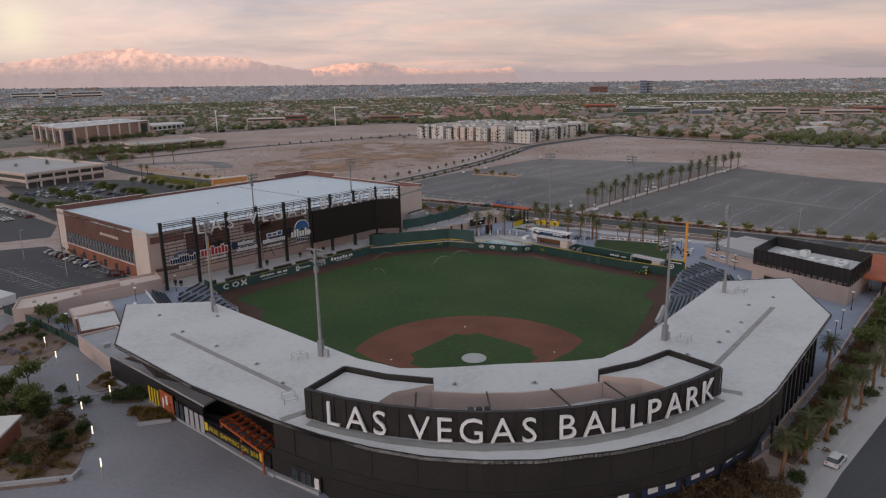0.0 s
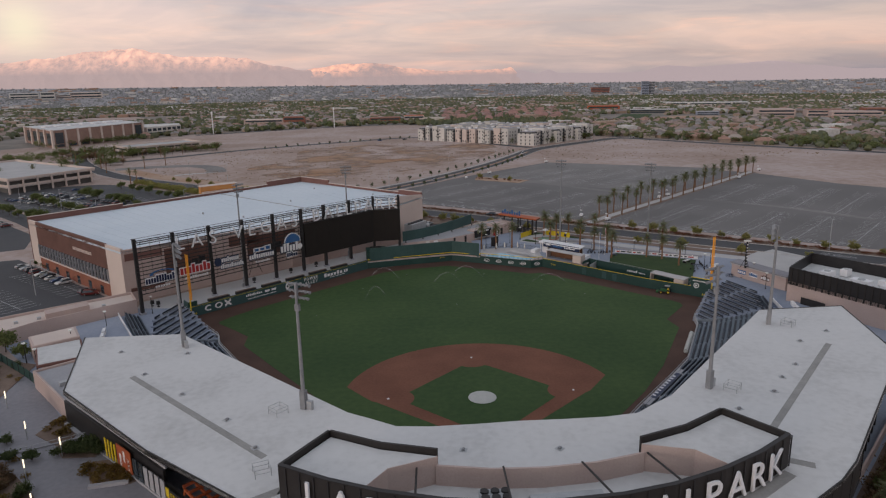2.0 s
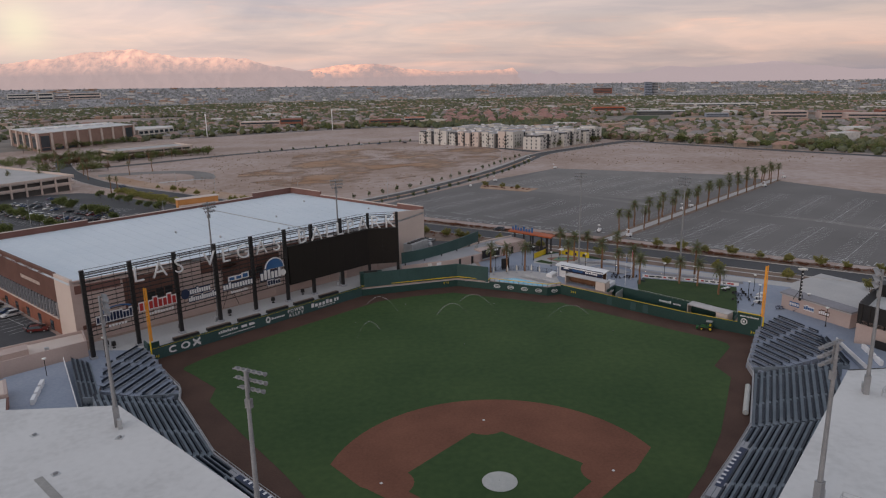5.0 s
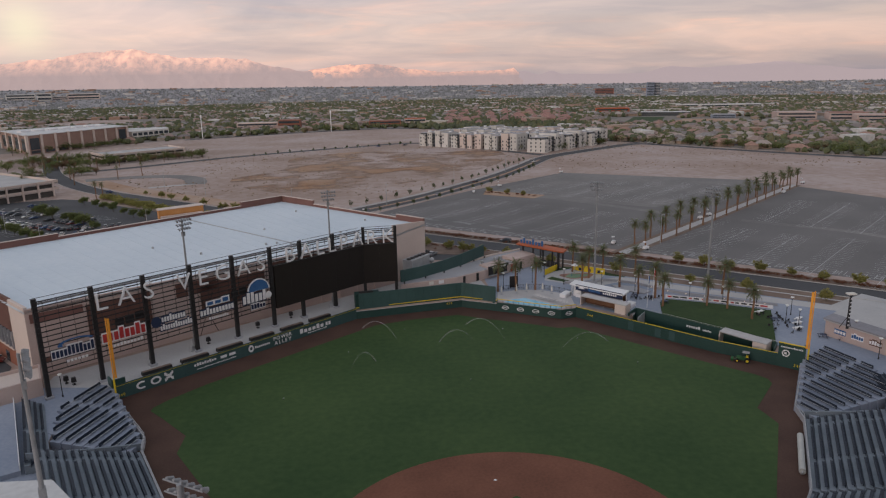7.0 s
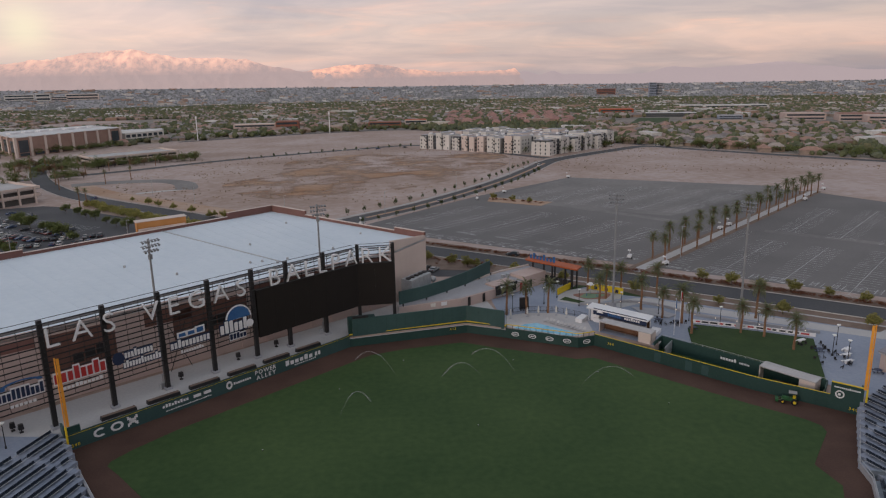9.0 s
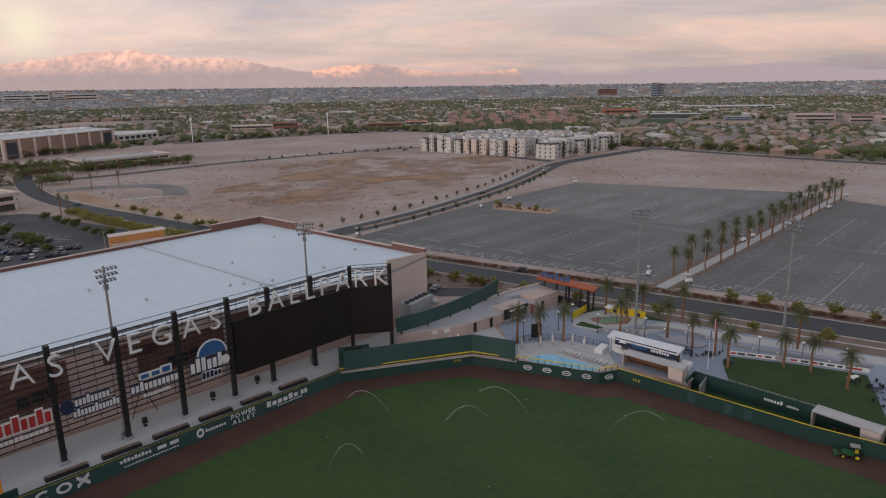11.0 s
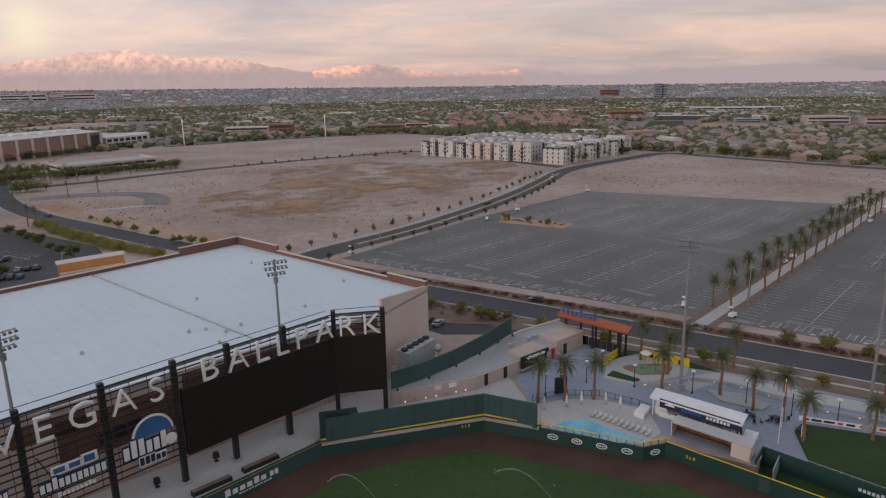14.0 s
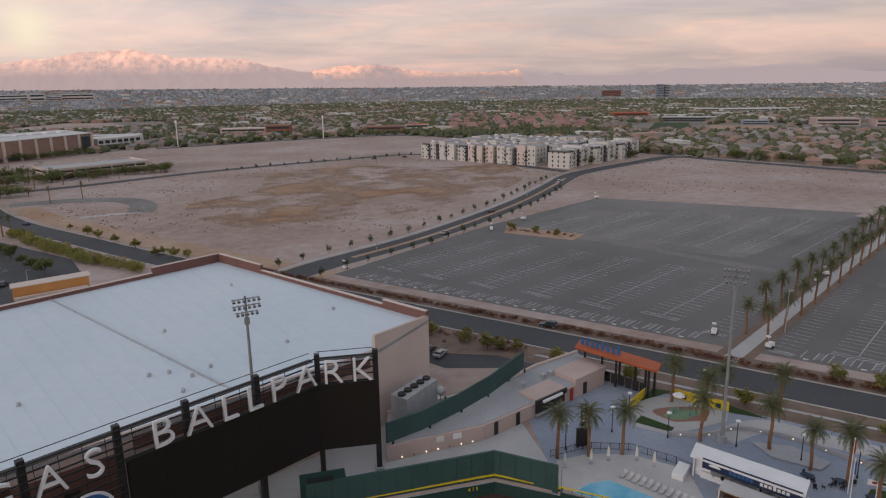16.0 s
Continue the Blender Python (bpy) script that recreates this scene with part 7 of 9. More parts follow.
structure("garden_bed", Shape().prism(polar([(-50, 209), (-22, 182), (-4, 170), (14, 167), (24, 168), (6, 180), (-30, 204)]), G, G + 0.14), "mulch", "triangular rock garden beside the driveway", "verge")
for k in range(90):
    t_ = rp.random()
    verge_s.append((-46 + 64 * t_ + rp.uniform(-3, 3), 206 - 35 * t_ + rp.uniform(-4, 4)))
verge_t += [(-4, 181), (4, 176), (12, 171), (-14, 186), (-24, 193), (-34, 200), (-9, 177), (16, 170)]
for k in range(24):
    verge_s.append(tuple(Vector((36, 293)).lerp(Vector((61, 278)), k / 24) + Vector((rp.uniform(-2, 2), rp.uniform(-2, 2)))))
verge_m += [(37, 293), (46, 287), (54, 282)]
hedge_p = smooth_path([(-174, 300), (-149, 278), (-126, 259), (-98, 241)], 4)
hedge_l = sum((Vector(b) - Vector(a)).length for a, b in zip(hedge_p, hedge_p[1:]))
hedge = []
for k in range(300):
    p, a = along(hedge_p, rp.uniform(0, hedge_l))
    w = rp.gauss(0, 1.5)
    hedge.append((p.x - math.sin(a) * w, p.y + math.cos(a) * w))
plant_stuff("boulevard_hedge", "leaf_y", hedge, 40, 2.8, 1.5, 90, "dense yellow-green desert hedge beside the boulevard", "hedge")
for k in range(26):
    p, a = along(offset(ROAD_A[4:26], -8.6), 6 + k * 8.8)
    verge_m.append((p.x + rp.uniform(-.6, .6), p.y + rp.uniform(-.6, .6)))
plant_all(T1, verge_t + verge_m, 41, 0.5, 0.85)
plant_stuff("verge_shrubs", "rustshrub", verge_s, 42, 1.0, 0.8, 60, "low rust-brown desert shrubs along the verges", "shrubs")
sap = []
for path, w in ((ROAD_B[4:31], 10.4), (ROAD_B[4:26], -9.0)):
    o = offset(path, w)
    tot = sum((Vector(b) - Vector(a)).length for a, b in zip(o, o[1:]))
    for k in range(int(tot / 11)):
        p, a = along(o, 3 + k * 11)
        sap.append((p.x + rp.uniform(-.6, .6), p.y + rp.uniform(-.6, .6)))
o = smooth_path([(4, 566), (-62, 534), (-122, 496), (-158, 466)])
for k in range(15):
    p, a = along(o, 4 + k * 11)
    sap.append((p.x, p.y))
plant_all(T6, sap, 43, 0.8, 1.25)

# planting by the street and the plaza
gb, og, wsb, ol = [], [], [], []
wall_line = [(43.2, -27.4), (61, -12.2), (78, 2.6), (100, 23.6), (127, 48)]
for k in range(54):
    p, a = along(wall_line, 1.5 + k * 1.9)
    wsb.append((p.x + 1.6 + rp.uniform(-.6, .8), p.y - 1.9 + rp.uniform(-.8, .5)))
    if k % 2 == 0:
        ol.append((p.x + 3.0, p.y - 3.4)) if k % 6 == 0 else gb.append((p.x + 2.6, p.y - 3.0))
kl = offset(smooth_path([(20, -75), (38, -52), (52, -39.5), (82, -16.5), (112, 9), (150, 45)]), 8.2)
for k in range(34):
    p, a = along(kl, 26 + k * 3.2)
    (og if k % 3 else gb).append((p.x + rp.uniform(-.5, .5), p.y + rp.uniform(-.5, .5)))
for k in range(60):
    wsb.append((rp.uniform(18, 40), rp.uniform(-40.5, -34.5)))
for x0, x1, y0, y1, n, dst in ((-67, -61, -6.4, -1.5, 40, og), (-82, -77, 8.5, 15, 26, og), (-76, -69, 1.8, 6.0, 40, gb), (-70, -67, -5.5, -1, 10, og), (-92, -76, -16, 2, 34, og), (-88, -72, -24, -12, 40, og), (-98, -78, -8, 8, 22, gb), (-118, -98, 34, 46, 24, gb), (-112, -98, 24, 34, 18, og)):
    for k in range(n):
        dst.append((rp.uniform(x0, x1), rp.uniform(y0, y1)))
structure("arena_bed", Shape().wall([(-103.6, 92.4), (-140.4, 123.8)], G, G + 0.14, -2.6), "mulch", "narrow planting bed along the arena wall", "planter")
structure("arena_pavement", Shape().wall([(-105.4, 90.4), (-142.2, 121.8)], G, G + 0.12, -1.6), "walk", "pale concrete pavement along the arena", "pavement")
for k in range(26):
    p = Vector((-105.0, 91.4)).lerp(Vector((-141.2, 122.2)), k / 25)
    gb += [(p.x + 0.5, p.y + 0.6)] * 2 if k % 4 else []
for k in range(7):
    for j, (ax, ay) in enumerate(((-176, 282), (-190, 262), (-204, 243), (-215, 226))):
        ol.append((ax + 7.6 * k + rp.uniform(-1, 1), ay - 6.6 * k + rp.uniform(-1, 1)))
for k in range(34):
    (gb if k % 3 else wsb).append((rp.uniform(-83, -75.5), rp.uniform(-20, -4)))
    og.append((rp.uniform(-80, -72.5), rp.uniform(-23, -8)))
plant_stuff("ochre_grasses", "shrub", og, 44, 0.9, 0.75, 90, "clumps of dry ochre grass in the beds", "grasses")
plant_all(T5, gb[::2], 45, 0.5, 1.0)
plant_all(T8, wsb[::2], 46, 0.5, 1.1)
plant_stuff("wall_shrubs", "hedge", wsb[1::2], 46, 2.0, 1.3, 160, "brown shrubs massed along the wall", "shrubs")
plant_all(T2, ol + [(-104, 44), (-110, 48), (-96, 12), (-170, 104), (-152, 86), (-182, 128), (-205, 140), (-190, 96), (-140, 66), (-226, 150)], 47, 0.6, 1.1)
plant_all(T7, [(-90.5, 1.5), (-97.0, 5.0), (-94, -4), (-86.5, -2.5)], 48, 0.6, 0.95)
for i, pl in enumerate(([(-70.3, -0.4), (-66.2, -7.6), (-60.6, -7.0), (-58.8, -5.6), (-65.8, 0.2)], [(-83.4, 9.4), (-76.4, 4.4), (-75.4, 14.2), (-82.0, 15.6)], [(-77.4, 4.6), (-74.9, 1.4), (-69.6, 1.2), (-67.6, 4.6), (-71.6, 7.4)],
                        [(-100, 10), (-92, -26), (-71.6, -24.4), (-71.4, -21), (-74, -9), (-80, -3), (-88, 2)], [(-120, 48), (-116, 22), (-98, 22), (-99, 40)])):
    structure("planting_bed_%d" % (i + 1), Shape().prism(polar(pl), G, G + 0.14), "mulch", "mulched desert planting bed on the plaza", "planter")
structure("planting_bed_street", Shape().prism(polar([(43.6, -27.8), (61.4, -12.6), (78.4, 2.2), (100.4, 23.2), (127.4, 47.6), (130.0, 43.6), (103, 18.8), (81.6, -2.0), (64, -16.6), (46, -31.6)]), G, G + 0.2), "mulch", "planting bed along the pink wall", "planter")
structure("planting_bed_front", Shape().prism(polar([(17.0, -42.6), (31.4, -34.6), (42.0, -28.4), (40.8, -33.0), (33.0, -38.6), (20.0, -46.5)]), G, G + 0.5), "mulch", "raised bed of brown shrubs before the front", "planter")
kw = thing("bed_wall", "low pale concrete wall round a planting bed", "wall", -76, -25, G)
Shape().wall([(-95, -25.6), (-70.6, -23.6), (-70.2, -21.4)], G, G + 0.8, 0.5).make("wall", "concrete", kw)
kw2 = thing("bench_wall", "pale concrete bench wall beside the planting", "wall", -58, -7, G)
Shape().wall([(-66.6, -7.9), (-60.8, -7.0)], G, G + 0.55, 0.7).make("wall", "concrete", kw2)
ramp = thing("ramp_rail", "grey steel railing along the plaza ramp", "railing", -82, 3, G)
Shape().wall([(-88.6, 1.0), (-68.0, 10.6)], G + 0.95, G + 1.02, 0.08).make("rail", "steel", ramp)
Shape().wall([(-88.6, 1.0), (-68.0, 10.6)], G, G + 0.3, 0.25).make("kerb", "concrete", ramp)
for k in range(12):
    p, a = along([(-88.6, 1.0), (-68.0, 10.6)], k * 2.0)
    Shape().box(p.x, p.y, G + 0.3, 0.07, 0.07, 0.68).make("post", "steel", ramp)
structure("concourse_wall", Shape().wall(wall_line, G, G + 1.7, 0.35), "pink", "low pink stucco wall beside the concourse", "wall")
structure("street_bed_wall", Shape().wall([(17.0, -43.4), (31.6, -35.2), (43.4, -28.2)], G, G + 1.0, -0.3), "pink", "low pink stucco planter wall", "wall")
structure("pavement_street", Shape().sheet(polar([(20, -52), (40, -37), (66, -17), (84, -2), (106, 18), (132, 44), (136, 38), (108, 10.8), (79, -14), (52, -34.6), (36, -48), (26, -62)]), G + 0.065), "walk", "pale concrete street pavement", "pavement")

# small brick house on the plaza
bh = thing("brick_kiosk", "small red brick kiosk with a pale roof", "kiosk", -89.9, -13.5, G)
Shape().prism(polar([(-95.00, -9.4), (-94.80, -17.4), (-85.80, -17.0), (-86.20, -9.0)]), G, G + 3.6).make("wall", "brick", bh)
Shape().prism(polar([(-95.40, -9.0), (-95.20, -17.8), (-85.40, -17.4), (-85.80, -8.6)]), G + 3.6, G + 4.0).make("roof", "stucco_w", bh)
Shape().prism(polar([(-88.30, -17.3), (-86.90, -17.25), (-86.90, -17.05), (-88.30, -17.1)]), G + 1.1, G + 2.6).make("window_frame", "white", bh)
Shape().prism(polar([(-88.00, -17.36), (-87.20, -17.33), (-87.20, -17.05), (-88.00, -17.1)]), G + 1.35, G + 2.35).make("window_pane", "glass", bh)
Shape().prism(polar([(-92.00, -17.5), (-90.60, -17.45), (-90.60, -17.1), (-92.00, -17.2)]), G, G + 2.3).make("door", "white", bh)
pt = thing("picnic_table", "round blue picnic table with fixed seats on the plaza", "picnic table", -107.5, 28.2, G, 0, "picnic tables")
Shape().tube((0, 0, 0.72), (0, 0, 0.78), 0.8, n=12).make("top", "navy", pt, local=True)
Shape().tube((0, 0, 0), (0, 0, 0.72), 0.08, n=6).make("post", "black", pt, local=True)
for k in range(4):
    c_, s__ = math.cos(k * math.pi / 2), math.sin(k * math.pi / 2)
    Shape().box(c_ * 1.15, s__ * 1.15, 0.42, 0.45, 0.45, 0.06).box(c_ * 1.15, s__ * 1.15, 0, 0.06, 0.06, 0.42).make("seat", "navy", pt, local=True)
for x, y in ((-104.6, 27.0), (-110.6, 30.0), (-112.5, 26.8), (88.4, 84.6), (92.0, 82.4), (96.0, 80.0), (57.6, 116.0), (60.0, 111.6), (53.4, 117.6), (83.0, 96.0)):
    copy_thing(pt, put(x, y, G, 0, 0, 20))
chair = thing("patio_chair", "dark metal patio chair on the corner terrace", "chair", 80.6, 98.8, G, 0, "patio chairs")
Shape().box(0, 0, 0.42, 0.5, 0.5, 0.06).make("seat", "black", chair, local=True)
Shape().box(0, 0.24, 0.48, 0.5, 0.05, 0.45).make("backrest", "black", chair, local=True)
for a, b in ((-.2, -.2), (.2, -.2), (.2, .2), (-.2, .2)):
    Shape().box(a, b, 0, 0.05, 0.05, 0.42).make("leg", "black", chair, local=True)
rc = random.Random(51)
for k in range(34):
    x, y = (rc.uniform(79.0, 86.5), rc.uniform(86.0, 100.0)) if k < 24 else (rc.uniform(52, 60), rc.uniform(111.5, 119.0))
    copy_thing(chair, put(x, y, G, 0, 0, rc.uniform(0, 360)))
tbl = thing("patio_table", "white square table with a bench on the terrace", "table", 87.4, 92.8, G, 20, "terrace tables")
Shape().box(0, 0, 0.72, 2.2, 0.9, 0.06).make("top", "white", tbl, local=True)
Shape().box(-.7, 0, 0, 0.1, 0.7, 0.72).box(.7, 0, 0, 0.1, 0.7, 0.72).make("trestle", "white", tbl, local=True)
Shape().box(0, .85, 0.40, 2.2, 0.35, 0.06).box(-.7, .85, 0, .08, .3, .4).box(.7, .85, 0, .08, .3, .4).make("bench", "white", tbl, local=True)
for x, y in ((89.6, 95.6), (85.4, 89.6), (82.2, 101.4)):
    copy_thing(tbl, put(x, y, G, 0, 0, rc.uniform(0, 40)))

for x, y, m_ in ((57.4, 113.8, "red"), (53.6, 108.6, "blue"), (58.6, 109.8, None)):
    fl = thing("flagpole", "slim white flagpole" + (" with a limp %s and white flag" % m_ if m_ == "red" else " with a limp blue flag" if m_ else " without a flag"), "flagpole", x, y, G, 0, "flagpoles")
    Shape().tube((x, y, G), (x, y, G + 9.2), 0.08, 0.05, 8).make("pole", "white", fl)
    Shape().ball(x, y, G + 9.3, 0.12, 0.12, 0.12).make("finial", "white", fl)
    if m_:
        fg = Shape()
        for k in range(6):
            fg.box(x + 0.18 + 0.07 * (k % 2), y - 0.05 + 0.05 * k, G + 6.9 + 0.03 * k, 0.12, 0.1, 1.9, k * 25)
        fg.make("flag", m_, fl)
        if m_ == "red":
            w_ = Shape()
            for k in range(4):
                w_.box(x + 0.3, y + 0.06 * k, G + 7.0 + k * 0.45, 0.14, 0.2, 0.2, 20)
            w_.make("stripe", "white", fl)

# tractor on the warning track
tr = thing("tractor", "small green utility tractor with a front loader", "tractor", 64.6, 78.4, 0.0, 150)
Shape().box(0.4, 0, 0.6, 1.9, 0.8, 0.75, taper=0.9).make("bonnet", "green", tr, local=True)
Shape().box(-0.9, 0, 0.7, 0.9, 1.0, 0.5).make("seat_deck", "green", tr, local=True)
Shape().box(-0.9, 0, 1.2, 0.5, 0.5, 0.5).make("seat", "yellow", tr, local=True)
Shape().box(-0.6, 0, 2.35, 1.5, 1.4, 0.1).make("canopy", "roofgrey", tr, local=True)
for x, y in ((-1.2, -.6), (-1.2, .6), (0, -.6), (0, .6)):
    Shape().box(x, y, 1.1, 0.06, 0.06, 1.25).make("canopy_post", "black", tr, local=True)
for x, y, r in ((-1.0, -.75, .62), (-1.0, .75, .62), (1.1, -.65, .42), (1.1, .65, .42)):
    w_ = Shape().tube((x, y - .16, r), (x, y + .16, r), r, n=14).make("wheel", "rubber", tr, local=True)
    Shape().tube((x, y - .18, r), (x, y + .18, r), r * 0.5, n=10).make("rim", "yellow", w_, local=True)
Shape().box(2.2, 0, 0.25, 0.5, 1.5, 0.55, taper=1.1).make("bucket", "green", tr, local=True)
Shape().tube((0.6, .55, 1.2), (2.1, .55, .5), .07, n=6).make("loader_arm", "green", tr, local=True)
Shape().tube((0.6, -.55, 1.2), (2.1, -.55, .5), .07, n=6).make("loader_arm", "green", tr, local=True)

# sprinklers: small heads in the turf
spr = thing("sprinkler", "small pop-up sprinkler head in the turf", "sprinkler", -28, 92, 0.03, 0, "turf sprinklers")
Shape().tube((0, 0, 0), (0, 0, 0.25), 0.09, 0.06, 8).make("riser", "black", spr, local=True)
Shape().tube((0, 0, 0.25), (0, 0, 0.32), 0.1, 0.1, 8).make("nozzle", "steel", spr, local=True)
for x, y in ((-14, 105), (3, 108), (12, 103), (30, 95), (40, 80), (-40, 70), (0, 75)):
    copy_thing(spr, put(x, y, 0.03))

# water from the sprinklers in thin arcs
for x, y, az, reach in ((-16, 98.8, 136, 13), (11.5, 96.1, 125, 15), (3.6, 94.6, 165, 9), (23.7, 88.4, 20, 14), (-27, 81.4, 45, 8)):
    jt = thing("water_jet", "thin arc of water spray from a lawn sprinkler", "water spray", x, y, 0.06, az, "sprinkler jets")
    js, n_ = Shape(), 14
    for k in range(n_):
        u0, u1 = k / n_, (k + 1) / n_
        z0, z1 = 4 * 3.4 * u0 * (1 - u0) + 0.02, 4 * 3.4 * u1 * (1 - u1) + 0.02
        js.tube((u0 * reach, 0, z0), (u1 * reach, 0, z1), 0.02 + 0.16 * u0, 0.02 + 0.16 * u1, 6)
    tagged(js.make("spray", "spray", jt, local=True), kind="stuff")

# rolled cover at the foot of the stand
rt_ = thing("rolled_tarpaulin", "long grey rolled-up field cover beside the stand", "tarpaulin roll", 54.7, 41.3, 0.0)
Shape().tube((57.9, 46.6, 0.55), (51.4, 36.1, 0.55), 0.55, n=14).make("roll", "tarp", rt_, smooth=False)
Shape().tube((58.2, 47.1, 0.55), (51.1, 35.6, 0.55), 0.12, n=8).make("core_tube", "steel", rt_)

# cars
CARS = {}


def car(colour, label, suv=False):
    m_ = mat("car_paint", tuple(c * 0.9 for c in colour), tuple(min(1, c * 1.08) for c in colour), rough=0.28, s1=0.5, s2=5, bump=0.0, spec=0.5)
    th = thing("car", label, "car", 0, -400, G, 0, "parked cars")
    L, W, H = (4.8, 1.95, 1.72) if suv else (4.6, 1.82, 1.42)
    hl = L / 2
    prof = [(-hl, .35), (-hl, .85), (-hl + .15, .95), (hl - 1.25, .98), (hl - .2, .80), (hl, .62), (hl, .35)]
    sh = Shape()
    n = len(prof)
    sh.add([(x, -W / 2, z) for x, z in prof] + [(x, W / 2, z) for x, z in prof], [(i, (i + 1) % n, n + (i + 1) % n, n + i) for i in range(n)] + [tuple(reversed(range(n))), tuple(range(n, 2 * n))])
    sh.make("body", m_, th, local=True)
    back = -hl + (.25 if suv else .75)
    cab = [(back, .95), (back + .3, H - .08), (hl - 2.2, H - .08), (hl - 1.35, .97)]
    w1, w2 = W / 2 - .06, W / 2 - .26
    Shape().add([(cab[0][0], -w1, .95), (cab[1][0], -w2, cab[1][1]), (cab[2][0], -w2, cab[2][1]), (cab[3][0], -w1, .97), (cab[0][0], w1, .95), (cab[1][0], w2, cab[1][1]), (cab[2][0], w2, cab[2][1]), (cab[3][0], w1, .97)],
                [(3, 2, 1, 0), (4, 5, 6, 7), (0, 1, 5, 4), (1, 2, 6, 5), (2, 3, 7, 6)]).make("cabin_glass", "glass", th, local=True)
    Shape().add([(back + .26, -w2 - .03, H - .1), (hl - 2.16, -w2 - .03, H - .1), (hl - 2.16, w2 + .03, H - .1), (back + .26, w2 + .03, H - .1), (back + .4, -w2 + .05, H), (hl - 2.35, -w2 + .05, H), (hl - 2.35, w2 - .05, H), (back + .4, w2 - .05, H)],
                [(3, 2, 1, 0), (4, 5, 6, 7), (0, 1, 5, 4), (1, 2, 6, 5), (2, 3, 7, 6), (3, 0, 4, 7)]).make("roof", m_, th, local=True)
    for x in (-hl + .85, hl - .9):
        for y in (-W / 2 + .1, W / 2 - .1):
            w_ = Shape().tube((x, y - .11, .34), (x, y + .11, .34), .34, n=12).make("wheel", "rubber", th, local=True)
            Shape().tube((x, y - .125, .34), (x, y + .125, .34), .2, n=10).make("rim", "steel", w_, local=True)
    for y in (-W / 2 + .28, W / 2 - .28):
        Shape().box(hl - .08, y, .62, .2, .36, .14).make("headlight", "lampglow", th, local=True)
        Shape().box(-hl + .04, y, .72, .12, .3, .16).make("tail_light", "red", th, local=True)
    return th


protos = [car((0.62, 0.62, 0.62), "white parked suv with dark windows", True), car((0.02, 0.02, 0.022), "black parked saloon car"), car((0.30, 0.31, 0.32), "silver parked saloon car"),
          car((0.14, 0.022, 0.02), "dark red parked pickup-sized suv", True), car((0.045, 0.05, 0.058), "dark grey parked suv", True), car((0.03, 0.06, 0.14), "dark blue parked saloon car"), car((0.55, 0.54, 0.50), "white parked saloon car")]
rv = random.Random(77)
spots = []
for k in range(13):
    p = Vector((-106.5, 95.0)).lerp(Vector((-141, 125)), k / 12)
    if k not in (1, 2, 3):
        spots.append((p.x - 4.0, p.y - 4.6, 49 + (180 if rv.random() < .5 else 0)))
for k in range(16):
    p = Vector((-150, 82)).lerp(Vector((-186, 112)), k / 15)
    if rv.random() < .6:
        spots.append((p.x, p.y, 49))
for r_ in range(5):
    for k in range(25):
        q = Vector((-222, 252)) + Vector((0.51, 0.86)) * (r_ * 8.8 + (-1.6 if r_ % 2 else 0)) + Vector((0.86, -0.51)) * (k * 2.75)
        if rv.random() < (0.8 if r_ < 3 else 0.14) and k not in (8, 9, 17):
            spots.append((q.x, q.y, 59 + (180 if rv.random() < .5 else 0)))
for r_ in range(4):
    for k in range(15):
        q = Vector((-216, 213)) + Vector((0.74, -0.67)) * (k * 2.75) + Vector((-0.67, -0.74)) * (r_ * 8.6)
        if rv.random() < .85 and k != 7:
            spots.append((q.x, q.y, 48))
for (x0, y0), (x1, y1), n in (((-160, 214), (-133, 222), 11), ((-159, 224), (-135, 231), 9)):
    for k in range(n):
        if rv.random() < .8:
            p = Vector((x0, y0)).lerp(Vector((x1, y1)), k / n)
            spots.append((p.x, p.y, 106))
for k in range(10):
    spots.append((-196 - k * 3.0, 122 + k * 1.5, 62))
used = [False] * len(protos)


def park(i, x, y, a):
    m = put(x, y, G + 0.04, 0, 0, a)
    if not used[i]:
        protos[i].matrix_world = m
        used[i] = True
    else:
        copy_thing(protos[i], m)


park(0, 53.2, -31.7, 39)
park(3, -108.6, 88.6, 12)
park(4, 27.0, 184.2, 148)
park(1, -5.2, 171.0, 60)
park(2, -2.6, 168.6, 60)
for x, y, a in spots:
    park(rv.choice((0, 1, 1, 2, 2, 4, 4, 5, 6, 6, 3)), x, y, a)
for x, y, a in ((8, 288, 52), (34, 330, 55), (90, 418, 60), (-60, 540, 20), (-30, 548, 20), (-5, 556, 20), (-46, 543, 20), (230, 540, -25), (300, 512, -22), (420, 462, -22), (520, 424, -20), (-180, 320, 142)):
    park(rv.choice((0, 1, 2, 5, 6)), x, y, a)

# mobile light trailers in the lots
ltr = thing("light_trailer", "white mobile lighting trailer with a folded mast", "light trailer", 76.8, 167.3, G + 0.04, 30, "lighting trailers")
Shape().box(0, 0, 0.5, 2.2, 1.3, 0.9, taper=0.92).make("cabinet", "white", ltr, local=True)
Shape().tube((-0.9, 0, 1.3), (-0.9, 0, 3.0), .07, n=6).make("mast", "steel", ltr, local=True)
Shape().box(-0.9, 0, 2.9, .5, 1.0, .4).make("lamp_head", "white", ltr, local=True)
Shape().tube((1.1, 0, .55), (2.3, 0, .5), .06, n=6).make("drawbar", "black", ltr, local=True)
for y in (-.7, .7):
    Shape().tube((0, y - .1, .33), (0, y + .1, .33), .33, n=12).make("wheel", "rubber", ltr, local=True)
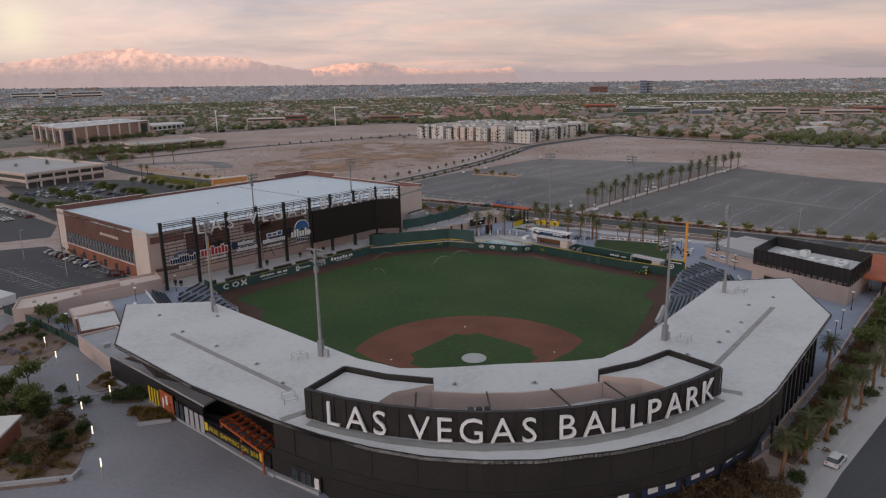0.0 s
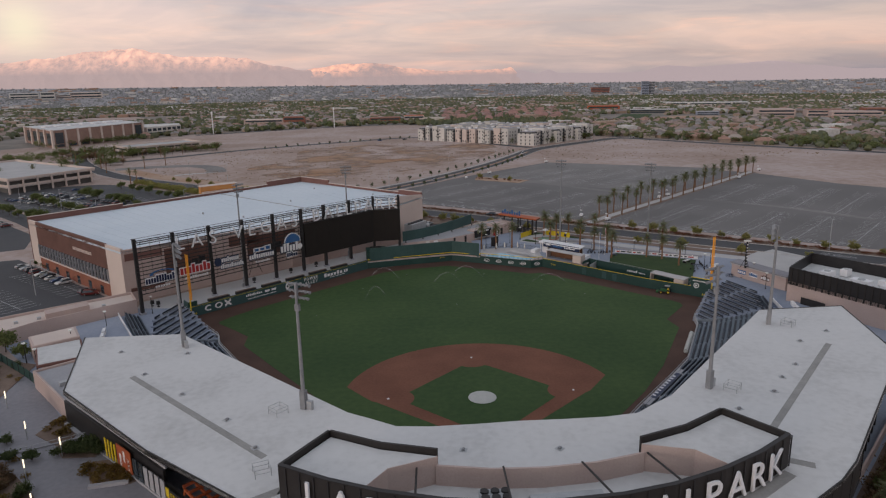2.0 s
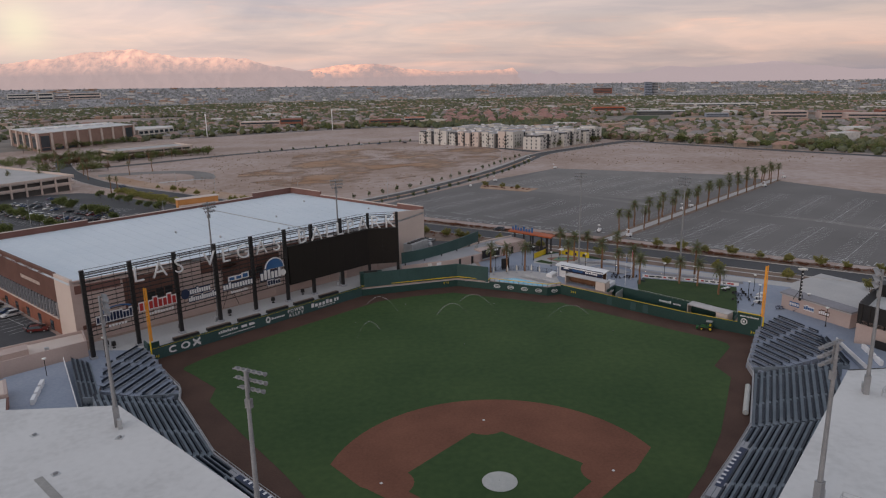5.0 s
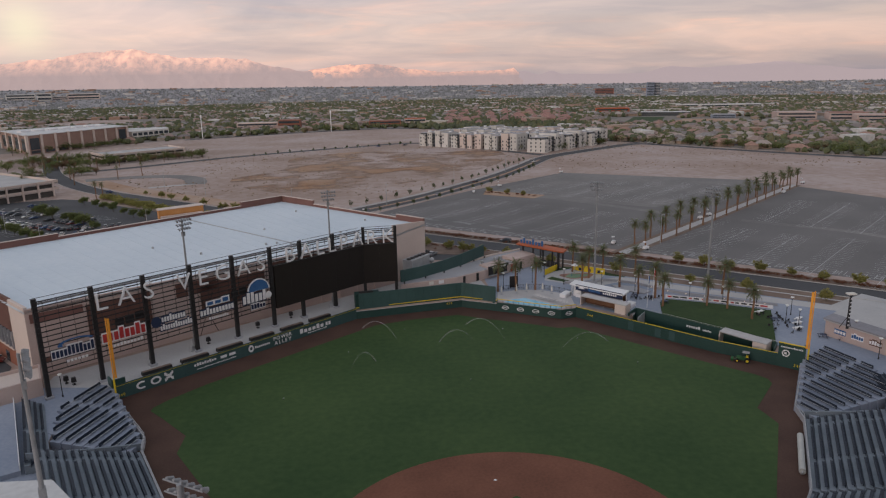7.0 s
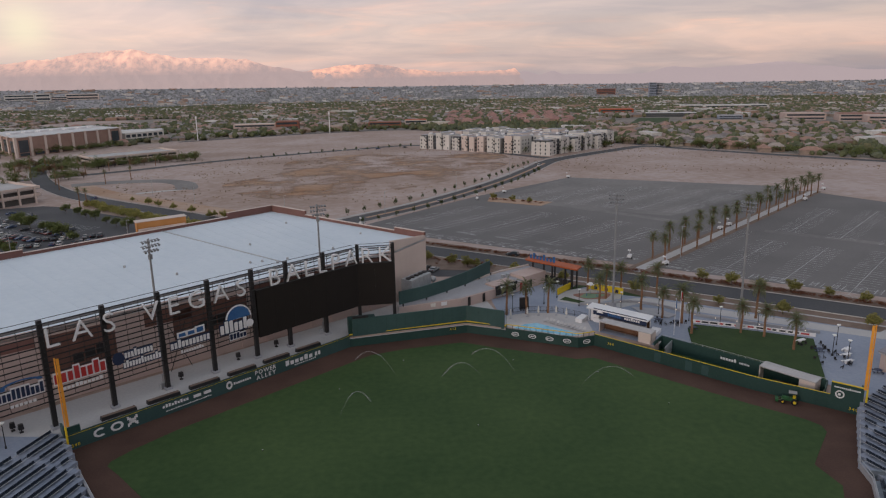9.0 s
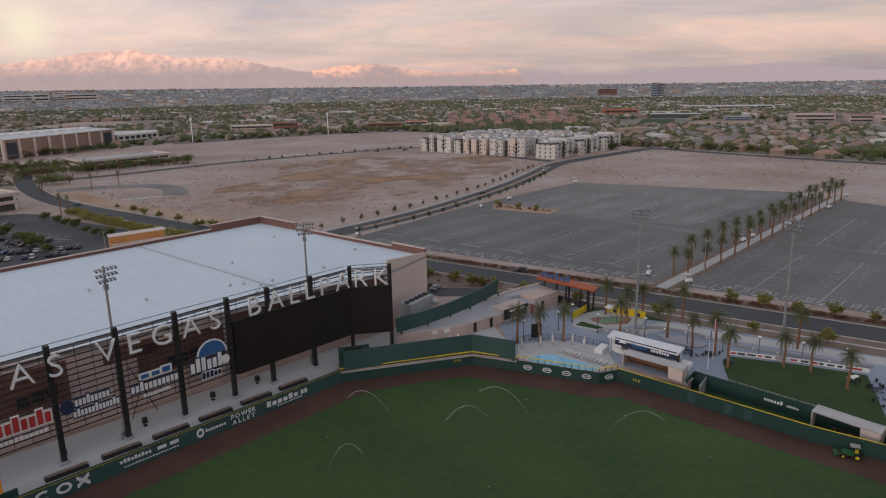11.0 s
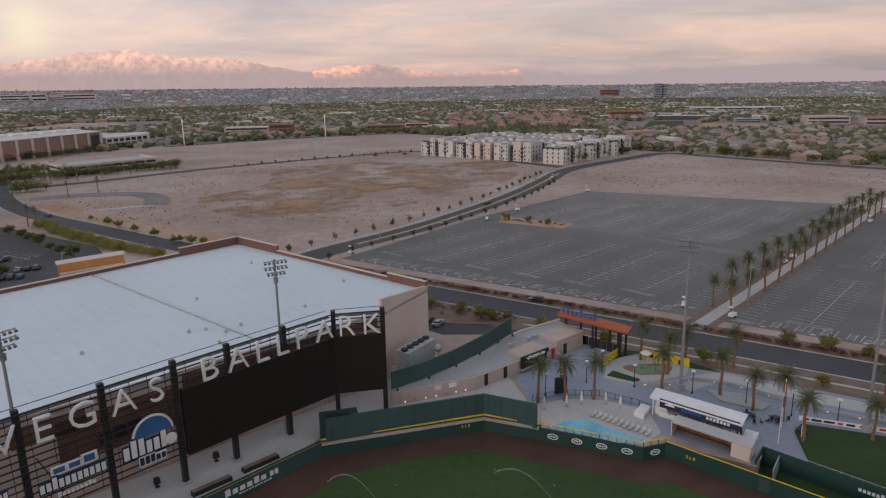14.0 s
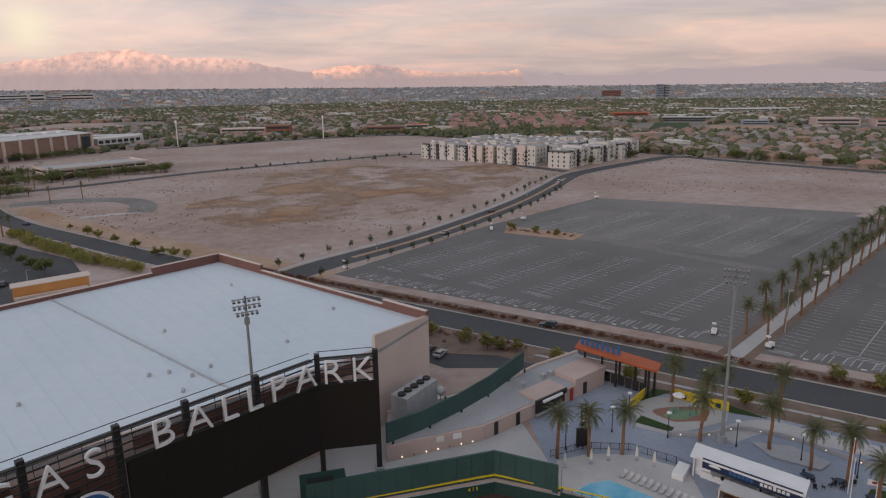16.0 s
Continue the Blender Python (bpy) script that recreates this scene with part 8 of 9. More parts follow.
for x, y, a in ((67.6, 176.5, 60), (128, 221, 20), (121, 215, 30), (28.2, 293, 80), (-30, 240.6, 50), (96, 361.6, 10), (226, 301, 20), (196, 272, 30), (46, 312, 15)):
    copy_thing(ltr, put(x, y, G + 0.04, 0, 0, a))
slp = thing("street_light", "slim grey street light with a short arm", "street light", 86, 176, G, 0, "lot lights")
Shape().tube((0, 0, 0), (0, 0, 11), .13, .08, 7).make("pole", "steel", slp, local=True)
Shape().box(0.5, 0, 10.9, 1.2, .3, .12).make("head", "steel", slp, local=True)
for x, y in ((160, 246), (-66, 256), (-20, 262), (20, 322), (60, 372), (-120, 300), (-150, 324), (140, 110), (200, 70), (-118, 210), (-150, 190), (-180, 220), (-210, 240), (-125, 90), (-150, 112), (-172, 70)):
    copy_thing(slp, put(x, y, G, 0, 0, 30))
twr = thing("speaker_tower", "black lattice loudspeaker mast with a pale disc top", "loudspeaker mast", 90.4, 79.5, 6.6, 0)
Shape().box(0, 0, 0, 0.45, 0.45, 8.2, taper=0.8).make("mast", "black", twr, local=True)
for k in range(8):
    Shape().box(0, -0.24, 0.8 + k * 0.9, 0.3, 0.06, 0.25).make("lattice", "white", twr, local=True)
Shape().box(0, 0, 8.2, 1.9, 1.2, 0.35).make("top", "canvas", twr, local=True)
Shape().tube((1.4, 0.8, 0), (0, 0, 3.2), .08, n=6).tube((-1.2, 1.0, 0), (0, 0, 3.2), .08, n=6).make("stay", "black", twr, local=True)

# ---- low buildings beside the stands ----
rb = thing("plant_building", "pink building with a black slatted screen round its roof", "building", 105, 53, G)
RB = [(92, 60.6), (105.5, 36.1), (123.2, 50.6), (107.4, 73.4)]
Shape().prism(polar(RB), G, 8.6).make("wall", "pink", rb, "pink stucco walls")
Shape().prism(polar(offset(RB + [RB[0]], 0.4)[:-1]), 8.6, 9.4).make("roof", "roof", rb, "pale gravel roof")
RBc = polar(RB)
Shape().wall(RBc, 7.7, 12.4, 0.18, closed=True).make("screen", "black", rb, "black slatted screen")
for i in range(4):
    a, b = Vector(RBc[i]), Vector(RBc[(i + 1) % 4])
    L = (b - a).length
    for k in range(int(L / 1.7)):
        p = a + (b - a) * ((k + .5) * 1.7 / L)
        Shape().box(p.x, p.y, 7.7, 0.35, 0.35, 4.8, math.degrees(math.atan2(b.y - a.y, b.x - a.x))).make("slat", "brown", rb)
for x, y, sx_, sy_, h_ in ((98, 57, 3, 2.2, 1.2), (103, 60, 4, 2.6, 1.5), (107, 52, 3, 5, 1.4), (110, 46, 4, 2.5, 1.6), (104.6, 47, 2.2, 2.2, 1.0), (108.5, 60, 2.5, 2, 1.8), (113, 50, 2, 4, 1.3)):
    u_ = thing("rooftop_unit", "pale rooftop air conditioning unit", "air conditioner", x, y, 9.4, 30, "rooftop units")
    Shape().box(0, 0, 0.2, sx_, sy_, h_, taper=0.95).make("case", "white", u_, local=True)
    Shape().tube((0, 0, h_ + .2), (0, 0, h_ + .4), min(sx_, sy_) * .3, n=12).make("fan_cowl", "steel", u_, local=True)
    Shape().box(0, 0, 0, sx_ * .9, sy_ * .9, .2).make("curb", "steel", u_, local=True)
Shape().wall([(93.5, 56.4), (96.5, 50.6)], G, G + 2.8, -0.1).make("door", "black", rb)
lb = thing("corner_building", "low building with a pale flat roof and pinkish walls", "building", 100, 84, G)
LB = [(89.6, 85.8), (97.4, 69.4), (105.0, 72.4), (113.5, 83.0), (105.0, 96.6)]
Shape().prism(polar(LB), G, 6.3).make("wall", "pink", lb)
Shape().prism(polar([(89.2, 85.9), (97.2, 68.9), (105.2, 72.0), (114.0, 83.0), (105.0, 97.2)]), 6.3, 6.6).make("roof", "walk", lb, "pale flat roof")
Shape().prism(polar([(89.0, 86.0), (97.0, 68.7), (101.4, 70.6), (93.4, 88.6)]), 6.6, 6.9).make("front_roof", "plaza", lb, "grey-brown roof strip over the counters")
for s0, m_, n_ in ((2.0, "blue", 4), (6.0, "white", 5), (10.0, "maroon_dark", 5)):
    word_bars(lb, [(89.6, 85.8), (97.4, 69.4)], s0 + .3, s0 + 3.0, G + 1.6, 0.9, "white" if m_ != "white" else "blue", n_, 0.14, int(s0), m_)
Shape().wall([(103.8, 98.0), (107.6, 95.0)], 4.0, 4.3, 1.0).make("eave", "cream", lb)
og_ = thing("gate_roof", "orange-red gate roof on black posts beside the street", "canopy", 128, 50, G)
Shape().prism(polar([(115.5, 44.0), (123.0, 36.0), (144.0, 56.0), (136.0, 66.0)]), 7.4, 7.8).make("roof", "rust", og_, "orange-red metal roof")
for k in range(9):
    p, a = along([(119.0, 40.6), (140, 61)], 1 + k * 3.3)
    Shape().box(p.x, p.y, G, .35, .35, 4.9, 45).make("post", "black", og_)
Shape().wall([(119.0, 40.6), (140, 61)], G, G + 2.6, 0.1).make("gate", "black", og_)

pl_ = thing("ticket_building", "long low pink building with parapets", "building", -103, 62, G)
PLB = [(-119.0, 48.8), (-113.0, 50.4), (-107.6, 57.4), (-88.6, 71.6), (-92.6, 78.6), (-112.6, 65.6), (-122.6, 58.6)]
Shape().prism(polar(PLB), G, 5.6).make("wall", "pink", pl_)
Shape().prism(polar(offset(polar(PLB) + [polar(PLB)[0]], 0.5)[:-1]), 5.6, 5.7).make("roof", "cream", pl_)
Shape().wall(polar(PLB), 5.6, 6.3, 0.35, closed=True).make("parapet", "pink", pl_)
Shape().prism(polar([(-106.4, 60.0), (-98.4, 66.0), (-100.4, 69.0), (-108.4, 63.2)]), 5.7, 7.2).make("upper_block", "pink", pl_)
for k in range(6):
    p = (-117 + k * 4.2, 55.6 + k * 2.6)
    Shape().box(p[0], p[1], 5.7, 0.9, 0.7, 0.6, 30).make("roof_unit", "steel", pl_)
kk = thing("concession_kiosk", "kiosk with a white roof and maroon fascia", "kiosk", -94, 40, G)
Shape().prism(polar([(-101.0, 44.6), (-93.4, 32.6), (-87.4, 36.6), (-94.8, 48.4)]), G, 5.4).make("wall", "pink", kk)
Shape().prism(polar([(-99.6, 41.6), (-94.2, 31.6), (-86.0, 35.8), (-91.6, 46.0)]), 5.4, 5.9).make("fascia", "maroon", kk)
Shape().prism(polar([(-99.1, 41.5), (-94.1, 32.2), (-86.6, 36.0), (-91.7, 45.4)]), 5.9, 6.0).make("roof", "roof", kk)
Shape().prism(polar([(-104.0, 47.2), (-99.8, 41.0), (-92.0, 46.4), (-96.0, 53.0)]), G, 6.4).make("rear_block", "pink", kk)
Shape().prism(polar([(-103.4, 47.0), (-99.6, 41.6), (-92.6, 46.4), (-96.2, 52.2)]), 6.4, 6.5).make("rear_roof", "cream", kk)
gb2 = thing("guest_building", "pink stucco box with a grey flat roof beside the stand", "building", -86, 22, G)
GB = [(-93.2, 28.4), (-78.6, 12.4), (-72.4, 18.0), (-86.4, 33.6)]
Shape().prism(polar(GB), G, 5.9).make("wall", "pink", gb2)
Shape().prism(polar(offset(polar(GB) + [polar(GB)[0]], 0.6)[:-1]), 5.9, 5.98).make("roof", "concrete", gb2)
Shape().wall(polar(GB), 5.9, 6.4, 0.4, closed=True).make("parapet", "pink", gb2)
Shape().box(-84, 22, 5.98, 1.4, 1.1, .8, 40).make("roof_unit", "steel", gb2)
fn = thing("plaza_fence", "tall dark green fence along the plaza", "fence", -108, 40, G)
Shape().wall([(-126, 57), (-112, 46), (-97, 33), (-93, 29)], G, G + 2.1, 0.08).make("panel", "padding", fn)
for k in range(14):
    p, a = along([(-126, 57), (-112, 46), (-97, 33), (-93, 29)], k * 3)
    Shape().box(p.x, p.y, G, .12, .12, 2.3).make("post", "black", fn)
wt = thing("marquee", "small white peaked marquee tent", "tent", -131.5, 66, G)
Shape().prism(polar([(-135, 63), (-130, 60.5), (-127.6, 66), (-132.6, 68.6)]), G, G + 2.6).make("wall", "white", wt)
Shape().add([(-135, 63, G + 2.6), (-130, 60.5, G + 2.6), (-127.6, 66, G + 2.6), (-132.6, 68.6, G + 2.6), (-131.3, 64.5, G + 4.6)], [(0, 1, 4), (1, 2, 4), (2, 3, 4), (3, 0, 4)]).make("roof", "white", wt)

# ---- the town and the mountains ----


def hits_lot(x, y):
    """Whether a place lies in the open land, the lots or the stadium."""
    if math.hypot(x - MID[0], y - MID[1]) > 1090:
        return y < 400
    inside = False
    n = len(town)
    for i in range(n):
        (x0, y0), (x1, y1) = town[i], town[(i + 1) % n]
        if (y0 > y) != (y1 > y) and x < (x1 - x0) * (y - y0) / (y1 - y0) + x0:
            inside = not inside
    return not inside


CLEAR = [(285, 830, 400, 1010), (345, 800, 480, 925), (-660, 1080, -400, 1420), (360, 990, 470, 1045), (580, 1260, 690, 1330), (-250, 890, -130, 950), (300, 1100, 400, 1150), (430, 895, 490, 950), (490, 740, 640, 900), (-400, 780, -280, 870), (-470, 540, -330, 780)]


def free(x, y):
    return not any(a < x < c and b < y < d for a, b, c, d in CLEAR)


def tile(base, faces, places):
    """Many copies of one small shape in one mesh; places: x, y, z, sx, sy, sz, angle."""
    b = np.array(base, float)
    P = np.array(places, float)
    c, s = np.cos(P[:, 6]), np.sin(P[:, 6])
    x = b[None, :, 0] * P[:, 3:4]
    y = b[None, :, 1] * P[:, 4:5]
    X = x * c[:, None] - y * s[:, None] + P[:, 0:1]
    Y = x * s[:, None] + y * c[:, None] + P[:, 1:2]
    Z = b[None, :, 2] * P[:, 5:6] + P[:, 2:3]
    v = np.stack([X, Y, Z], -1).reshape(-1, 3)
    n = len(b)
    f = [tuple(i + k * n for i in fc) for k in range(len(P)) for fc in faces]
    sh = Shape()
    sh.v, sh.f = v.tolist(), f
    return sh


rt = random.Random(101)
houses, trees, blocks = [], [], []


def scatter(r0, r1, step, hs, tree_ratio, tree_size, tall=1.0):
    """Houses, stores and trees over a ring of the land, on curving streets."""
    r = r0
    while r < r1:
        n = int(r * radians(82) / step)
        for i in range(n):
            a = radians(-41) + radians(82) * (i + rt.uniform(-.4, .4)) / n
            q = r + rt.uniform(-.4, .4) * step
            px, py = MID[0] + math.sin(a) * q, MID[1] + math.cos(a) * q
            if hits_lot(px, py) or not free(px, py) or q > 4375:
                continue
            street = noise.noise(Vector((px * 0.004, py * 0.004, 3.0)))
            green = noise.noise(Vector((px * 0.005, py * 0.0035, 9.0)))
            if rt.random() < 0.80 and street > -0.36:
                ang = 0.25 + 0.6 * round(noise.noise(Vector((px * 0.002, py * 0.002, 1.0))) * 3) + rt.choice((0, math.pi / 2))
                houses.append((px, py, terrain(px, py) - .3, hs * rt.uniform(0.8, 1.35), hs * rt.uniform(0.6, 0.85), rt.uniform(4.6, 7.4) * tall, ang))
            elif rt.random() < (0.06 if q < 1100 else 0.30):
                blocks.append((px, py, terrain(px, py) - .3, hs * rt.uniform(1.2, 2.8), hs * rt.uniform(0.8, 1.5), rt.uniform(5, 8), rt.choice((0.25, 0.25, 1.8, -0.6))))
            for k in range(int(tree_ratio + rt.random() + (1.5 if green > 0.1 else -0.5 if green < -0.3 else 0))):
                w = tree_size * rt.uniform(0.55, 1.35)
                tx, ty = px + rt.uniform(-.6, .6) * step, py + rt.uniform(-.6, .6) * step
                trees.append((tx, ty, terrain(tx, ty) + w * 0.75, w, w * rt.uniform(.8, 1.2), w * rt.uniform(.8, 1.3), rt.uniform(0, 6.28)))
        r += step * 0.95


scatter(560, 1000, 18, 12.5, 3.3, 2.7)
scatter(1000, 2000, 23, 14.5, 3.2, 3.2)
scatter(2000, 3000, 34, 19, 2.2, 4.0)
near = (len(houses), len(trees))
scatter(3000, 4370, 34, 16, 1.4, 3.2, 0.5)
walls_b = [(-.5, -.5, 0), (.5, -.5, 0), (.5, .5, 0), (-.5, .5, 0), (-.5, -.5, .62), (.5, -.5, .62), (.5, .5, .62), (-.5, .5, .62)]
M["house_wall"] = palette("house_stucco", [(0.36, 0.28, 0.22), (0.42, 0.34, 0.28), (0.30, 0.24, 0.20), (0.46, 0.40, 0.34), (0.34, 0.25, 0.19)])
M["house_roof"] = palette("house_roof_tiles", [(0.27, 0.20, 0.175), (0.31, 0.235, 0.205), (0.23, 0.20, 0.19), (0.34, 0.215, 0.17), (0.28, 0.26, 0.25), (0.37, 0.315, 0.28)])
M["block_wall"] = palette("store_walls", [(0.50, 0.45, 0.40), (0.40, 0.30, 0.24), (0.56, 0.54, 0.52), (0.36, 0.24, 0.18), (0.62, 0.60, 0.58)])
M["town_leaf"] = palette("town_foliage", [(0.105, 0.115, 0.058), (0.125, 0.130, 0.068), (0.09, 0.104, 0.06), (0.14, 0.13, 0.07), (0.115, 0.125, 0.078)], s=0.5, vary=0.3)


# horizon palettes: distance haze is painted in as paler, greyer colours
M["far_wall"] = palette("hazy_far_stucco", [(0.33, 0.32, 0.325), (0.30, 0.29, 0.30), (0.38, 0.37, 0.375)])
M["far_roof"] = palette("hazy_far_roofs", [(0.28, 0.27, 0.28), (0.30, 0.29, 0.295), (0.31, 0.30, 0.31), (0.44, 0.435, 0.44)])
M["far_leaf"] = palette("hazy_far_foliage", [(0.225, 0.23, 0.225), (0.245, 0.25, 0.245), (0.21, 0.215, 0.215)])
W_F = [(0, 1, 5, 4), (1, 2, 6, 5), (2, 3, 7, 6), (3, 0, 4, 7)]
R_F = [(0, 1, 5, 4), (1, 2, 5), (2, 3, 4, 5), (3, 0, 4), (3, 2, 1, 0)]
roof_b = [(-.56, -.56, .58), (.56, -.56, .58), (.56, .56, .58), (-.56, .56, .58), (-.22, 0, 1.0), (.22, 0, 1.0)]
box_b = [(-.5, -.5, 0), (.5, -.5, 0), (.5, .5, 0), (-.5, .5, 0), (-.5, -.5, 1), (.5, -.5, 1), (.5, .5, 1), (-.5, .5, 1)]
ico = Shape().ball(0, 0, 0, 1, 1, 1, 0.28, random.Random(5))
nh_, nt_ = near
tagged(tile(walls_b, W_F, houses[:nh_]).make("house_walls", "house_wall", exact=True), "tan stucco walls of many distant suburban houses", "houses", kind="stuff")
tagged(tile(roof_b, R_F, houses[:nh_]).make("house_roofs", "house_roof", exact=True), "brown and grey hipped roofs of many distant houses", "roofs", kind="stuff")
tagged(tile(ico.v, ico.f, trees[:nt_]).make("town_trees", "town_leaf", exact=True), "green tree crowns throughout the distant town", "trees", kind="stuff")
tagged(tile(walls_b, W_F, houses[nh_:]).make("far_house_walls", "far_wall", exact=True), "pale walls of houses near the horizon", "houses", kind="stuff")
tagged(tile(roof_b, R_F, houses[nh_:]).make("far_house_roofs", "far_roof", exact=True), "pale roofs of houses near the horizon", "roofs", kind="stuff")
tagged(tile(ico.v, ico.f, trees[nt_:]).make("far_trees", "far_leaf", exact=True), "haze-faded green tree crowns near the horizon", "trees", kind="stuff")
tagged(tile(box_b, W_F + [(4, 5, 6, 7)], blocks).make("store_blocks", "block_wall", exact=True), "pale flat-roofed stores scattered through the distant town", "buildings", kind="stuff")

# leafy belts near the open land, made of clumps of small leaves
belt = []
for (x0, y0), (x1, y1), n, w in (((-268, 414), (-176, 488), 110, 9), ((-345, 520), (-285, 606), 60, 12), ((-310, 440), (-250, 470), 50, 14), ((226, 556), (300, 480), 60, 12), ((300, 480), (450, 352), 90, 16), ((450, 352), (640, 226), 80, 18), ((-245, 668), (0, 778), 70, 12), ((190, 570), (214, 555), 14, 8), ((26, 545), (100, 494), 34, 1.5), ((116, 487), (186, 540), 30, 1.5),
                                 ((-262, 372), (-222, 392), 30, 8), ((-350, 400), (-270, 420), 40, 16)):
    for k in range(n):
        t = rt.random()
        belt.append((x0 + (x1 - x0) * t + rt.gauss(0, w * .5), y0 + (y1 - y0) * t + abs(rt.gauss(0, w))))
TB = leafy("street_tree", 61, 6.5, 3.6, "leaf", "rounded green street tree at the edge of town", "town edge trees", 260)
TO = leafy("street_tree", 62, 5.5, 3.0, "hedge", "rust-orange autumn tree at the edge of town", "autumn trees", 240)
cut = [b for i, b in enumerate(belt) if i % 4 == 0]
keep_t = [b for i, b in enumerate(belt) if i % 4]
plant_all(TB, keep_t[::4], 62, 0.7, 1.4)
plant_stuff("edge_trees", "leaf", [b for i, b in enumerate(keep_t) if i % 4], 64, 6.0, 3.4, 170, "rounded green trees at the edge of town", "trees")
plant_all(TO, cut, 63, 0.7, 1.2)
# low scrub in the sandy lots
scr = []
for k in range(2600):
    x, y = rt.uniform(-190, 330), rt.uniform(270, 540)
    inF = y > 300 + (x + 10) * 1.0 and y > 260 - 0.55 * (x + 60) and y < 540 + min(0, x) * 0.3 and x < 95
    inG = x > 100 and y > 372 and y < 545 - 0.32 * (x - 180) and x < 400
    if (inF or inG) and noise.noise(Vector((x * .02, y * .02, 4))) > -0.15:
        scr.append((x, y, G + .1, rt.uniform(.2, .55), rt.uniform(.2, .55), rt.uniform(.2, .4), rt.uniform(0, 6)))
M["scrubleaf"] = palette("desert_scrub", [(0.20, 0.13, 0.075), (0.24, 0.17, 0.10), (0.16, 0.12, 0.075), (0.28, 0.19, 0.11)], s=1.0)
tagged(tile(ico.v, ico.f, scr).make("desert_scrub", "scrubleaf"), "low dry ochre scrub scattered over the sandy lots", "scrub", kind="stuff")
patch = smooth_path([(-98, 345), (-104, 372), (-83, 405), (-86, 455), (-62, 482), (-38, 492), (10, 480), (48, 492), (58, 462), (44, 410), (6, 362), (-40, 322), (-70, 320), (-98, 345)], 4)[:-1]
structure("ochre_patch", Shape().sheet(polar([(-30 + (x + 30) * 1.22, 405 + (y - 405) * 1.18) for x, y in patch]), G + 0.03), "scrub_thin", "ochre scrubby patch of bare earth", "ground")
structure("dirt_loop", Shape().wall(smooth_path([(-212, 362), (-192, 371), (-168, 374), (-154, 366), (-147, 352), (-146, 344)]), G, G + 0.04, 13.0), "asphalt_old", "grey worn loop of a dirt track", "track")
structure("gravel_streak", Shape().wall(smooth_path([(-162, 332), (-149, 339), (-136, 345)]), G, G + 0.03, 4.0), "walk", "pale streak of gravel on the sandy lot", "ground")


# apartments


def apartment(seed, label):
    """A four-storey block: grey core, projecting white bays of uneven height, dark recesses with balconies."""
    r = random.Random(seed)
    th = thing("apartment_block", label, "apartment building", 0, 0, 0, 0, "apartment complex", exact=True)
    Shape().box(0, 0, 0, 33, 14, 12.2).make("wall", "stucco_g", th, "grey stucco core", local=True)
    Shape().box(0, 0, 12.2, 32, 13, .4).make("roof", "concrete", th, local=True)
    win = Shape()
    for k, x in enumerate((-13.2, -4.6 + r.uniform(-1, 1), 4.4 + r.uniform(-1, 1), 13.2)):
        h = 12.7 + r.choice((-1.6, 0, .6, 1.9)) + r.uniform(-.2, .2)
        w = 7.0 if k in (0, 3) else r.uniform(4.6, 7.4)
        y0, y1 = -7.0 - r.choice((.5, 1.6, 3.4)), 7.0 + r.choice((.5, 1.4))
        Shape().box(x, (y0 + y1) / 2, 0, w, y1 - y0, h).make("tower_wall", "stucco_w" if r.random() < .8 else "cream", th, "white stucco bay", local=True)
        Shape().box(x, (y0 + y1) / 2, h, w - .6, y1 - y0 - .6, .12).make("tower_roof", "concrete", th, local=True)
        for f in range(4):
            z = 0.9 + f * 3.1
            for j in (-w * .26, w * .28):
                if r.random() < .7:
                    win.box(x + j, y0 - .02, z, 1.2 if j < 0 else .8, .1, 1.5)
                win.box(x + j, y1 + .02, z, 1.0, .1, 1.6)
            if k in (0, 3):
                for j in (-4.6, 0, 4.6):
                    win.box(x + (w / 2 + .02) * (1 if k else -1), j, z, .1, 1.1, 1.6)
    for x in (-9.0, -0.1, 8.9):
        Shape().box(x, -7.06, .1, 2.5, .12, 11.9).make("recess_panel", "brown", th, "dark brown cladding in the recess", local=True)
        for f in range(4):
            if f:
                Shape().box(x, -7.9, f * 3.1 - .1, 2.9, 1.7, .2).make("balcony", "concrete", th, local=True)
                Shape().box(x, -8.7, f * 3.1 + .1, 2.9, .08, 1.0).make("balcony_rail", "black", th, local=True)
            win.box(x, -7.14, .5 + f * 3.1, 1.8, .1, 2.1)
            win.box(x, 7.02, .9 + f * 3.1, 1.8, .1, 1.7)
    tagged(win.make("window", "glass", th, local=True), kind="stuff")
    for k in range(4):
        Shape().box(-12 + 8 * k + r.uniform(-1, 1), r.uniform(-2, 3), 12.6, 2.6, 2.4, 1.4).make("roof_unit", "white", th, local=True)
    return th


A = [apartment(k, l) for k, l in ((1, "white and grey four-storey apartment block with balconies"), (2, "white stepped apartment block with dark windows"), (3, "pale apartment block with brown recesses"))]
ra = random.Random(19)
e1, e2 = Vector((0.755, -0.656)), Vector((0.743, 0.669))
spots = [(Vector((24, 583)) + e1 * s_ + e2 * (10 + j * 27), -41) for j in range(4) for s_ in (-8, 29, 66)]
spots += [(Vector((108.6, 509.5)) - e1 * 10 + e2 * (16 + k * 36), 49) for k in range(3)]
for i, (q, turn) in enumerate(spots):
    m = pose(q.x, q.y, G, 0, 0, turn + (180 if i > 2 and turn < 0 and ra.random() < .4 else 0))
    if i < 3:
        A[i].matrix_world = m
    else:
        copy_thing(A[ra.randrange(3)], m)

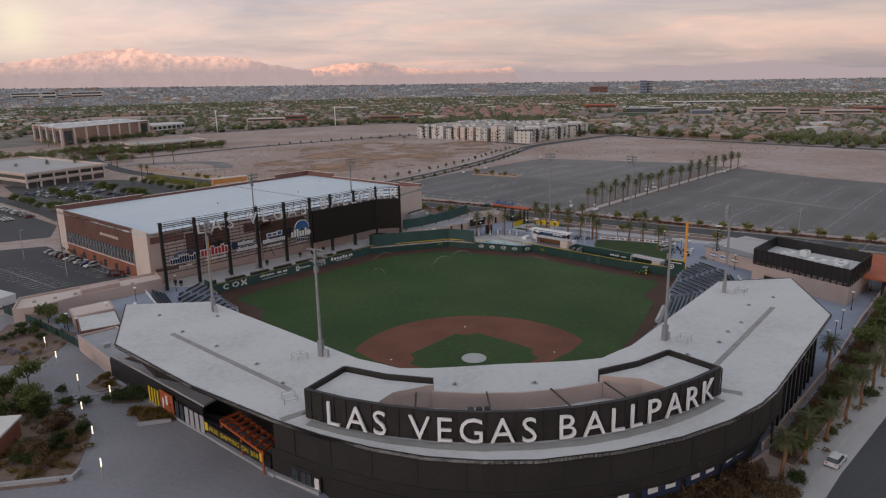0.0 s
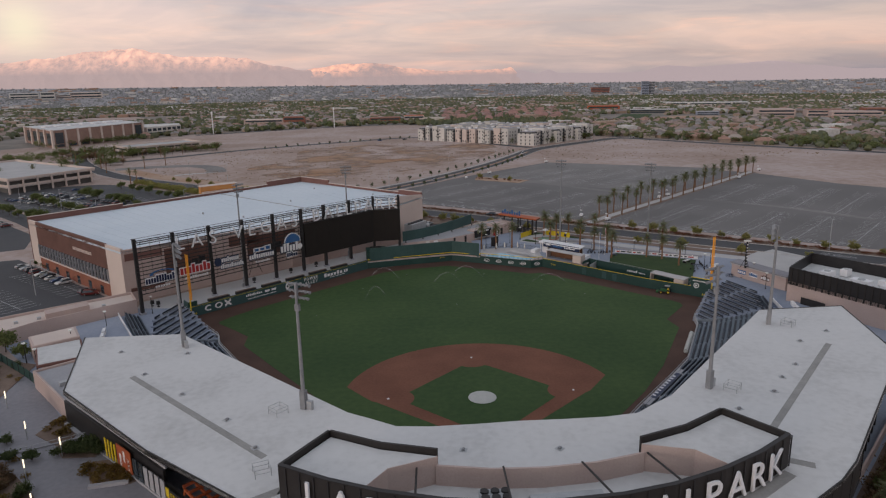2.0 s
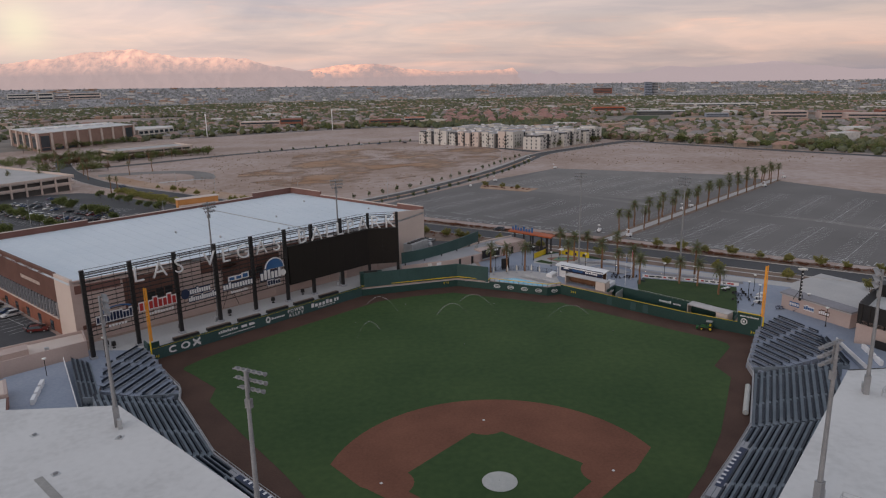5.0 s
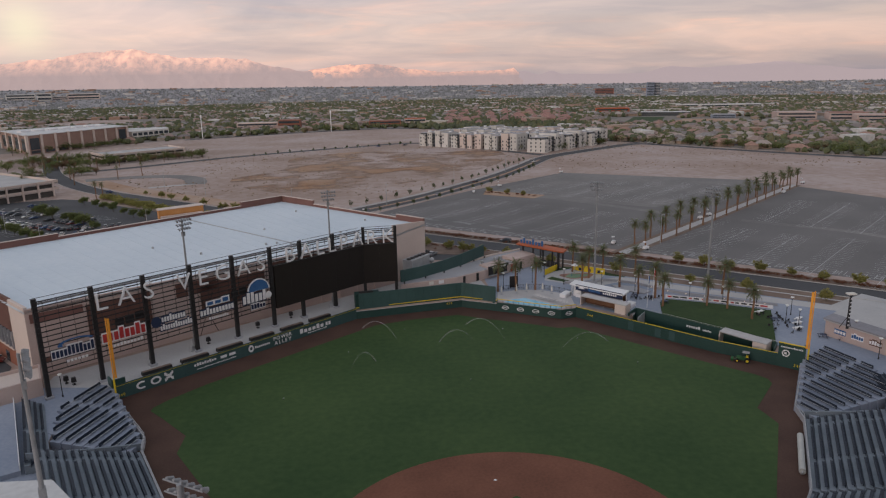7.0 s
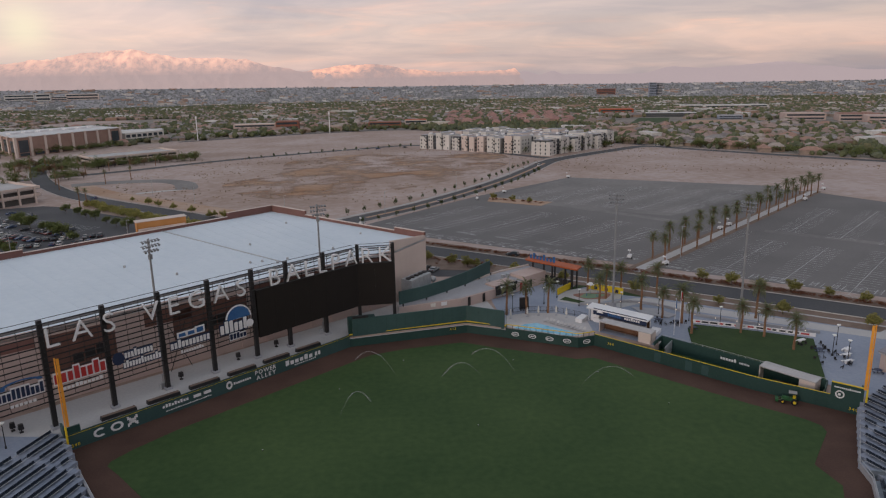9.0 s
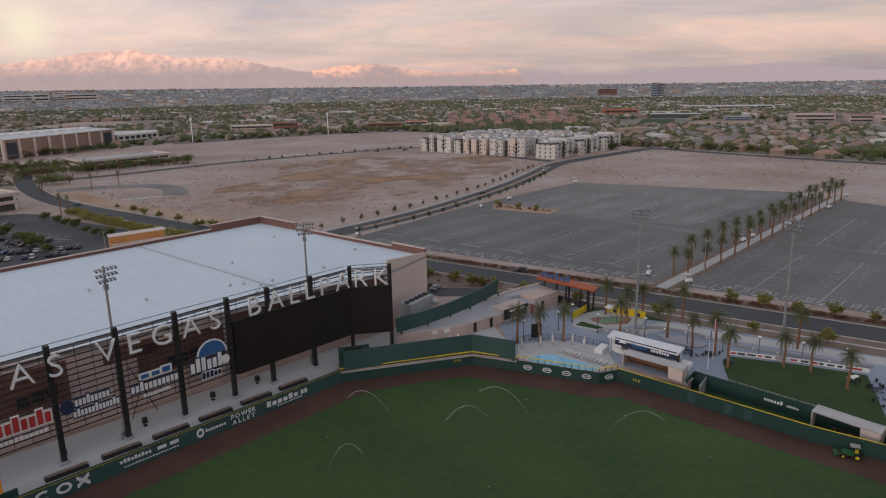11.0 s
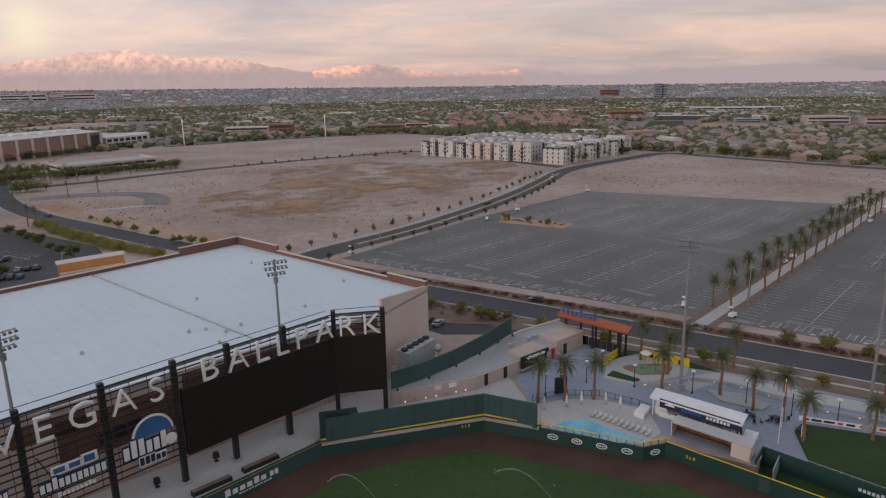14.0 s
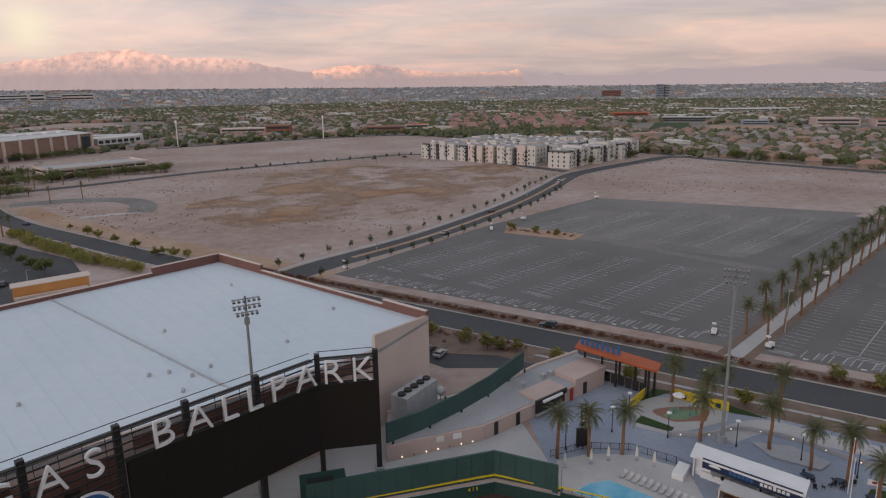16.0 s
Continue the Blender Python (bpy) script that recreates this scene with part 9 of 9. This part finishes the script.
# office block and car parks to the north-west
off = thing("office_building", "long tan brick office building with pale piers", "office building", -329, 583, G)
ox = [(-334, 526), (-292, 634), (-340, 676), (-392, 590)]
Shape().prism(polar(ox), G, G + 17.4).make("wall", "tanbrick", off)
Shape().prism(polar([(-334.4, 524.6), (-290.8, 634.2), (-340, 677.4), (-393.4, 590)]), G + 17.4, G + 17.9).make("roof", "roof", off, "pale roof")
for k in range(9):
    p = mid_pt(ox[0], ox[1], k / 8)
    Shape().box(p[0], p[1] - .3, G, 2.4, 1.2, 18.2, 68).make("pier", "cream", off)
for k in range(8):
    a, b = mid_pt(ox[0], ox[1], (k + .2) / 8), mid_pt(ox[0], ox[1], (k + .82) / 8)
    Shape().wall([a, b], G + .8, G + 3.4, -0.2).make("window", "glass", off)
    if k in (0, 7):
        Shape().wall([a, b], G + 4, G + 15, -0.25).make("window", "glass", off)
for k in range(5):
    p = mid_pt(ox[0], ox[3], k / 4)
    Shape().box(p[0] - .3, p[1], G, 2.0, 2.0, 18.2, 57).make("pier", "cream", off)
    if k < 4:
        a, b = mid_pt(ox[3], ox[0], (k + .2) / 4), mid_pt(ox[3], ox[0], (k + .8) / 4)
        Shape().wall([a, b], G + 3, G + 14.5, -0.25).make("window", "glass", off)
for k in range(7):
    p = mid_pt(mid_pt(ox[0], ox[1], .1 + k * .13), mid_pt(ox[3], ox[2], .1 + k * .13), .5)
    Shape().box(p[0], p[1], G + 17.9, 9, 6, 1.6, 60).make("roof_unit", "white", off)
wing = thing("office_wing", "white low office wing with dark windows", "office building", -280, 642, G)
wx = [(-290, 640), (-266, 680), (-286, 694), (-312, 656)]
Shape().prism(polar(wx), G, G + 11).make("wall", "stucco_w", wing)
for f in range(2):
    for k in range(7):
        a, b = mid_pt(wx[0], wx[1], (k + .15) / 7), mid_pt(wx[0], wx[1], (k + .85) / 7)
        Shape().wall([a, b], G + 1.5 + f * 4.6, G + 4.6 + f * 4.6, -0.2).make("window", "glass", wing)


def garage(x0, y0, ux, uy, L, Wd, h, label, levels=2):
    th = thing("parking_structure", label, "car park", x0, y0, G)
    d, nn = Vector((ux, uy)).normalized(), Vector((-uy, ux)).normalized()
    o = Vector((x0, y0))
    base = [o, o + d * L, o + d * L + nn * Wd, o + nn * Wd]
    for k in range(levels):
        z = G + (k + 1) * h / levels
        Shape().prism(polar([tuple(p) for p in base]), z - .5, z).make("deck", "walk", th)
        Shape().wall(polar([tuple(p) for p in base]), z - 0.6, z + 1.3, .3, closed=True).make("parapet", "cream", th)
    Shape().prism(polar([tuple(o + d * a + nn * b) for a, b in ((2, 2), (L - 2, 2), (L - 2, Wd - 2), (2, Wd - 2))]), G, G + h - .6).make("core", "stucco_g", th)
    for k in range(int(L / 8) + 1):
        p = o + d * min(L, k * 8)
        Shape().box(p.x, p.y, G, .8, .8, h + 1.1, math.degrees(math.atan2(uy, ux))).make("column", "cream", th)
    return th


garage(-232.7, 271.4, 0.564, 0.826, 51, 92, 8.0, "cream two-level parking structure with open decks")
garage(-372, 330, 0.82, 0.57, 60, 50, 8.5, "cream parking structure beside the road")
garage(-238, 452, 0.71, 0.70, 66, 32, 6.5, "low cream parking structure behind trees")
garage(-470, 520, 0.70, 0.71, 60, 40, 12, "cream office block with ribbon windows", 3)


# landmarks in the town


def slab(x, y, w, d, h, ang, material, label, floors=0, name="office_tower", roofm="concrete"):
    """A far building in metres, its floor on the land."""
    th = thing(name, label, "building", x, y, terrain(x, y) - .2, ang, exact=True)
    Shape().box(0, 0, 0, w, d, h).make("wall", material, th, local=True)
    Shape().box(0, 0, h, w * .96, d * .96, h * .03 + .3).make("roof", roofm, th, local=True)
    for f in range(floors):
        z = (f + .3) * h / floors
        Shape().box(0, -d / 2, z, w * .92, .3, h / floors * .5).make("window_band", "glass", th, local=True)
    return th


slab(1096, 2950, 30, 22, 62, -12, "deck", "blue-grey high-rise slab far off in the town", 9)
slab(1132, 2962, 26, 22, 60, -22, "concrete", "pale blue-grey high-rise slab far off in the town", 9)
slab(1040, 3440, 92, 30, 30, -17, "brick", "long orange-brown block in the distant town", 4, "distant_block")
for x, y, w, d, h, ang, m_, r_ in ((-1850, 3520, 128, 40, 26, 27, "stucco_w", "roof"), (-1738, 3520, 62, 40, 34, 27, "stucco_w", "roof"), (-1680, 3560, 70, 30, 18, 25, "cream", "roof"), (-1590, 3610, 152, 40, 28, 24, "cream", "roof"),
                                   (535, 872, 50, 34, 9, -18, "pink", "pink"), (584, 832, 46, 34, 9, -22, "pink", "terracotta"), (602, 790, 60, 34, 8, -24, "pink", "pink"), (648, 800, 50, 34, 11, -24, "brick", "terracotta"),
                                   (632, 1292, 84, 34, 9, -21, "stucco_w", "roof"), (700, 1330, 60, 30, 8, -21, "stucco_w", "roof"), (590, 1360, 46, 30, 8, -21, "stucco_w", "roof"), (358, 1126, 56, 26, 10, -14, "rust", "rust"), (410, 1018, 78, 22, 6, -20, "stucco_g", "roof"),
                                   (458, 922, 32, 20, 5, -19, "deck", "concrete"), (-205, 920, 56, 22, 8, 3, "pink", "cream"), (-162, 920, 30, 24, 11, 3, "brick", "terracotta"), (-330, 826, 60, 26, 9, 13, "stucco_w", "roof"), (-30, 905, 44, 24, 8, 0, "brick", "terracotta"), (12, 920, 30, 22, 9, 0, "cream", "rust")):
    slab(x, y, w, d, h, ang, m_, "low pale commercial building in the distant town" if h < 15 else "pale mid-rise office far off in the town", 2, "distant_block", r_)
for x, y, h in ((-238, 757, 27), (-97, 828, 26)):
    th = thing("monopole_mast", "tall slim white mast at the edge of town", "mast", x, y, G, exact=True, group="masts at the edge of town")
    Shape().tube((0, 0, 0), (0, 0, h), .55).make("pole", "white", th, local=True)
    Shape().box(0, 0, h - 3.2, 1.7, 1.7, 3.0).make("antenna_head", "white", th, local=True)
red_roof = palette("terracotta_roofs", [(0.33, 0.19, 0.165), (0.29, 0.175, 0.155), (0.37, 0.215, 0.185)])
M["red_roof"] = red_roof
M["tan_wall"] = palette("tan_walls", [(0.50, 0.33, 0.26), (0.54, 0.38, 0.30), (0.46, 0.30, 0.24)])
reds = []
for i in range(9):
    for j in range(13):
        y = 890 + 32 * j + rt.uniform(-5, 5)
        x = 56 + (y - 880) * 0.09 + (i + rt.uniform(-.2, .2)) * (20 + (y - 880) * 0.014)
        if rt.random() < 0.66:
            reds.append((x, y, terrain(x, y) - .2, rt.uniform(14, 19), rt.uniform(9, 12), rt.uniform(7.5, 9.5), -0.15 + rt.choice((0, 1.57))))
tagged(tile(walls_b, [(0, 1, 5, 4), (1, 2, 6, 5), (2, 3, 7, 6), (3, 0, 4, 7)], reds).make("condominium_walls", "tan_wall", exact=True), "tan walls of a condominium estate beyond the apartments", "houses", kind="stuff")
tagged(tile(roof_b, [(0, 1, 5, 4), (1, 2, 5), (2, 3, 4, 5), (3, 0, 4), (3, 2, 1, 0)], reds).make("condominium_roofs", "red_roof", exact=True), "terracotta roofs of a condominium estate", "roofs", kind="stuff")
structure("sports_field", Shape().sheet([(290, 856), (335, 842), (392, 974), (350, 990)], G + 0.05), "lawn", "green sports field in the distant town", "lawn", exact=True)
structure("dry_field", Shape().sheet([(352, 836), (425, 815), (467, 890), (396, 914)], G + 0.05), "scrub", "dry ochre field in the distant town", "ground", exact=True)
dusty = [(-640, 1172), (-425, 1070), (-470, 1230), (-560, 1400), (-690, 1440)]
structure("bare_field", Shape().add([(x, y, terrain(x, y) + .5) for x, y in dusty], [(0, 1, 2, 3, 4)]), "sand", "bare dusty pink field in the distant town", "ground", exact=True)


# mountains: ridges on an arc at the horizon


def ridge(name, az0, az1, dist, crest, seed, material, label, rough=1.0, depth=420.0, cols=460, rows=40):
    """A range on an arc round the valley; crest: bearings with the sight angle of the skyline there, both in degrees."""
    sh = Shape()
    v, f = [], []
    for i in range(cols + 1):
        az = az0 + (az1 - az0) * i / cols
        for (b0, e0), (b1, e1) in zip(crest, crest[1:]):
            if b0 <= az <= b1:
                k = (az - b0) / (b1 - b0)
                top = 63.5 + dist * math.tan(radians(e0 + (e1 - e0) * k * k * (3 - 2 * k)))
        a = radians(az)
        teeth = noise.fractal(Vector((az * 1.5, 0.0, seed)), 0.9, 2.1, 5)
        foot = 0.0
        for j in range(rows + 1):
            t = j / rows
            east_, out_ = az * 84.0, t * depth
            big = noise.ridged_multi_fractal(Vector((east_ / 210, out_ / 300, seed)), 0.9, 2.1, 6, 1.0, 2.0) - 1.0
            cuts = noise.fractal(Vector((east_ / 60, out_ / 90, seed + 5)), 0.8, 2.1, 5)
            r = dist - depth * (1 - t) - rough * (1 - t) * 60 * big
            shape = t ** 1.1 + rough * t * (1 - t) * (0.34 * big + 0.22 * cuts)
            h = foot + (top - foot) * shape + rough * t * (top - foot) * 0.030 * teeth
            v.append((MID[0] + math.sin(a) * r, MID[1] + math.cos(a) * r, h if j else -60.0))
    k = rows + 1
    for i in range(cols):
        for j in range(rows):
            a = i * k + j
            f.append((a, a + k, a + k + 1, a + 1))
    sh.v, sh.f = v, f
    ob = sh.make(name, material, smooth=True, exact=True)
    return tagged(ob, label, "mountains", kind="structure")


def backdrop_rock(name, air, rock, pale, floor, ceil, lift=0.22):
    """Rock of the mountain backdrop, far behind the town: dark below, last sunlight painted on the upper slopes, and a
    glow for the haze.
    """
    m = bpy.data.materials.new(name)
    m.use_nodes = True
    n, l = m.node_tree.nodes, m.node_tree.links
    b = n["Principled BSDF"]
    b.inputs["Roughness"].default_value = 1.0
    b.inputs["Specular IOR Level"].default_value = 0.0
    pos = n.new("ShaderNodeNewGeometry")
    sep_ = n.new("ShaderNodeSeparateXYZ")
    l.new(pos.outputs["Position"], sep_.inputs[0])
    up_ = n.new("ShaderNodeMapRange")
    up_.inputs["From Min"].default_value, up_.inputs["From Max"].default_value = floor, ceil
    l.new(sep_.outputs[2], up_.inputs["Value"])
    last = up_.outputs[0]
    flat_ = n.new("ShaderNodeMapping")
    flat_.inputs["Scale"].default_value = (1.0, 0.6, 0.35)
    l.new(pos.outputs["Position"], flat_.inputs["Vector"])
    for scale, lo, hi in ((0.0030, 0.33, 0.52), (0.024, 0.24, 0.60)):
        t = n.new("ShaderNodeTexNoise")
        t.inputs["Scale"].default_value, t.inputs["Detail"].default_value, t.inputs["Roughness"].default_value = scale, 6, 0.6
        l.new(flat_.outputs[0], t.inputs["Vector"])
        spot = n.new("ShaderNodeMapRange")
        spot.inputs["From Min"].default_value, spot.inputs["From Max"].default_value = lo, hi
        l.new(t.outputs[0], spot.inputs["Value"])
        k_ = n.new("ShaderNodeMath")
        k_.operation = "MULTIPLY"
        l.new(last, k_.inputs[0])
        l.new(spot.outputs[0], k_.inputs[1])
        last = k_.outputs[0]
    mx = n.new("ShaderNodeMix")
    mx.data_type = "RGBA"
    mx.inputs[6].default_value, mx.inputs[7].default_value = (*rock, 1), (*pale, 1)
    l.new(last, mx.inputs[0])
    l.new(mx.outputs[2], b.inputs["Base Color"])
    # glow painted for the air's haze, stronger where the sunlit colour lies
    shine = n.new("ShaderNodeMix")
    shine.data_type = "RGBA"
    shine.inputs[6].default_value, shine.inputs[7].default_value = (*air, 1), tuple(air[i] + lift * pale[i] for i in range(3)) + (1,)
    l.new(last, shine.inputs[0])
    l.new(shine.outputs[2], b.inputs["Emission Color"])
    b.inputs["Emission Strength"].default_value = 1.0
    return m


M["rock"] = backdrop_rock("hazy_sunlit_rock", (0.40, 0.305, 0.30), (0.13, 0.10, 0.095), (1.0, 0.50, 0.29), 120.0, 225.0, 0.17)
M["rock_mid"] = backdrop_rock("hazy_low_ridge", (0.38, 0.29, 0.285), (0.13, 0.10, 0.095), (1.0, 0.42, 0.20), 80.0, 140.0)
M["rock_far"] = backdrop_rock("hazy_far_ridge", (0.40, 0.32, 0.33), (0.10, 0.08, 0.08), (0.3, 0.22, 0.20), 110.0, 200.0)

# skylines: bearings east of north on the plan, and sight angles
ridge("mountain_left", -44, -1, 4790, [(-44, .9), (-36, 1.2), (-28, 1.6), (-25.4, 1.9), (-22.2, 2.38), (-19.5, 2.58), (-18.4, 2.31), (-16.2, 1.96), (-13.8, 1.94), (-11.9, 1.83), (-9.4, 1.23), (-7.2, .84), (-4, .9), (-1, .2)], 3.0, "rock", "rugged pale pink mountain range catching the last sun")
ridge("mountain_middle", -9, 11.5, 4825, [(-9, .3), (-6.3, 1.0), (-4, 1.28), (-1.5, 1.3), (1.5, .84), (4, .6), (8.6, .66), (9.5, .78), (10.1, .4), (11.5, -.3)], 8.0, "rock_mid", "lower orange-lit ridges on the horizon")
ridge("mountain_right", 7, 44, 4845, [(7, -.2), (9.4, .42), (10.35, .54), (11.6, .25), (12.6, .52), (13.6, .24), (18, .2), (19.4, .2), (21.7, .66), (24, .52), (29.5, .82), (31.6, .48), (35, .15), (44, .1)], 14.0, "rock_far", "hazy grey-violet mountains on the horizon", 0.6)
